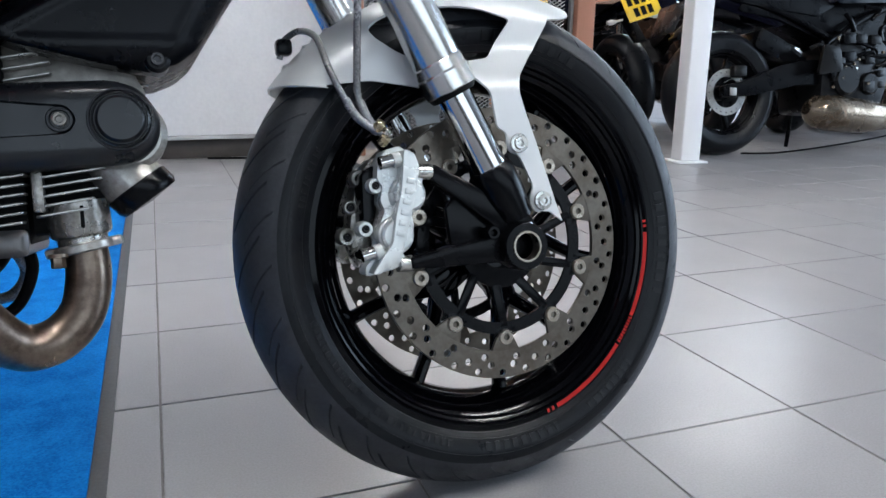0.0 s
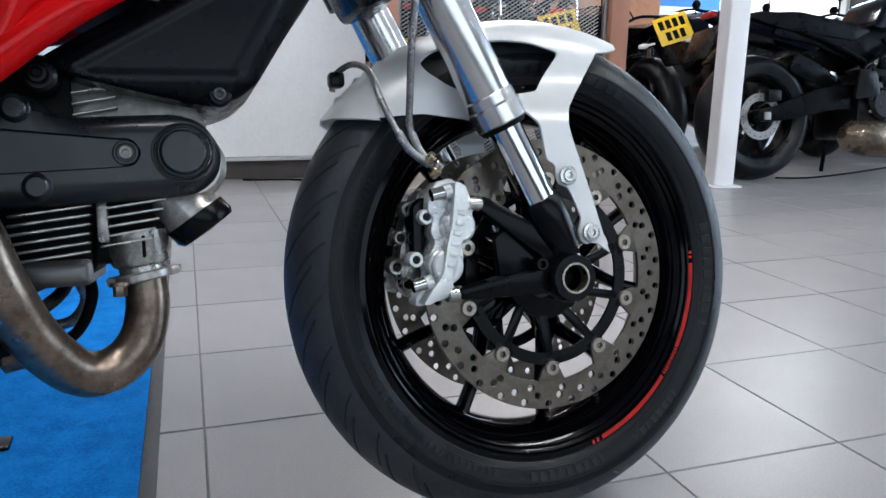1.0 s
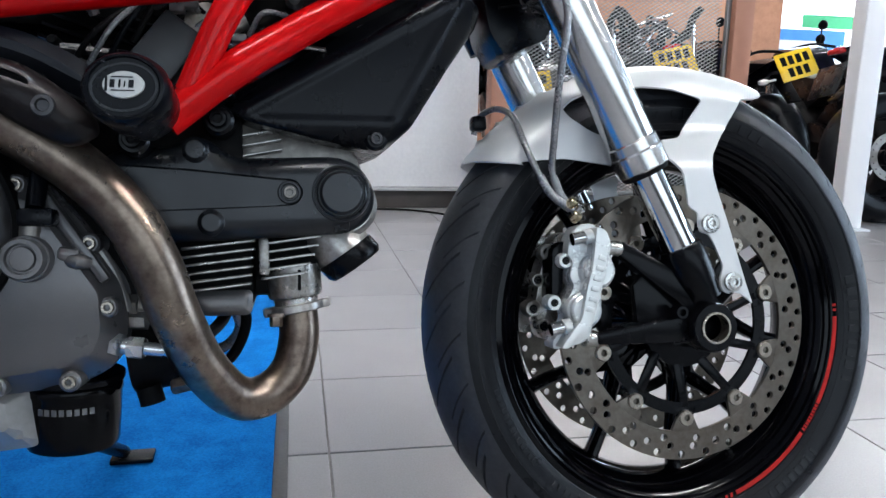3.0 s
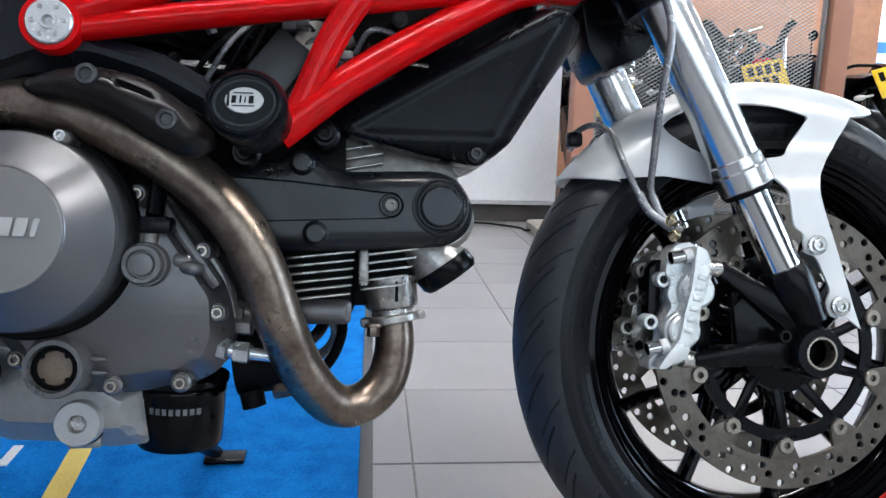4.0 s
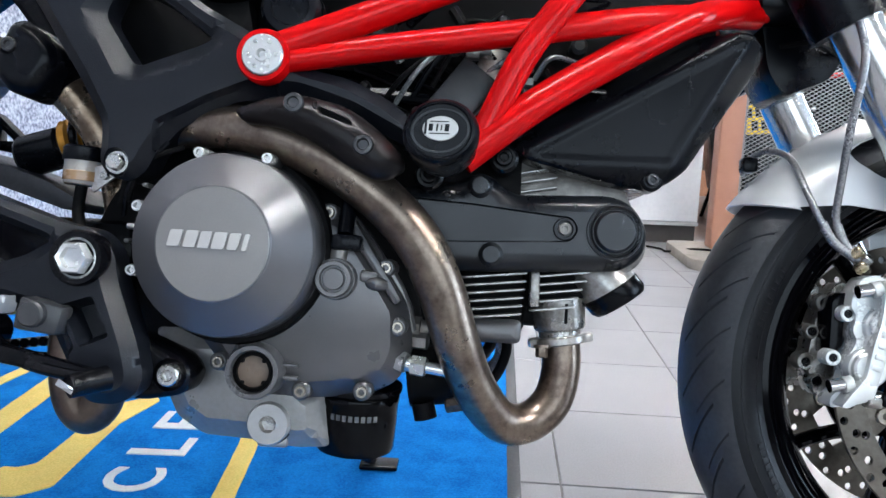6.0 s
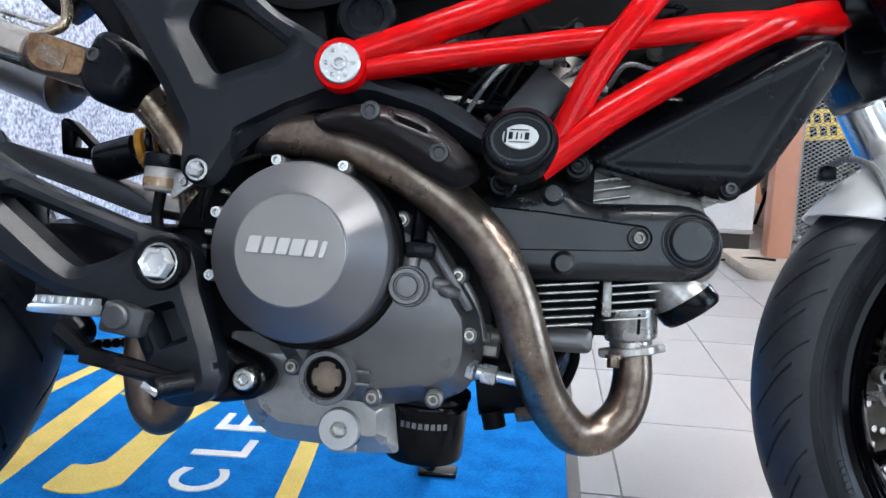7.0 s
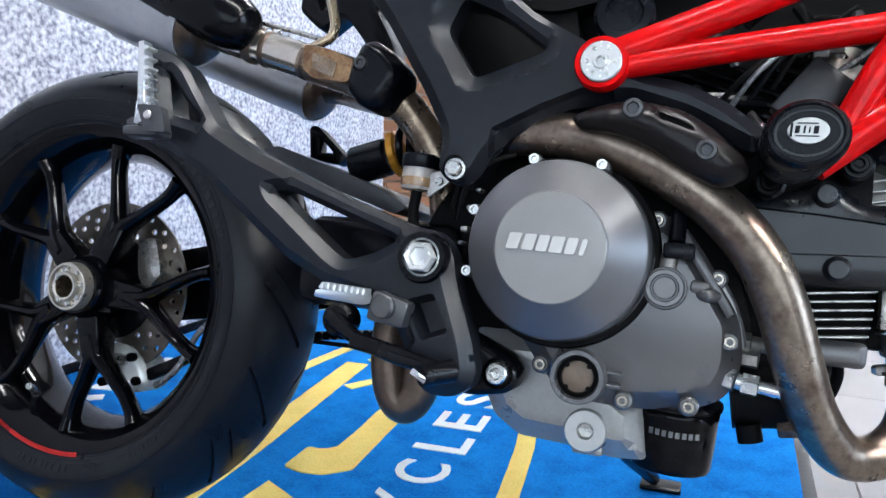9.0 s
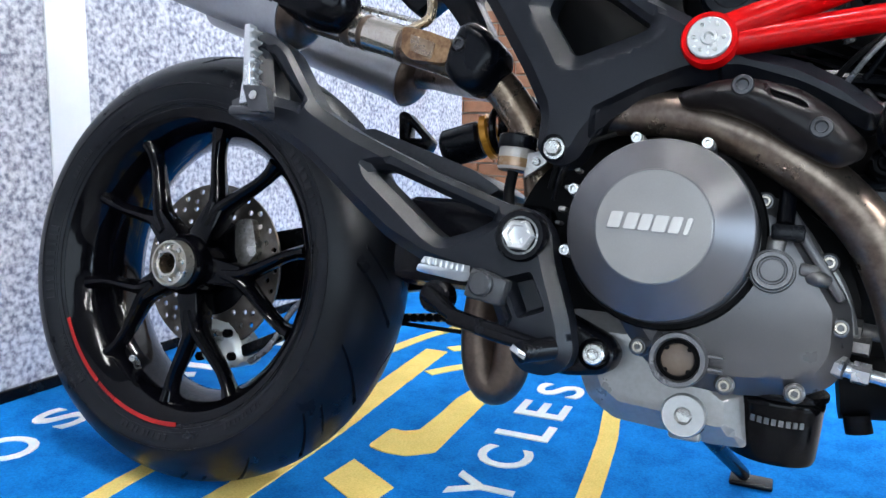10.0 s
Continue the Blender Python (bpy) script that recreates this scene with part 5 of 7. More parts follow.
oil_filter = part("oil_filter", moved(lathe([(0, -0.066), (0.026, -0.066), (0.034, -0.0635), (0.0355, -0.059), (0.0365, -0.03), (0.0368, -0.012), (0.0375, -0.010), (0.0375, -0.004), (0.0365, -0.002), (0.034, 0.0), (0, 0.0)], axis=(0, 0, 1), seg=56), FILT), FILTER_BLACK, engine, "gloss black oil filter canister")
part("filter_rim", moved(lathe([(0.039, 0.0), (0.0395, 0.003), (0.039, 0.006), (0.02, 0.006)], axis=(0, 0, 1), seg=48), FILT), SATIN_BLACK, oil_filter)
for k in range(8):
    a = radians(-116 + 8.5 * k)
    c = Vector((0.0369 * math.cos(a), 0.0369 * math.sin(a), -0.0215))
    m = FILT @ Matrix.Translation(c) @ Matrix.Rotation(a + math.pi / 2, 4, "Z")
    part("filter_mark", moved(box((-0.0018, -0.0004, -0.003), (0.0018, 0.0004, 0.003)), m), GREY_MARK, oil_filter)
part("oil_union", joined(tube([(0.832, -0.125, 0.310), (0.846, -0.13, 0.3065)], 0.011, 6), tube([(0.846, -0.13, 0.3065), (0.852, -0.13, 0.305)], 0.0075, 14)), SILVER, engine, "bright hexagon oil line union")
part("oil_union", joined(tube([(0.852, -0.132, 0.305), (0.866, -0.134, 0.3035)], 0.0105, 6), tube([(0.866, -0.134, 0.3035), (0.89, -0.134, 0.300)], 0.0062, 14)), SILVER, engine, "bright hexagon oil line union")
part("oil_union", tube([(0.838, -0.11, 0.330), (0.866, -0.115, 0.328)], 0.010, 6), DIRTY_ALU, engine)
part("oil_line", tube([(0.88, -0.134, 0.300), (0.905, -0.12, 0.303), (0.93, -0.06, 0.32), (0.94, 0.0, 0.35)], 0.0062, 12), DULL_BLACK, engine)
part("hose_loop", tube([(0.93, 0.0, 0.345), (0.945, 0.01, 0.31), (0.93, 0.02, 0.285), (0.90, 0.02, 0.28)], 0.006, 12), HOSE, engine)
part("hose_loop", tube([(0.945, 0.0, 0.345), (0.952, 0.0, 0.31), (0.93, 0.0, 0.270), (0.88, 0.0, 0.265)], 0.006, 12), DULL_BLACK, engine)
part("starter_body", joined(tube([(0.845, -0.07, 0.285), (0.90, -0.07, 0.292)], 0.032, 24), tube([(0.862, -0.09, 0.262), (0.866, -0.09, 0.245)], 0.012, 16)), DULL_BLACK, engine)
part("wiring_boot", joined(tube([(0.786, -0.15, 0.47), (0.785, -0.165, 0.43)], 0.008, 12), box((0.774, -0.18, 0.415), (0.802, -0.155, 0.430), 0.003)), PLASTIC, engine)

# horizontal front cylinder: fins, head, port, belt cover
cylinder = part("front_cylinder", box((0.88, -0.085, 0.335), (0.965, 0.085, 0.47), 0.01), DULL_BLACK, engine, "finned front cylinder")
for k in range(6):
    z = 0.3555 + 0.0085 * k
    part("fin", moved(plate(rounded([(-0.040, -0.105), (0.031, -0.105), (0.031, 0.105), (-0.040, 0.105)], 0.006, 3), -0.0013, 0.0013, bevel=0.0008, steps=1), Matrix.Translation((0.930 + 0.001 * k, 0, z)) @ Matrix.Rotation(radians(-6), 4, "Y") @ Matrix.Rotation(radians(90), 4, "X")), FIN_ALU, cylinder)
part("oil_gallery", cast(rounded([(0.888, 0.352), (0.962, 0.352), (0.961, 0.327), (0.915, 0.3275), (0.898, 0.335)], 0.007), -0.096, 0.09, soft=0.008, drop=0.005), ENGINE_GREY, cylinder)
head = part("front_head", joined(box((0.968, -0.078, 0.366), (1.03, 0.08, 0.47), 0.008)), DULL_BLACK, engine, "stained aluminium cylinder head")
for k in range(5):
    z = 0.3655 + 0.0088 * k
    part("fin", moved(plate(rounded([(-0.024, -0.100), (0.034 - 0.003 * (4 - k), -0.100), (0.034 - 0.003 * (4 - k), 0.10), (-0.024, 0.10)], 0.005, 3), -0.0013, 0.0013, bevel=0.0008, steps=1), Matrix.Translation((0.994 + 0.001 * k, 0, z)) @ Matrix.Rotation(radians(-7), 4, "Y") @ Matrix.Rotation(radians(90), 4, "X")), FIN_ALU, head)
part("fin_web", box((0.9685, -0.101, 0.366), (0.979, -0.085, 0.404), 0.003), HEAD_ALU, head)
part("port", lathe([(0.0, 0.0), (0.0225, 0.0), (0.0225, 0.0065), (0.0265, 0.0085), (0.0280, 0.012), (0.0290, 0.040), (0.0, 0.042)], (1.0055, -0.0645, 0.3345), (-0.10, 0.0, 1.0), 40), HEAD_ALU, head)
part("port_slot", box((1.006, -0.0935, 0.350), (1.0095, -0.088, 0.371), 0.001), DULL_BLACK, head)
part("exhaust_flange", moved(lathe([(0.019, -0.0045), (0.0310, -0.0045), (0.0325, -0.003), (0.0325, 0.003), (0.0310, 0.0045), (0.019, 0.0045)], axis=(0, 0, 1), seg=40, closed=True, wobble=lambda a, r, h: 1.0 if r < 0.02 else (1.08 if abs(math.cos(a)) > 0.92 else 0.90)), Matrix.Translation((1.006, -0.066, 0.3315)) @ Matrix.Rotation(radians(-9), 4, "Y")), DIRTY_ALU, head, "stained two-bolt exhaust flange")
for x, z in ((0.984, 0.326),):
    part("stud_nut", hex_bolt((x, -0.090, z), 0.0065, 0.012, (0, -0.1, -1)), HEADER, head)
part("intake_bell", moved(joined(lathe([(0.020, -0.04), (0.024, -0.01), (0.0285, 0.0), (0.0285, 0.024)], axis=(0, 0, 1), seg=40)), Matrix.Translation((1.041, -0.062, 0.4060)) @ Matrix.Diagonal((1.13, 1.13, 1.0, 1.0)) @ Matrix.Rotation(radians(142), 4, "Y")), DIRTY_ALU, head, "silver cast housing")
part("housing_cap", moved(lathe([(0.0285, 0.022), (0.030, 0.023), (0.030, 0.036), (0.027, 0.041), (0, 0.043)], axis=(0, 0, 1), seg=40), Matrix.Translation((1.041, -0.062, 0.4060)) @ Matrix.Diagonal((1.13, 1.13, 1.0, 1.0)) @ Matrix.Rotation(radians(142), 4, "Y")), SATIN_BLACK, head, "black end cap")
part("head_top", plate(rounded([(0.945, 0.525), (0.99, 0.515), (1.06, 0.50), (1.075, 0.47), (0.94, 0.46)], 0.008), -0.088, 0.05, bevel=0.006), OIL_ALU, head)
for k in range(3):
    part("fin", moved(box((-0.02, -0.098, -0.0015), (0.028, 0.05, 0.0015), 0.001, 1), Matrix.Translation((0.966, 0, 0.487 + 0.010 * k)) @ Matrix.Rotation(radians(-10), 4, "Y")), FIN_ALU, head)

part("head_boss", lathe(disc_body(0.0335, -0.02, 0.045, 0.006), (1.056, -0.045, 0.4360), (0, -1, 0), 48), DIRTY_ALU, head, "silver cast boss behind the belt cover")
belt = part("belt_cover", cast(rounded([(0.800, 0.452), (0.838, 0.487), (0.891, 0.4905), (0.902, 0.499), (0.922, 0.500), (0.936, 0.488), (0.950, 0.480), (1.045, 0.4825), (1.068, 0.474), (1.084, 0.448), (1.079, 0.422), (1.058, 0.4065), (0.940, 0.4015), (0.868, 0.4005), (0.838, 0.425)], 0.015, 6), -0.128, -0.088, soft=0.015, drop=0.013, power=1.9,
    pockets=[(rounded([(0.835, 0.4735), (0.905, 0.4690), (0.985, 0.4605), (1.006, 0.4590), (1.0135, 0.4465), (1.006, 0.4340), (0.985, 0.4325), (0.835, 0.4275)], 0.006), 0.0034, 0.0016)]), COVER_BLACK, engine, "matt black timing belt cover", 38)
part("round_cap", lathe([(0.0245, 0.0), (0.0245, 0.003), (0.0232, 0.0042), (0.0222, 0.0030), (0.0215, 0.0030), (0.0205, 0.006), (0.0185, 0.0075), (0, 0.0080)], (1.0485, -0.1275, 0.4455), (0, -1, 0), 56), COVER_BLACK, belt)
part("cap_ring", lathe([(0.0285, 0.0), (0.0278, 0.0025), (0.0262, 0.0028), (0.0252, 0.0008)], (1.0485, -0.1275, 0.4455), (0, -1, 0), 56), COVER_BLACK, belt)
part("bolt_well", lathe([(0.0115, 0.0), (0.0105, 0.0022), (0.0085, 0.0024), (0.0078, 0.0)], (0.999, -0.1258, 0.4465), (0, -1, 0), 32), COVER_BLACK, belt)
part("cover_bolt", socket_bolt((0.999, -0.1255, 0.4465), 0.0062, 0.004), OIL_ALU, belt)
for x, z in ((0.913, 0.4865), (0.926, 0.418)):
    part("blind_cap", lathe([(0.0125, 0.0), (0.0125, 0.002), (0.0105, 0.004), (0.0100, 0.0055), (0.008, 0.007), (0, 0.0072)], (x, -0.1275, z), (0, -1, 0), 36), COVER_BLACK, belt)
for x, y, z in ((0.935, -0.14, 0.513), (0.862, -0.15, 0.492)):
    part("engine_mount_bolt", socket_bolt((x, y - 0.004, z), 0.0085, 0.006), SATIN_BLACK, engine)
    part("engine_mount", lathe(disc_body(0.0145, -0.05, 0.003, 0.003), (x, y, z), (0, -1, 0), 28), SATIN_BLACK, engine)

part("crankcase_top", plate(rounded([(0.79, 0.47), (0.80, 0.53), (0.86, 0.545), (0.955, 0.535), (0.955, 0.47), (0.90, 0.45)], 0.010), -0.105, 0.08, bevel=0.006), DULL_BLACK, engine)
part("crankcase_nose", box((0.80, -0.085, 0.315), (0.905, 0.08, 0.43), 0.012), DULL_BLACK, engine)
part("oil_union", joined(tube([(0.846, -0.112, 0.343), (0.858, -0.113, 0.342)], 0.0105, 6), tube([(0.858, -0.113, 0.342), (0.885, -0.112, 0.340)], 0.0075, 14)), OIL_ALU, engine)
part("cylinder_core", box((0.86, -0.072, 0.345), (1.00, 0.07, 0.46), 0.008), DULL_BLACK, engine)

# --- exhaust ---
HEAD_PATH = [(0.560, -0.115, 0.530), (0.620, -0.145, 0.533), (0.677, -0.160, 0.530), (0.746, -0.165, 0.510), (0.809, -0.165, 0.473), (0.853, -0.160, 0.430), (0.878, -0.155, 0.383), (0.895, -0.146, 0.333),
             (0.915, -0.122, 0.284), (0.943, -0.098, 0.2485), (0.972, -0.085, 0.2455), (0.997, -0.076, 0.266), (1.007, -0.070, 0.300), (1.006, -0.066, 0.333)]
header = part("exhaust_header", tube(HEAD_PATH, [0.0205, 0.0225, 0.0232, 0.0235, 0.0225, 0.0215, 0.0208, 0.0205], 36, 10), HEADER, bike, "heat-browned steel exhaust header pipe")
part("sensor_plug", lathe(disc_body(0.008, 0, 0.022, 0.002), (0.908, -0.118, 0.268), (-1, 0.1, -0.2), 6), HEADER, header)
heat_shield = part("heat_shield", cast(rounded([(0.683, 0.540), (0.712, 0.552), (0.743, 0.556), (0.785, 0.547), (0.816, 0.527), (0.841, 0.502), (0.842, 0.490), (0.820, 0.4775), (0.788, 0.493), (0.755, 0.515), (0.724, 0.527), (0.690, 0.530)], 0.012),
    -0.213, -0.185, [rounded([(0.7615, 0.545), (0.792, 0.5325), (0.795, 0.526), (0.7645, 0.537)], 0.003, 2)], soft=0.016, drop=0.013, hole_soft=0.003, hole_drop=0.002, step=0.005), SHIELD, bike, "dark heat shield with a slot", 50)
# black sheet added behind the slot so that its opening stays in shade
part("slot_back", plate([(0.750, 0.552), (0.802, 0.538), (0.806, 0.516), (0.752, 0.532)], -0.199, -0.188, bevel=0), DULL_BLACK, heat_shield)
for x, y, z in ((0.7405, -0.2125, 0.5455), (0.8055, -0.2125, 0.5095)):
    part("shield_bolt", lathe([(0.0095, 0.0), (0.0085, 0.003), (0.0055, 0.0035), (0.0045, 0.001), (0, 0.001)], (x, y, z), (0, -1, 0), 28), BRACKET_GREY, heat_shield)

# --- trellis frame ---
frame_ob = part("trellis_frame", joined(tube([(1.185, 0, 0.80), (1.225, 0, 0.715)], 0.038, 32)), RED, bike, "glossy red tubular trellis frame")
for s in (-1, 1):
    for name, pts, r in (
        ("frame_tube", [(0.715, s * 0.190, 0.600), (0.818, s * 0.185, 0.642), (0.99, s * 0.155, 0.725), (1.10, s * 0.12, 0.785)], 0.0145),
        ("frame_tube", [(0.722, s * 0.190, 0.590), (0.809, s * 0.183, 0.606), (0.985, s * 0.173, 0.634), (1.084, s * 0.142, 0.657), (1.20, s * 0.075, 0.684)], 0.0125),
        ("frame_tube", [(0.893, s * 0.178, 0.505), (0.969, s * 0.172, 0.565), (1.085, s * 0.140, 0.641), (1.138, s * 0.118, 0.669), (1.220, s * 0.045, 0.705)], 0.0160),
        ("frame_tube", [(0.914, s * 0.177, 0.529), (0.947, s * 0.186, 0.600), (0.985, s * 0.186, 0.655), (1.03, s * 0.170, 0.715)], 0.0135)):
        part(name, tube(pts, r, 24, 8), RED, frame_ob)
part("frame_lug", lathe([(0.0190, 0.189), (0.0255, 0.189), (0.0255, 0.200), (0.0240, 0.204), (0.0200, 0.204), (0.0192, 0.198)], (0.7075, 0, 0.591), (0, -1, 0), 48, closed=True), RED, frame_ob)
part("frame_bolt", lathe([(0.0192, 0.195), (0.0192, 0.205), (0.0180, 0.2065), (0.0075, 0.2065), (0.0068, 0.2085), (0.0045, 0.2085), (0.0035, 0.203), (0, 0.203)], (0.7075, 0, 0.591), (0, -1, 0), 48), POLISHED, frame_ob, "large bright frame bolt")
for k in range(6):
    c = (0.7075 + 0.013 * math.cos(k * 1.047), -0.2068, 0.591 + 0.013 * math.sin(k * 1.047))
    part("bolt_dimple", lathe(disc_body(0.0019, -0.001, 0.0007, 0.0003), c, (0, -1, 0), 12), STEEL, frame_ob)

# --- crash bobbin ---
crash = part("crash_bobbin", moved(lathe([(0.022, 0.155), (0.0255, 0.165), (0.0295, 0.20), (0.0308, 0.240), (0.0310, 0.266), (0.0296, 0.2755), (0.0270, 0.2800), (0.0248, 0.2805), (0.0238, 0.2790), (0, 0.2785)], (0, 0, 0), (0, -1, 0), 64), Matrix.Translation((0.8775, 0, 0.5120)) @ Matrix.Rotation(radians(-8), 4, "Y") @ Matrix.Diagonal((1.03, 1, 0.90, 1))), PLASTIC, bike, "black plastic crash protector with an oval badge")
part("face_recess", moved(lathe([(0.0205, 0.0), (0.0205, 0.0008), (0.0190, 0.0008), (0.0185, 0.0002), (0, 0.0002)], axis=(0, -1, 0), seg=48), Matrix.Translation((0.8775, -0.2785, 0.5120)) @ Matrix.Rotation(radians(-8), 4, "Y") @ Matrix.Diagonal((1.16, 1, 0.88, 1))), COVER_BLACK, crash)
part("oval_badge", moved(lathe([(0.0155, 0), (0.0155, 0.0012), (0.0148, 0.0017), (0, 0.0017)], axis=(0, -1, 0), seg=48), Matrix.Translation((0.8775, -0.279, 0.5135)) @ Matrix.Rotation(radians(-3), 4, "Y") @ Matrix.Diagonal((0.94, 1, 0.65, 1))), PLUG, crash, "silver oval badge")
for dx, w, z0, z1 in ((-0.0080, 0.0034, 0.5112, 0.5170), (-0.0030, 0.0014, 0.5112, 0.5170), (0.0005, 0.0010, 0.5118, 0.5162), (0.0050, 0.0036, 0.5112, 0.5170), (-0.0010, 0.0165, 0.5088, 0.5096), (-0.0010, 0.0150, 0.5186, 0.5194), (-0.0122, 0.0018, 0.5085, 0.5190)):
    part("badge_mark", plate(rounded([(0.8775 + dx - w / 2, z0), (0.8775 + dx + w / 2, z0), (0.8775 + dx + w / 2 + 0.0006, z1), (0.8775 + dx - w / 2 + 0.0006, z1)], 0.0003, 2), -0.2813, -0.2805, bevel=0), PLASTIC, crash)

# --- cast frame plate ---
fp = part("frame_plate", cast(rounded([(0.40, 0.745), (0.440, 0.690), (0.480, 0.640), (0.527, 0.568), (0.550, 0.527), (0.549, 0.488), (0.560, 0.476), (0.580, 0.472), (0.594, 0.482), (0.604, 0.503), (0.622, 0.525), (0.676, 0.5535), (0.734, 0.5600), (0.785, 0.5440), (0.846, 0.5120), (0.860, 0.5300), (0.822, 0.5590), (0.785, 0.5770), (0.745, 0.5860), (0.712, 0.600), (0.690, 0.618), (0.64, 0.645), (0.585, 0.690), (0.55, 0.745)], 0.010),
    -0.190, -0.148, [rounded([(0.5445, 0.632), (0.5775, 0.5825), (0.640, 0.606), (0.652, 0.613), (0.600, 0.650), (0.560, 0.668)], 0.009, 3)], soft=0.012, drop=0.011, hole_soft=0.017, hole_drop=0.014, power=1,
    pockets=[(rounded([(0.6028, 0.5300), (0.6527, 0.5560), (0.6876, 0.5700), (0.718, 0.5775), (0.722, 0.550), (0.676, 0.5440), (0.622, 0.518), (0.600, 0.498)], 0.004), 0.006, 0.004),
             (ring_points(0.568, 0.489, 0.0135, 28), 0.006, 0.003)]), CAST_BLACK, bike, "black textured cast frame plate", 24)
part("plate_bolt", hex_bolt((0.568, -0.183, 0.489), 0.0080, 0.009), STEEL, fp)
part("plate_back", plate(rounded([(0.53, 0.70), (0.535, 0.60), (0.58, 0.56), (0.68, 0.60), (0.66, 0.70)], 0.01), -0.12, 0.05, bevel=0.004), DULL_BLACK, fp)
part("round_cover", lathe([(0.030, -0.02), (0.030, 0.008), (0.026, 0.012), (0.019, 0.013), (0.0175, 0.010), (0.016, 0.010), (0, 0.012)], (0.7195, -0.148, 0.652), (0, -1, 0), 40), PLASTIC, fp)

# --- passenger and rider footrest hanger ---
hanger = part("footrest_hanger", cast(rounded([(0.194, 0.612), (0.222, 0.608), (0.252, 0.589), (0.299, 0.5235), (0.352, 0.496), (0.450, 0.457), (0.535, 0.428), (0.564, 0.424), (0.582, 0.405), (0.586, 0.380), (0.608, 0.321), (0.6145, 0.294), (0.611, 0.278), (0.593, 0.266), (0.566, 0.267), (0.552, 0.282), (0.534, 0.312), (0.518, 0.346), (0.500, 0.352), (0.452, 0.362), (0.404, 0.384), (0.364, 0.4125), (0.293, 0.466), (0.240, 0.494), (0.205, 0.505)], 0.010),
    -0.220, -0.180, [rounded([(0.2300, 0.5800), (0.2560, 0.5500), (0.2800, 0.5250), (0.2400, 0.5330)], 0.005, 2), rounded([(0.379, 0.4550), (0.398, 0.4560), (0.524, 0.4120), (0.500, 0.398), (0.470, 0.3880), (0.455, 0.396)], 0.006, 3)], soft=0.012, drop=0.011, hole_soft=0.011, hole_drop=0.011, power=1,
    pockets=[(rounded([(0.5414, 0.3550), (0.5690, 0.3640), (0.5870, 0.3279), (0.5600, 0.3170)], 0.004), 0.020, 0.006),
             (rounded([(0.505, 0.360), (0.5330, 0.3600), (0.5560, 0.3170), (0.5500, 0.3080), (0.560, 0.262), (0.520, 0.28)], 0.004), 0.009, 0.006)]), CAST_BLACK, bike, "black textured cast footrest hanger", 24)
part("pivot_boss", lathe([(0.018, 0.20), (0.0235, 0.20), (0.0255, 0.205), (0.0255, 0.222), (0.0235, 0.227), (0.0190, 0.227), (0.0180, 0.222)], (0.5555, 0, 0.3970), (0, -1, 0), 48, closed=True), SATIN_BLACK, hanger)
part("pivot_bolt", joined(lathe([(0.0185, 0.21), (0.0185, 0.224), (0.0165, 0.225)], (0.5555, 0, 0.3970), (0, -1, 0), 40), lathe([(0.0160, 0.224), (0.0158, 0.233), (0.0140, 0.2355), (0.0105, 0.2345), (0.0095, 0.229), (0, 0.228)], (0.5555, 0, 0.3970), (0, -1, 0), 6)), POLISHED, hanger, "bright hexagon pivot bolt")
lug = part("engine_lug", cast(rounded([(0.585, 0.330), (0.6100, 0.3205), (0.6390, 0.3080), (0.6500, 0.2925), (0.6420, 0.2730), (0.6045, 0.2665), (0.585, 0.268)], 0.010), -0.184, -0.14, soft=0.007, drop=0.006, pockets=[(ring_points(0.6289, 0.2915, 0.0155, 32), 0.005, 0.003)]), SATIN_BLACK, hanger, "", 50)
part("lug_bolt", socket_bolt((0.6289, -0.184, 0.2915), 0.0105, 0.006), STEEL, hanger)


def toothed_peg(p0, p1, w, t, teeth, mat_, parent, name="footrest", label="ridged aluminium footrest"):
    p0, p1 = Vector(p0), Vector(p1)
    d = p1 - p0
    n = d.normalized().cross(Y_AXIS).normalized()
    n = -n if n.z < 0 else n
    for k in range(teeth):
        c = p0 + d * ((k + 0.6) / (teeth + 0.4))
        part("footrest_tooth", bar(c + n * t * 0.40, c + n * (t * 0.40 + 0.006), d.length / teeth * 0.5, d.length / teeth * 0.2, w * 0.92, w * 0.85, 0.0006), mat_, parent)
    return part(name, bar(p0, p1, t, t * 0.75, w, w * 0.8, 0.002), mat_, parent, label)


# folded passenger footrest on its clevis
part("clevis", joined(plate(rounded([(0.193, 0.5234), (0.2139, 0.531), (0.2242, 0.507), (0.1994, 0.503)], 0.003), -0.228, -0.218, bevel=0.002), plate(rounded([(0.2248, 0.5360), (0.2562, 0.5348), (0.2646, 0.5058), (0.2381, 0.507)], 0.004), -0.250, -0.238, bevel=0.002), box((0.205, -0.246, 0.5035), (0.250, -0.214, 0.514), 0.003)), BRACKET_GREY, hanger)
part("clevis_pin", lathe(disc_body(0.0050, 0, 0.003, 0.001), (0.2416, -0.250, 0.5245), (0, -1, 0), 20), STEEL, hanger)
part("footrest_foot", bar((0.2285, -0.232, 0.519), (0.2225, -0.235, 0.545), 0.030, 0.014, 0.018, 0.014, 0.003), SILVER, hanger)
toothed_peg((0.2250, -0.235, 0.537), (0.2150, -0.235, 0.608), 0.018, 0.011, 6, SILVER, hanger)
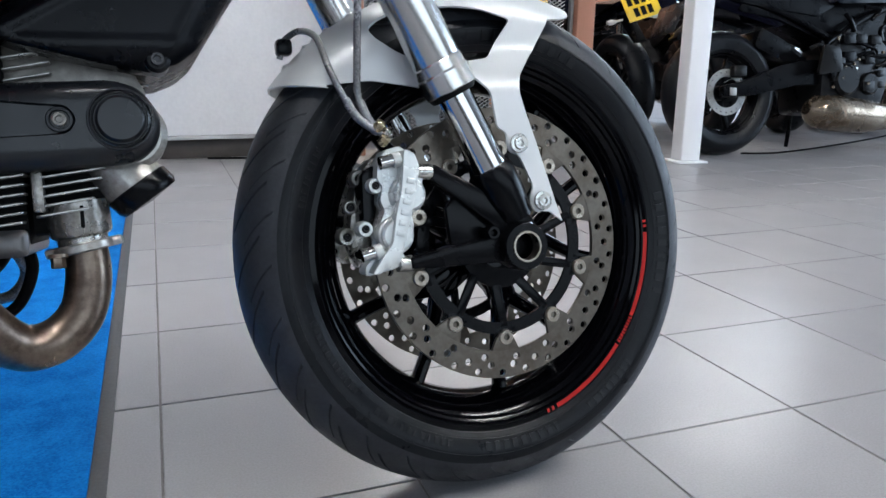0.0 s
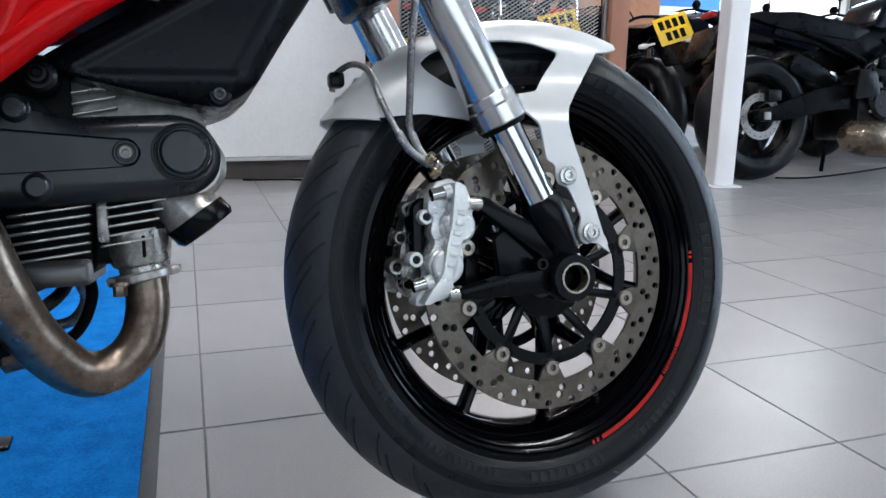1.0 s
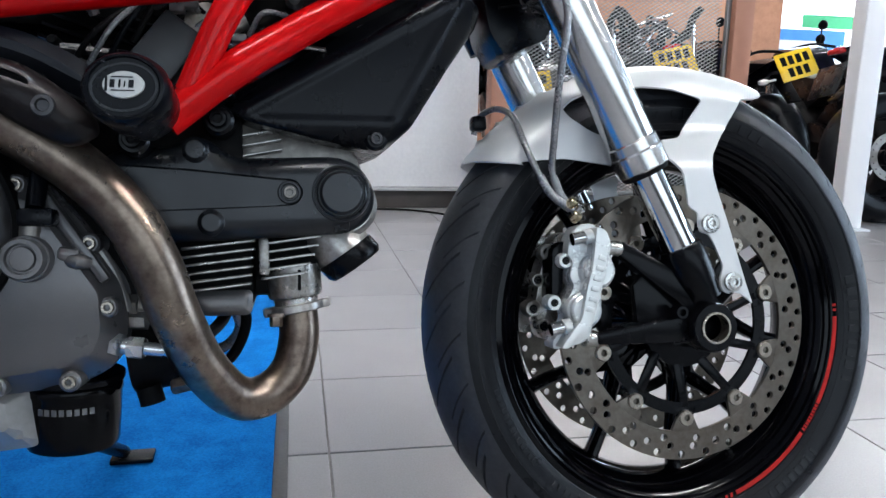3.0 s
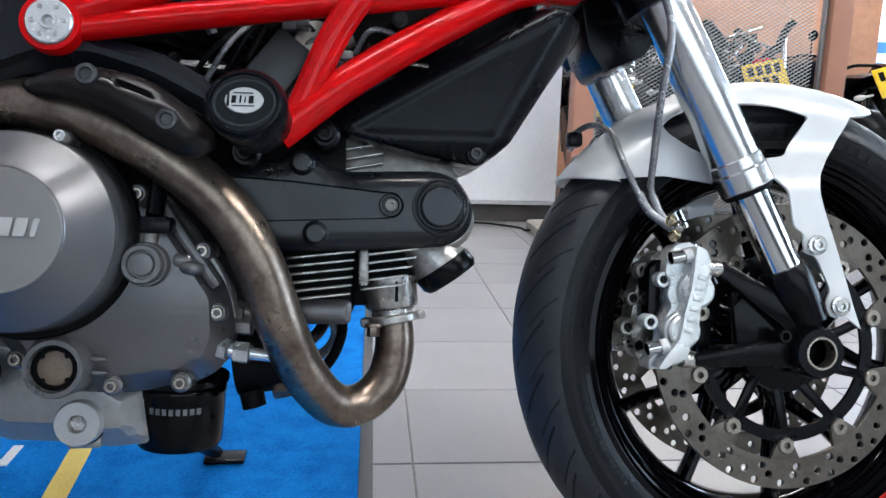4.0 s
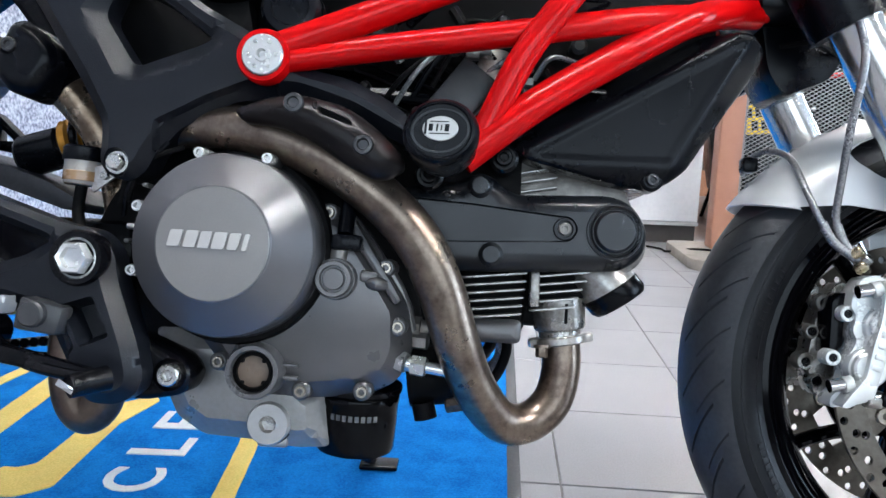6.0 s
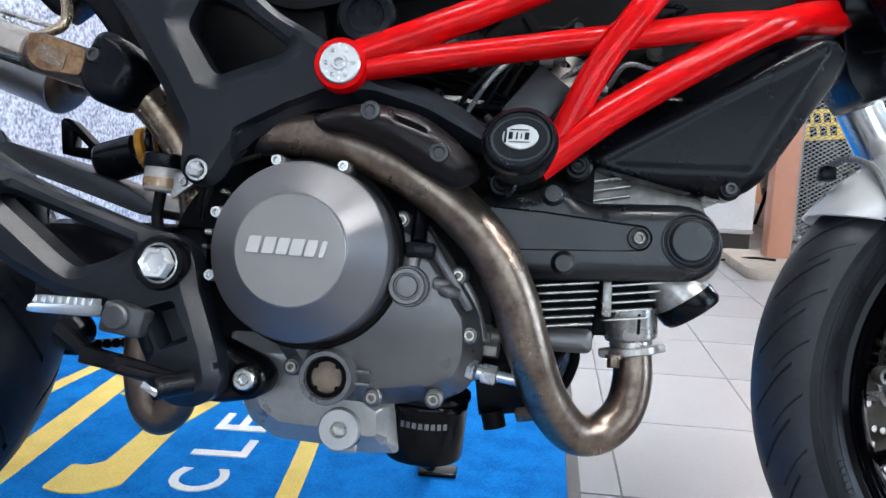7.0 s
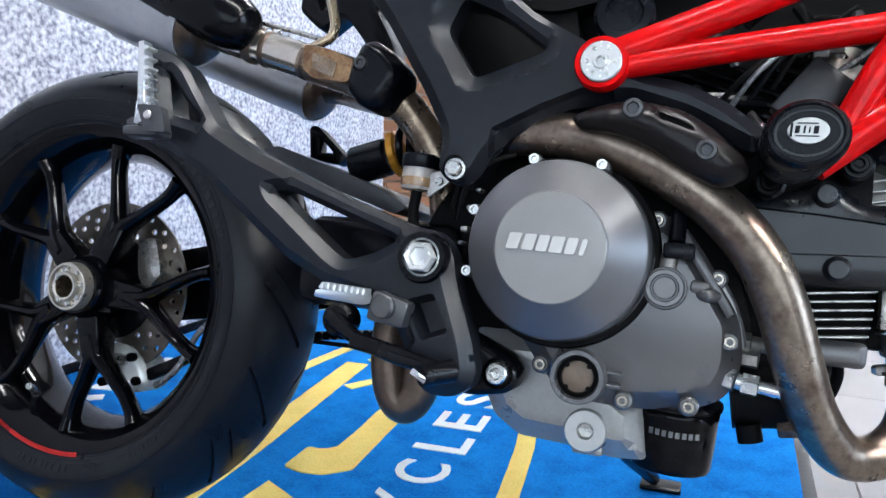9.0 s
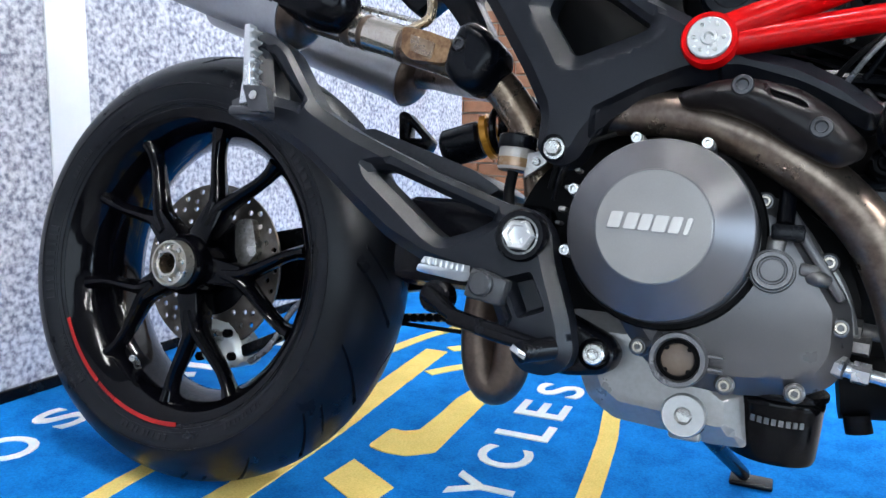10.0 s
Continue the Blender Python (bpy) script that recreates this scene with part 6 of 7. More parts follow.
# rider's footrest and brake pedal
toothed_peg((0.517, -0.254, 0.3525), (0.499, -0.318, 0.3570), 0.018, 0.011, 8, SILVER, hanger)
part("peg_mount", joined(bar((0.512, -0.225, 0.348), (0.548, -0.222, 0.340), 0.030, 0.026, 0.030, 0.022), lathe(disc_body(0.012, 0, 0.010, 0.002), (0.527, -0.235, 0.347), (0, -1, 0), 24)), BRACKET_GREY, hanger)
pedal = part("brake_pedal", joined(tube([(0.463, -0.215, 0.332), (0.500, -0.232, 0.313), (0.545, -0.252, 0.3025), (0.590, -0.262, 0.2970)], [0.0105, 0.0070, 0.0055, 0.0050], 16), bar((0.498, -0.240, 0.3130), (0.592, -0.256, 0.2990), 0.0165, 0.0115, 0.014, 0.012, 0.003), lathe(disc_body(0.0165, -0.01, 0.016, 0.003), (0.470, -0.205, 0.3285), (0, -1, 0), 28)), SATIN_BLACK, bike, "black brake pedal with a ribbed tip")
part("pedal_tip", tube([(0.588, -0.286, 0.2935), (0.608, -0.262, 0.2985)], [0.0098, 0.0104], 18), SATIN_BLACK, pedal, "black ribbed pedal tip")
part("tip_insert", bar((0.580, -0.2885, 0.2975), (0.594, -0.2885, 0.2900), 0.0062, 0.0062, 0.0040, 0.0040, 0.0008), CHROME, pedal, "bright metal insert")

# --- side fairing of the oil cooler ---
def eased(v, w=0.005):
    """Rises from nought at v = 0, with a rounded knee."""
    return 0.5 * (v + math.sqrt(v * v + w * w)) - 0.5 * w if v > -4 * w else 0.0


def shroud_skin(x, z):
    """The moulded side: a flat main face below the crease, a slope up to the frame tube and a fold at the front edge."""
    crease = 0.521 + (x - 0.941) * 0.5650
    up = eased(z - crease, 0.003)
    fold = eased((x - 1.094) - (z - 0.500) * 0.58, 0.0015)
    low = eased(0.508 - z, 0.003)
    belly = 0.002 * math.sin((x - 0.94) * 9) * math.sin((z - 0.48) * 16)
    return up * 1.25 + min(fold, 0.05) * 0.95 + low * 0.6 - belly


shroud = part("cooler_shroud", cast(rounded([(0.924, 0.530), (0.963, 0.556), (1.043, 0.602), (1.136, 0.652), (1.171, 0.651), (1.200, 0.640), (1.196, 0.622), (1.161, 0.573), (1.122, 0.513), (1.104, 0.498), (1.080, 0.4885), (1.030, 0.498), (0.966, 0.513)], 0.006), -0.128, 0.02, soft=0.004, drop=0.003, step=0.004, skin=shroud_skin), PLASTIC, bike, "black moulded plastic side shroud", 28)
part("shroud_bolt", socket_bolt((1.0840, -0.126, 0.4990), 0.0062, 0.005), BRACKET_GREY, shroud)
part("shroud_lug", lathe(disc_body(0.0115, -0.03, 0.0, 0.003), (1.0840, -0.126, 0.4990), (0, -1, 0), 24), PLASTIC, shroud)

# --- steering head, fork yoke, and the lamp bracket ---
yoke = part("fork_yoke", joined(tube([(1.300 - 0.015, -0.108, 0.665), (1.245 - 0.015, -0.108, 0.775)], 0.042, 28), tube([(1.285, 0.108, 0.665), (1.23, 0.108, 0.775)], 0.042, 28), box((1.20, -0.09, 0.690), (1.30, 0.09, 0.73), 0.008)), PLASTIC, bike, "black lower fork yoke")
part("bracket", plate(rounded([(1.222, 0.705), (1.232, 0.640), (1.250, 0.612), (1.300, 0.632), (1.316, 0.660), (1.306, 0.700)], 0.010), -0.030, 0.05, bevel=0.006), PLASTIC, yoke)
part("cable", tube([(1.24, -0.04, 0.665), (1.275, -0.045, 0.668), (1.31, -0.03, 0.66)], 0.003, 8), DULL_BLACK, yoke)

# --- dark works between the frame tubes ---
part("air_box", box((0.66, -0.10, 0.60), (1.16, 0.10, 0.86), 0.03), DULL_BLACK, bike, "black air box")
rear_cyl = part("rear_cylinder", moved(box((-0.05, -0.085, -0.05), (0.05, 0.085, 0.06), 0.01), Matrix.Translation((0.83, 0, 0.59)) @ Matrix.Rotation(radians(20), 4, "Y")), DULL_BLACK, bike, "black finned rear cylinder")
for k in range(9):
    part("fin", moved(box((-0.06, -0.095, -0.0016), (0.06, 0.095, 0.0016)), Matrix.Translation((0.815 + 0.004 * k, 0, 0.545 + 0.011 * k)) @ Matrix.Rotation(radians(20), 4, "Y")), SATIN_BLACK, rear_cyl)
part("relay_box", moved(box((-0.021, -0.012, -0.030), (0.021, 0.012, 0.030), 0.003), Matrix.Translation((0.892, -0.150, 0.572)) @ Matrix.Rotation(radians(38), 4, "Y")), LOOM, bike)
part("throttle_body", joined(lathe([(0.012, 0), (0.020, 0.0), (0.022, 0.004), (0.022, 0.012), (0.0, 0.012)], (0.925, -0.11, 0.605), (0.2, -1, 0.3), 28), tube([(0.90, -0.10, 0.59), (0.96, -0.10, 0.62)], 0.010, 12)), DIRTY_ALU, bike)
for k in range(7):
    z = 0.60 + 0.012 * (k % 4)
    part("wire", tube([(0.80 + 0.02 * k, -0.125, z - 0.05), (0.83 + 0.018 * k, -0.14 + 0.004 * k, z - 0.01), (0.87 + 0.02 * k, -0.12, z + 0.03)], 0.0028, 8, 5), (DULL_BLACK, HOSE, PLASTIC)[k % 3], bike)
for x, z in ((0.900, 0.618), (0.912, 0.622), (0.955, 0.592), (0.868, 0.548), (0.945, 0.635)):
    part("cable_clip", box((x - 0.007, -0.135, z - 0.004), (x + 0.007, -0.122, z + 0.004), 0.002), GREY_MARK, bike)
part("tank_base", plate(rounded([(0.52, 0.70), (0.64, 0.665), (0.80, 0.70), (0.98, 0.77), (1.0, 0.9), (0.5, 0.9)], 0.02), -0.13, 0.13, bevel=0.02), DULL_BLACK, bike)

# --- rear: silencers, link pipes, swing arm, stand ---
MUF_D = Vector((-0.90, 0.0, 0.315)).normalized()
for s, c in ((-1, (0.200, -0.130, 0.6585)), (1, (0.243, 0.105, 0.643))):
    muf = part("silencer", lathe([(0.0, -0.014), (0.022, -0.014), (0.034, -0.010), (0.042, -0.004), (0.0465, 0.002), (0.0465, 0.006), (0.045, 0.008), (0.045, 0.40), (0, 0.40)], c, MUF_D, 56), MUFFLER, bike, "satin steel silencer")
    part("band", lathe([(0.0455, -0.004), (0.0475, -0.004), (0.0475, 0.006), (0.0455, 0.006)], c, MUF_D, 56, closed=True), MUFFLER, muf)
    part("end_cone", lathe([(0.0, -0.0235), (0.018, -0.0235), (0.030, -0.0205), (0.040, -0.0125), (0.0450, -0.0040), (0.0468, 0.0030)], c, MUF_D, 56), END_BROWN, muf, "heat-browned domed end")
part("link_pipe", tube([(0.215, -0.130, 0.6560), (0.260, -0.130, 0.6435), (0.305, -0.130, 0.6310), (0.370, -0.130, 0.6125)], [0.020, 0.0205, 0.0208, 0.0208], 28), PIPE_STEEL, bike, "bright straw-tinted link pipe")
for x, half, r in ((0.284, 0.007, 0.0225), (0.305, 0.004, 0.0217), (0.362, 0.005, 0.0217)):
    part("pipe_band", lathe([(0.0200, -half), (r - 0.001, -half), (r, -half * 0.6), (r, half * 0.6), (r - 0.001, half), (0.0200, half)], (x, -0.130, 0.6310 - (x - 0.305) * 0.285), (-0.962, 0, 0.274), 40, closed=True), END_BROWN, bike, "heat-browned pipe joint")
part("link_pipe", tube([(0.355, -0.130, 0.6165), (0.380, -0.130, 0.6095), (0.425, -0.122, 0.5965), (0.458, -0.105, 0.584), (0.482, -0.092, 0.561), (0.507, -0.085, 0.526), (0.522, -0.080, 0.488), (0.530, -0.075, 0.43), (0.532, -0.07, 0.36)], [0.0212, 0.0215, 0.0215, 0.0215, 0.021, 0.0205, 0.0205, 0.0205, 0.0205], 28), HEADER_LIGHT, bike, "brown and straw heat-tinted exhaust pipe")
box_ob = part("weld_box", plate(rounded([(0.3655, 0.6290), (0.400, 0.6225), (0.4294, 0.6110), (0.4250, 0.5850), (0.3800, 0.5900), (0.3665, 0.6010)], 0.006), -0.1555, -0.130, bevel=0.005, steps=3), WELD_RUST, bike, "rust-brown box welded on the link pipe")
part("box_face", plate(rounded([(0.3780, 0.6190), (0.4100, 0.6080), (0.4065, 0.5895), (0.3800, 0.6005)], 0.003), -0.1580, -0.150, bevel=0.0015), HEADER_LIGHT, box_ob, "straw-tinted raised face")
part("weld_seam", tube([(0.428, -0.1415, 0.616), (0.4305, -0.147, 0.606), (0.4285, -0.147, 0.594), (0.424, -0.142, 0.582)], [0.0026, 0.0034, 0.0028, 0.0026], 10, 5), WELD_RUST, box_ob)
part("tail_bracket", plate(rounded([(0.29, 0.78), (0.283, 0.715), (0.314, 0.688), (0.345, 0.712), (0.372, 0.682), (0.405, 0.640), (0.425, 0.640), (0.418, 0.672), (0.392, 0.715), (0.44, 0.78)], 0.008), -0.035, 0.01, [rounded([(0.305, 0.735), (0.315, 0.710), (0.338, 0.730), (0.330, 0.75)], 0.005, 2)], bevel=0.004), SATIN_BLACK, bike, "black tail bracket")
part("link_pipe", tube([(0.240, 0.105, 0.6440), (0.290, 0.09, 0.6400), (0.345, 0.05, 0.622), (0.42, -0.03, 0.595), (0.455, -0.07, 0.582)], 0.0205, 24), HEADER, bike, "heat-browned link pipe")
part("spring", tube([(0.262 + 0.0035 * k, -0.115 - 0.004 * math.cos(k * 1.571), 0.672 - 0.0014 * k + 0.004 * math.sin(k * 1.571)) for k in range(30)], 0.0012, 6, 2), STEEL, bike)
part("hanger_rod", tube([(0.345, -0.122, 0.632), (0.366, -0.120, 0.641), (0.379, -0.118, 0.650), (0.3815, -0.117, 0.664), (0.377, -0.116, 0.681), (0.366, -0.114, 0.712)], [0.0050, 0.0058, 0.0060, 0.0060, 0.0060, 0.0060], 14, 6), PIPE_WARM, bike, "pale steel exhaust hanger rod")
part("hanger_rod", tube([(0.285, -0.118, 0.6680), (0.330, -0.116, 0.6570), (0.377, -0.115, 0.6440)], 0.0032, 10), STEEL, bike)
valve = part("valve_cover", cast(rounded([(0.4205, 0.5961), (0.4353, 0.6308), (0.4488, 0.6345), (0.4671, 0.6261), (0.4865, 0.6058), (0.4866, 0.5879), (0.4687, 0.561), (0.4535, 0.557), (0.4375, 0.561), (0.4205, 0.5795)], 0.008), -0.160, -0.105, soft=0.011, drop=0.012, power=1.5, step=0.004, pockets=[(ring_points(0.4394, 0.6057, 0.0095, 24), 0.003, 0.002)]), PLASTIC, bike, "black plastic exhaust valve cover", 50)
part("cover_bolt", socket_bolt((0.4405, -0.1590, 0.6057), 0.0074, 0.004), BRACKET_GREY, valve)
part("upper_guard", tube([(0.10, -0.155, 0.742), (0.20, -0.155, 0.692), (0.262, -0.155, 0.660), (0.288, -0.155, 0.648), (0.300, -0.155, 0.643)], [0.040, 0.040, 0.035, 0.026, 0.006], 28), SATIN_BLACK, bike)
part("exhaust_loop", tube([(0.451, -0.02, 0.345), (0.452, -0.03, 0.285), (0.460, -0.03, 0.238), (0.477, -0.03, 0.2205), (0.494, -0.03, 0.240), (0.499, -0.03, 0.29), (0.508, -0.02, 0.35)], 0.0232, 28), END_BROWN, bike, "heat-browned exhaust bend")
part("swing_arm", joined(plate(rounded([(-0.05, 0.35), (0.0, 0.375), (0.20, 0.42), (0.42, 0.44), (0.56, 0.43), (0.57, 0.37), (0.40, 0.34), (0.20, 0.30), (0.0, 0.27), (-0.05, 0.295)], 0.02), 0.075, 0.125, bevel=0.012), box((0.36, -0.12, 0.335), (0.56, 0.12, 0.44), 0.02)), SATIN_BLACK, bike, "black single-sided swing arm")
part("wheel_hugger", plate(rounded([(0.262, 0.525), (0.287, 0.529), (0.366, 0.503), (0.430, 0.482), (0.470, 0.460), (0.455, 0.450), (0.392, 0.470), (0.315, 0.494)], 0.006), -0.06, 0.09, bevel=0.006), BRACKET_GREY, bike, "grey cast arm over the rear wheel")
tank = part("fluid_reservoir", lathe([(0, 0), (0.0175, 0), (0.019, 0.003), (0.019, 0.024), (0.0, 0.024)], (0.513, -0.140, 0.471), (0.05, 0, 1), 32), TANK_CLEAR, bike, "small brake fluid reservoir with brown fluid")
part("fluid", lathe([(0.0170, -0.0004), (0.0185, 0.0026), (0.0193, 0.0034), (0.0193, 0.0125), (0.0188, 0.0130)], (0.513, -0.140, 0.471), (0.05, 0, 1), 32), FLUID, tank, "brown brake fluid")
part("lid", lathe([(0.0205, 0.0), (0.021, 0.001), (0.021, 0.013), (0.019, 0.015), (0, 0.015)], (0.5142, -0.140, 0.494), (0.05, 0, 1), 32), PLASTIC, tank, "black ribbed lid")
part("tank_bracket", plate(rounded([(0.528, 0.462), (0.552, 0.480), (0.545, 0.492), (0.528, 0.488)], 0.003), -0.150, -0.146, bevel=0.001), DIRTY_ALU, tank)
part("bracket_bolt", socket_bolt((0.541, -0.151, 0.480), 0.0045, 0.004), STEEL, tank)
part("tank_hose", tube([(0.512, -0.14, 0.470), (0.510, -0.14, 0.445), (0.515, -0.14, 0.42)], 0.006, 12), DULL_BLACK, tank)
part("rubber_mount", lathe([(0, 0), (0.022, 0), (0.025, 0.004), (0.025, 0.05), (0.022, 0.054), (0, 0.054)], (0.365, 0.0, 0.515), (0.97, 0.0, 0.30), 28), PLASTIC, bike)
part("amber_ring", lathe([(0.024, 0), (0.030, 0.002), (0.030, 0.010), (0.024, 0.012)], (0.420, 0.0, 0.532), (0.97, 0.0, 0.30), 28), AMBER, bike, "amber anodised shock collar")
part("shock_spring", tube([(0.43 + 0.0022 * k, 0.028 * math.cos(k * 0.9), 0.54 + 0.0006 * k + 0.028 * math.sin(k * 0.9)) for k in range(60)], 0.005, 8, 2), SATIN_BLACK, bike)
part("left_footrest", plate(rounded([(0.180, 0.606), (0.186, 0.611), (0.196, 0.609), (0.246, 0.564), (0.240, 0.547), (0.186, 0.555)], 0.004), 0.20, 0.225, [rounded([(0.200, 0.592), (0.228, 0.566), (0.202, 0.566)], 0.003, 2)], bevel=0.002), SATIN_BLACK, bike)
chain = part("drive_chain", box((0.18, 0.098, 0.266), (0.42, 0.102, 0.272)), DULL_BLACK, bike, "black drive chain")
for k in range(20):
    part("chain_link", moved(lathe(disc_body(0.0068, -0.008, 0.008, 0.001), (0.20 + 0.0125 * k, 0.10, 0.2675 + 0.0016 * k), (0, -1, 0), 10), Matrix.Identity(4)), SATIN_BLACK, chain)
stand = part("side_stand", joined(tube([(0.69, 0.105, 0.225), (0.716, 0.14, 0.18), (0.760, 0.345, 0.095)], [0.012, 0.011, 0.010], 16)), SATIN_BLACK, bike, "black side stand folded out onto the mat")
part("stand_foot", moved(box((-0.022, -0.018, -0.004), (0.040, 0.020, 0.004), 0.003), Matrix.Translation((0.762, 0.355, 0.084)) @ Matrix.Rotation(radians(11.5), 4, "X")), SATIN_BLACK, stand)
# --- wiring and small fixings between the clutch and the frame plate ---
for pts, r, m in (
        ([(0.572, -0.165, 0.455), (0.582, -0.172, 0.478), (0.600, -0.174, 0.497), (0.626, -0.170, 0.508)], 0.0026, DULL_BLACK),
        ([(0.566, -0.160, 0.440), (0.574, -0.170, 0.468), (0.592, -0.176, 0.490), (0.612, -0.172, 0.512)], 0.0022, PLASTIC),
        ([(0.560, -0.155, 0.452), (0.570, -0.162, 0.486), (0.588, -0.166, 0.508)], 0.0035, DULL_BLACK)):
    part("clutch_wire", tube(pts, r, 8, 5), m, bike)
for x, z, w in ((0.584, 0.452, 0.0035), (0.580, 0.430, 0.004), (0.592, 0.470, 0.003), (0.577, 0.416, 0.003)):
    part("wire_clip", box((x - w, -0.176, z - w * 0.7), (x + w, -0.160, z + w * 0.7), 0.002), (SILVER, DIRTY_ALU, GREY_MARK)[int(z * 1000) % 3], bike)
rnd = random.Random(11)
for k in range(34):
    x, z = 0.76 + 0.27 * rnd.random(), 0.545 + 0.10 * rnd.random()
    z += (x - 0.80) * 0.25
    m = (DULL_BLACK, PLASTIC, HEAD_ALU, LOOM, HOSE, DULL_BLACK)[k % 6]
    if k % 3:
        part("inner_pipe", tube([(x, -0.118, z), (x + rnd.uniform(-0.03, 0.03), -0.135 + 0.02 * rnd.random(), z + rnd.uniform(-0.015, 0.02)), (x + rnd.uniform(-0.05, 0.05), -0.116, z + rnd.uniform(-0.03, 0.035))], 0.0022 + 0.004 * rnd.random() ** 2, 8, 5), m, bike)
    else:
        w = 0.004 + 0.007 * rnd.random()
        part("inner_lug", moved(lathe([(0, 0.012), (w * 0.6, 0.012), (w, 0.008), (w, -0.012)], (0, 0, 0), (0, -1, 0), 14), Matrix.Translation((x, -0.118, z))), m, bike)

# ---- parked motorcycles behind ----
def parked_bike(at, label, plate_tilt=0.0, body=FAR_BLACK, tail_lift=0.0, plate_lift=0.0, numbered=True, faired=False):
    ob = thing("parked_motorcycle", label, "motorcycle", at, "parked motorcycles")
    for cx, r, w, nm in ((0.0, 0.325, 0.085, "rear_wheel"), (1.42, 0.300, 0.060, "front_wheel")):
        wh = part(nm, lathe([(0.02, -0.04), (0.04, -0.04), (0.04, 0.04), (0.02, 0.04)], (cx, 0, r), (0, -1, 0), 24, closed=True), FAR_SATIN, ob)
        prof = [(r - w * 0.72 * (1 - math.cos(u)), w * math.sin(u)) for u in (i / 8 * math.pi / 2 for i in range(-8, 9))]
        prof = [(0.222, -w * 0.8)] + prof + [(0.222, w * 0.8)]
        part("tyre", lathe(prof, (cx, 0, r), (0, -1, 0), 64), RUBBER, wh)
        part("rim", lathe([(0.228, -w * 0.8), (0.20, -w * 0.5), (0.195, 0), (0.20, w * 0.5), (0.228, w * 0.8), (0.21, w * 0.7), (0.188, 0), (0.21, -w * 0.7)], (cx, 0, r), (0, -1, 0), 48, closed=True), FAR_SATIN, wh)
        for k in range(5):
            part("spoke", moved(bar(polar(0.03, 72 * k), polar(0.2, 72 * k), 0.03, 0.02, 0.03, 0.025), Matrix.Translation((cx, 0, r))), FAR_SATIN, wh)
        part("brake_disc", moved(brake_disc(0.12 if cx < 1 else 0.16, 0.08 if cx < 1 else 0.12, -0.075, 0.005, ((0.105 if cx < 1 else 0.145, 20, 0),), 0, 0, 0), Matrix.Translation((cx, 0, r))), DISC_FAR, wh)
    part("swing_arm", joined(*[plate(rounded([(-0.06, 0.355), (0.06, 0.375), (0.30, 0.46), (0.48, 0.49), (0.60, 0.48), (0.60, 0.36), (0.40, 0.355), (0.10, 0.300), (-0.06, 0.295)], 0.02), s * 0.095, s * 0.135, bevel=0.012) for s in (-1, 1)]), FAR_SATIN, ob)
    part("axle_block", box((-0.025, -0.142, 0.302), (0.015, -0.13, 0.342), 0.003), CASE_ALU, ob)
    eng = part("engine", plate(rounded([(0.52, 0.22), (0.90, 0.20), (0.98, 0.40), (0.95, 0.58), (0.70, 0.66), (0.54, 0.52)], 0.04), -0.16, 0.16, bevel=0.03), FAR_ENGINE, ob)
    part("engine_cover", lathe(disc_body(0.085, 0, 0.04, 0.015), (0.68, -0.15, 0.38), (0, -1, 0), 36), FAR_ENGINE, eng)
    part("engine_cover", lathe(disc_body(0.06, 0, 0.03, 0.01), (0.84, -0.15, 0.36), (0, -1, 0), 36), FAR_ENGINE, eng)
    for k in range(5):
        part("casing_bolt", socket_bolt((0.60 + 0.05 * k, -0.165, 0.50 - 0.06 * (k % 2)), 0.009, 0.008), SILVER, eng)
    rnd = random.Random(7)
    for k in range(14):
        x, z = 0.52 + 0.5 * rnd.random(), 0.34 + 0.36 * rnd.random()
        part("clutter_pipe", tube([(x, -0.165, z), (x + rnd.uniform(-0.06, 0.06), -0.185, z + 0.05), (x + rnd.uniform(-0.12, 0.12), -0.17, z + rnd.uniform(0.03, 0.12))], 0.007 + 0.006 * rnd.random(), 8, 4), FAR_SATIN, eng)
    for k in range(12):
        x, z = 0.54 + 0.42 * rnd.random(), 0.33 + 0.30 * rnd.random()
        w = 0.012 + 0.03 * rnd.random()
        part("housing", box((x - w, -0.182, z - w * 0.7), (x + w, -0.15, z + w * 0.7), 0.006), FAR_ENGINE if k % 4 else FAR_SATIN, eng)
    for k in range(9):
        part("casing_bolt", socket_bolt((0.56 + 0.40 * rnd.random(), -0.184, 0.34 + 0.30 * rnd.random()), 0.007 + 0.004 * rnd.random(), 0.006), FAR_STEEL, eng)
    part("hugger", plate(rounded([(0.16, 0.56), (0.20, 0.66), (0.34, 0.60), (0.50, 0.50), (0.46, 0.46), (0.30, 0.50)], 0.03), -0.09, 0.09, bevel=0.02), FAR_SATIN, ob)
    part("caliper", box((0.02, -0.115, 0.40), (0.10, -0.07, 0.46), 0.01), FAR_ENGINE, ob)
    part("peg_plate", plate(rounded([(0.46, 0.40), (0.50, 0.56), (0.60, 0.54), (0.62, 0.42)], 0.02), -0.215, -0.195, bevel=0.006), FAR_ENGINE, ob)
    part("under_seat", plate(rounded([(0.05, 0.74), (0.30, 0.70), (0.62, 0.58), (0.98, 0.62), (1.08, 0.80), (0.60, 0.78), (0.10, 0.80)], 0.03), -0.10, 0.10, bevel=0.02), FAR_SATIN, ob)
    part("exhaust", tube([(0.98, -0.10, 0.45), (1.02, -0.13, 0.30), (0.90, -0.15, 0.17), (0.66, -0.16, 0.15)], 0.03, 20), FAR_STEEL, ob)
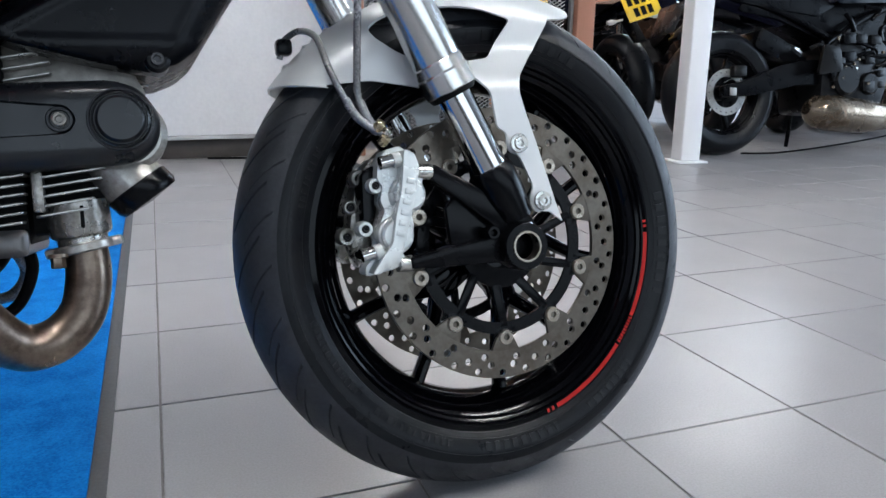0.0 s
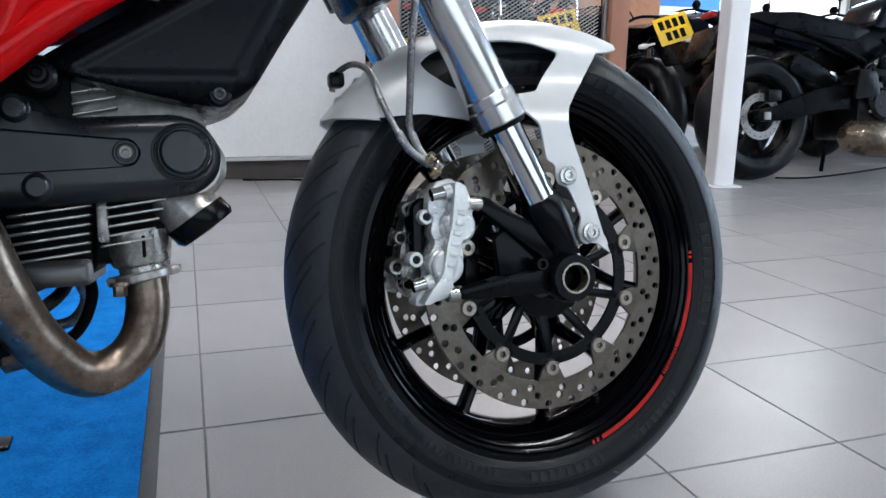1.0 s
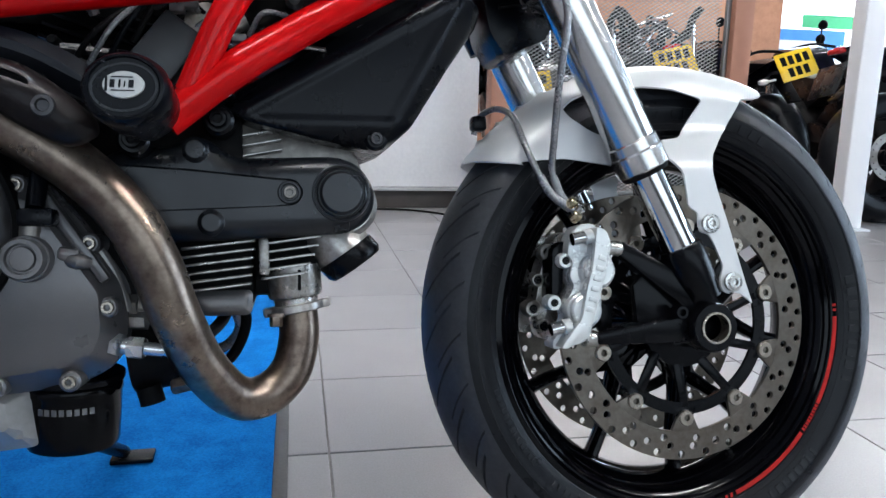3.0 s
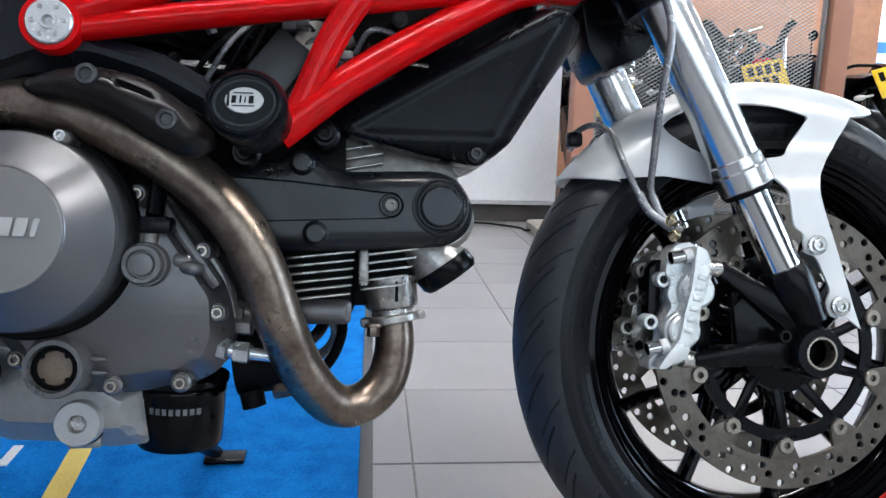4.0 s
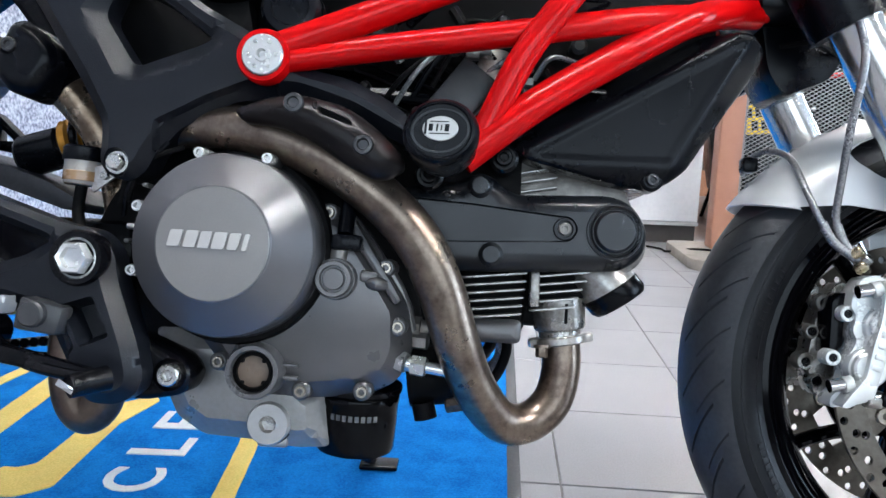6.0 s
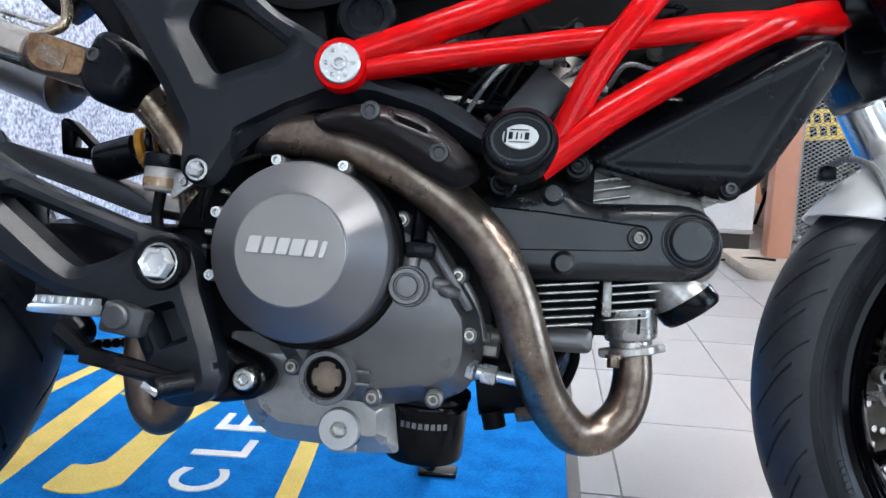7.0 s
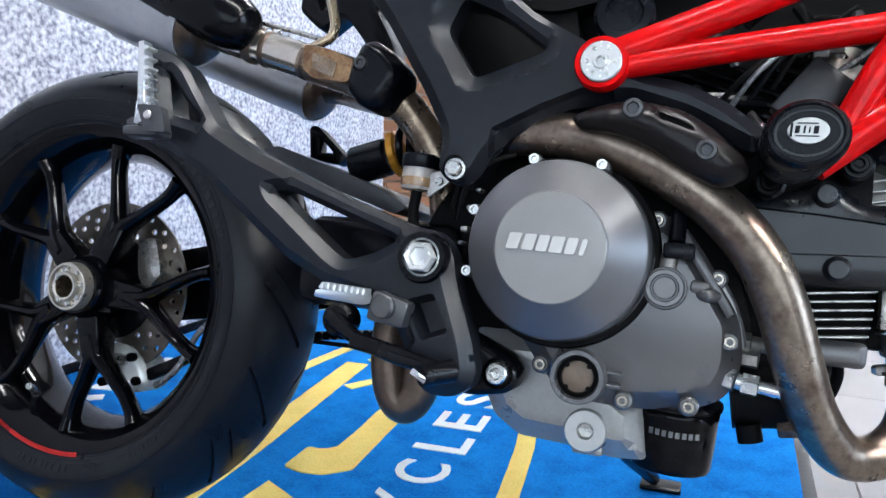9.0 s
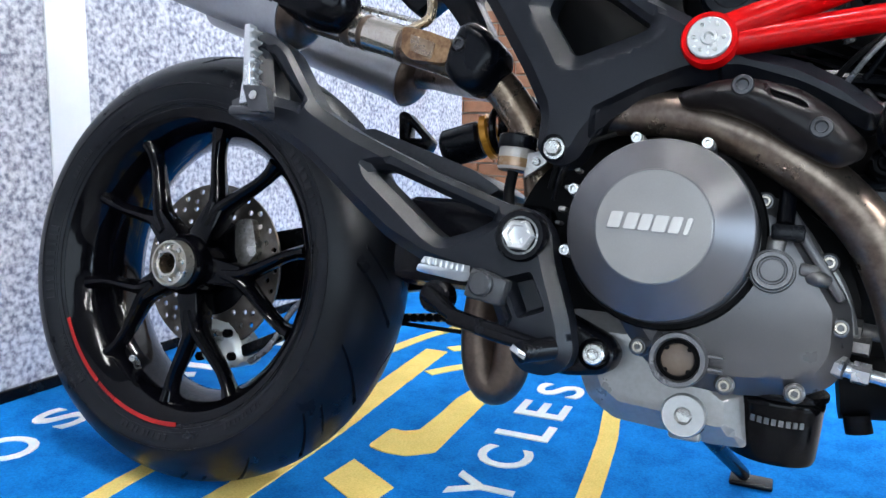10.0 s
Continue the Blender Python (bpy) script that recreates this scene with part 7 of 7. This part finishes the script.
    part("collector", moved(tube([(0.47, 0, 0.235), (0.52, 0, 0.225), (0.62, 0, 0.210), (0.85, 0, 0.190), (1.05, 0, 0.180)], [0.035, 0.085, 0.100, 0.092, 0.060], 24), Matrix.Translation((0, -0.12, 0))), FAR_STEEL, ob)
    part("frame_rail", joined(tube([(0.55, -0.13, 0.44), (0.72, -0.15, 0.66), (1.05, -0.13, 0.80), (1.22, 0, 0.86)], 0.022, 14), tube([(0.62, -0.12, 0.60), (0.35, -0.11, 0.72), (0.0, -0.08, 0.82)], 0.016, 14)), FAR_SATIN, ob)
    part("fuel_tank", plate(rounded([(0.62, 0.78), (0.74, 0.96), (0.98, 1.02), (1.14, 0.92), (1.08, 0.80)], 0.06), -0.14, 0.14, bevel=0.06, steps=4), body, ob)
    part("seat", plate(rounded([(-0.16, 0.84 + tail_lift), (0.20, 0.86 + tail_lift), (0.60, 0.80), (0.66, 0.78), (0.55, 0.72), (0.10, 0.77 + tail_lift)], 0.03), -0.11, 0.11, bevel=0.03, steps=3), FAR_SATIN, ob)
    part("tail", plate(rounded([(-0.26, 0.86 + tail_lift), (0.12, 0.80 + tail_lift), (0.40, 0.70), (0.30, 0.66), (-0.05, 0.75 + tail_lift)], 0.02), -0.09, 0.09, bevel=0.03, steps=3), body, ob)
    part("tail_lamp", box((-0.275, -0.05, 0.835 + tail_lift), (-0.235, 0.05, 0.865 + tail_lift), 0.01), LENS_RED, ob, "red tail lamp")
    for s in (-1, 1):
        part("indicator", joined(tube([(-0.20, s * 0.07, 0.74), (-0.21, s * 0.13, 0.735)], 0.007, 10), lathe([(0, -0.03), (0.012, -0.028), (0.018, 0), (0.012, 0.028), (0, 0.03)], (-0.215, s * 0.155, 0.735), (0, s, 0), 16)), LENS_CLEAR, ob, "clear-lensed indicator")
    part("plate_bracket", bar((-0.10, 0, 0.76), (-0.27, 0, 0.60), 0.02, 0.02, 0.10, 0.08), FAR_SATIN, ob)
    num = part("number_plate" if numbered else "plate_blank", moved(box((-0.003, -0.115, -0.085), (0.003, 0.115, 0.085), 0.002), Matrix.Translation((-0.305, 0, 0.70 + plate_lift)) @ Matrix.Rotation(radians(22), 4, "Y") @ Matrix.Rotation(radians(plate_tilt), 4, "X")), PLATE_YELLOW if numbered else PLASTIC, ob, "yellow number plate" if numbered else "bare black plate holder")
    for row, cols in ((0.035, 4), (-0.038, 3)) if numbered else ():
        for k in range(cols):
            y = (k - (cols - 1) / 2) * 0.048
            part("plate_mark", moved(box((-0.0045, y - 0.016, row - 0.027), (-0.003, y + 0.016, row + 0.027)), Matrix.Translation((-0.305, 0, 0.70 + plate_lift)) @ Matrix.Rotation(radians(22), 4, "Y") @ Matrix.Rotation(radians(plate_tilt), 4, "X")), DULL_BLACK, num)
    part("fork", joined(*[tube([(1.42, s * 0.10, 0.30), (1.20, s * 0.10, 0.86)], 0.026, 16) for s in (-1, 1)]), BRUSHED, ob)
    part("handlebar", tube([(1.12, -0.36, 0.98), (1.17, -0.2, 1.02), (1.19, 0, 1.0), (1.17, 0.2, 1.02), (1.12, 0.36, 0.98)], 0.012, 12), FAR_SATIN, ob)
    for s in (-1, 1):
        part("mirror", joined(tube([(1.15, s * 0.26, 1.02), (1.20, s * 0.30, 1.14)], 0.006, 8), lathe([(0, -0.012), (0.032, -0.01), (0.038, 0), (0.032, 0.01), (0, 0.012)], (1.20, s * 0.31, 1.155), (1, 0, 0.2), 20)), FAR_SATIN, ob)
    part("headlamp", lathe([(0, -0.10), (0.06, -0.08), (0.085, 0), (0.08, 0.02), (0, 0.04)], (1.34, 0, 0.86), (1, 0, -0.1), 28), body, ob)
    part("mudguard", lathe([(0.30, -0.03), (0.322, -0.01), (0.325, 0.0), (0.322, 0.01), (0.30, 0.03)], (1.42, 0, 0.30), (0, -1, 0), 48), body, ob)
    part("side_stand", tube([(0.62, 0.16, 0.25), (0.66, 0.26, 0.0)], 0.012, 10), FAR_SATIN, ob)
    if faired:
        part("fairing", plate(rounded([(1.00, 0.62), (1.02, 0.98), (1.16, 1.12), (1.34, 1.02), (1.46, 0.82), (1.30, 0.66)], 0.05), -0.20, 0.20, bevel=0.07, steps=4), body, ob)
        for k in range(26):
            p = Vector((rnd.uniform(-0.3, 1.2), rnd.uniform(-0.24, 0.24), rnd.uniform(0.80, 1.02)))
            q = p + Vector((rnd.uniform(-0.12, 0.12), rnd.uniform(-0.12, 0.12), rnd.uniform(0.02, 0.16)))
            part("clutter_pipe", tube([p, (p + q) / 2 + Vector((0.02, 0.0, 0.02)), q], 0.008 + 0.022 * rnd.random() ** 2, 10, 4), FAR_SATIN if k % 3 else FAR_ENGINE, ob)
        # chrome tubes scattered at random, made up only to give glints
        for k in range(12):
            a = rnd.uniform(-0.3, 0.9)
            part("bright_fitting", tube([(a, rnd.uniform(-0.20, 0.20), 0.78 + 0.34 * rnd.random()), (a + rnd.uniform(-0.04, 0.04), rnd.uniform(-0.22, 0.22), 0.80 + 0.34 * rnd.random())], 0.007 + 0.006 * rnd.random(), 10), CHROME, ob)
    return ob


LEAN_B = pose(0, 0, 0, -9)
parked_bike(pose(3.893, 2.475, 0, 0, 0, -4) @ LEAN_B, "dark naked motorcycle with a bare steel exhaust on its side stand", 0, FAR_BLACK, 0.0, 0.0, False)
parked_bike(pose(4.00, 3.515, 0, 0, 0, 86) @ LEAN_B, "black motorcycle with a yellow number plate, tail turned out", -8, FAR_BLACK, 0.0, 0.115)
parked_bike(pose(3.337, 3.62, 0, 0, 0, 80) @ LEAN_B, "black motorcycle behind the mesh screen", -4, FAR_BLACK, 0.05, 0.115, faired=True)
parked_bike(pose(2.90, 3.78, 0, 0, 0, 82) @ LEAN_B, "black motorcycle with no plate behind the mesh screen", 0, FAR_BLACK, 0.05, 0.0, False, faired=True)
parked_bike(pose(2.45, 3.66, 0, 0, 0, 83) @ LEAN_B, "dark motorcycle behind the mesh screen", 3, FAR_BLACK, 0.05, -0.05, faired=True)
parked_bike(pose(4.62, 3.42, 0, 0, 0, 78) @ LEAN_B, "dark motorcycle standing tail out in the parked row", 0, FAR_BLACK, 0.0, 0.0, False)
parked_bike(pose(5.20, 3.36, 0, 0, 0, 75) @ LEAN_B, "black motorcycle standing close in the parked row", 0, FAR_BLACK, 0.0, 0.0, False)
parked_bike(pose(5.80, 3.32, 0, 0, 0, 72) @ LEAN_B, "black motorcycle parked in the row", -6, FAR_BLACK, 0.0, 0.0, False)
parked_bike(pose(6.45, 3.30, 0, 0, 0, 70) @ LEAN_B, "black motorcycle parked at the end of the row", -6, FAR_BLACK, 0.0, 0.0, False)
parked_bike(pose(6.7, 2.5, 0, 0, 0, 25) @ LEAN_B, "dark motorcycle parked beside the row", -6, FAR_BLACK, 0.0, 0.0, False)
parked_bike(pose(5.1, 5.4, 0, 0, 0, 75) @ LEAN_B, "dark motorcycle parked near the window", -6, FAR_BLACK, 0.0, 0.0, False)
cable = thing("power_cable", "black power cable lying on the tiles", "cable", pose(0, 0, 0))
part("cord", tube([(4.05, 2.47, 0.005), (4.15, 2.437, 0.005), (4.29, 2.440, 0.005), (4.56, 2.515, 0.005), (4.92, 2.641, 0.005), (5.30, 2.788, 0.005), (5.75, 2.98, 0.005)], 0.005, 8, 6), DULL_BLACK, cable)
cord2 = thing("power_cable", "black power cable along the board foot", "cable", pose(0, 0, 0))
part("cord", tube([(1.30, 2.98, 0.008), (1.55, 2.93, 0.008), (1.70, 2.80, 0.008), (1.72, 2.72, 0.008), (1.80, 2.55, 0.050), (1.90, 2.52, 0.050)], 0.005, 8), DULL_BLACK, cord2)

# ---- floor tiles and bricks ----
def tile_mesh(name, w, d):
    bm = box((-w / 2, -d / 2, -0.004), (w / 2, d / 2, 0.0), 0.0008, 1)
    finish(bm)
    me = bpy.data.meshes.new(name)
    bm.to_mesh(me)
    bm.free()
    me.materials.append(TILE)
    return me


ONE_TILE = tile_mesh("tile", TX - 0.0036, TY - 0.0036)
rest_v, rest_f = [], []
rng = random.Random(4)
for i in range(-14, 27):
    for j in range(-16, 22):
        x, y = TX0 + (i + 0.5) * TX, TY0 + (j + 0.5) * TY
        if not (-3.2 < x < 9.2 and -5.2 < y < 7.2):
            continue
        z = rng.uniform(-0.0004, 0.0002)
        if -0.6 < x - 1.3 < 4.4 and -1.3 < y < 4.0:
            t = new("tile", ONE_TILE)
            t.parent, t.location = floor, (x, y, z)
        elif not (-0.5 < x < 0.8 and -0.2 < y < 1.6):
            a, w, d = len(rest_v), TX / 2 - 0.0018, TY / 2 - 0.0018
            rest_v += [(x - w, y - d, z), (x + w, y - d, z), (x + w, y + d, z), (x - w, y + d, z)]
            rest_v += [(x - w, y - d, z - 0.004), (x + w, y - d, z - 0.004), (x + w, y + d, z - 0.004), (x - w, y + d, z - 0.004)]
            rest_f += [(a, a + 1, a + 2, a + 3), (a, a + 1, a + 5, a + 4), (a + 1, a + 2, a + 6, a + 5), (a + 2, a + 3, a + 7, a + 6), (a + 3, a, a + 4, a + 7)]
me = bpy.data.meshes.new("tiles")
me.from_pydata(rest_v, [], rest_f)
me.materials.append(TILE)
rest = new("tiles", me)
rest.parent = floor
tagged(rest, "grey porcelain tiles", "", "", "stuff")

bm = box((-0.105, -0.012, -0.0325), (0.105, 0.012, 0.0325), 0.003, 1)
finish(bm)
BRICK_ME = bpy.data.meshes.new("brick")
bm.to_mesh(BRICK_ME)
bm.free()
BRICK_ME.materials.append(BRICK)
for k in range(16):
    for i in range(6):
        b = new("brick", BRICK_ME)
        b.parent, b.location = north, (-1.55 + (i + 0.5 * (k % 2)) * 0.222, 3.44, 0.06 + k * 0.0755)
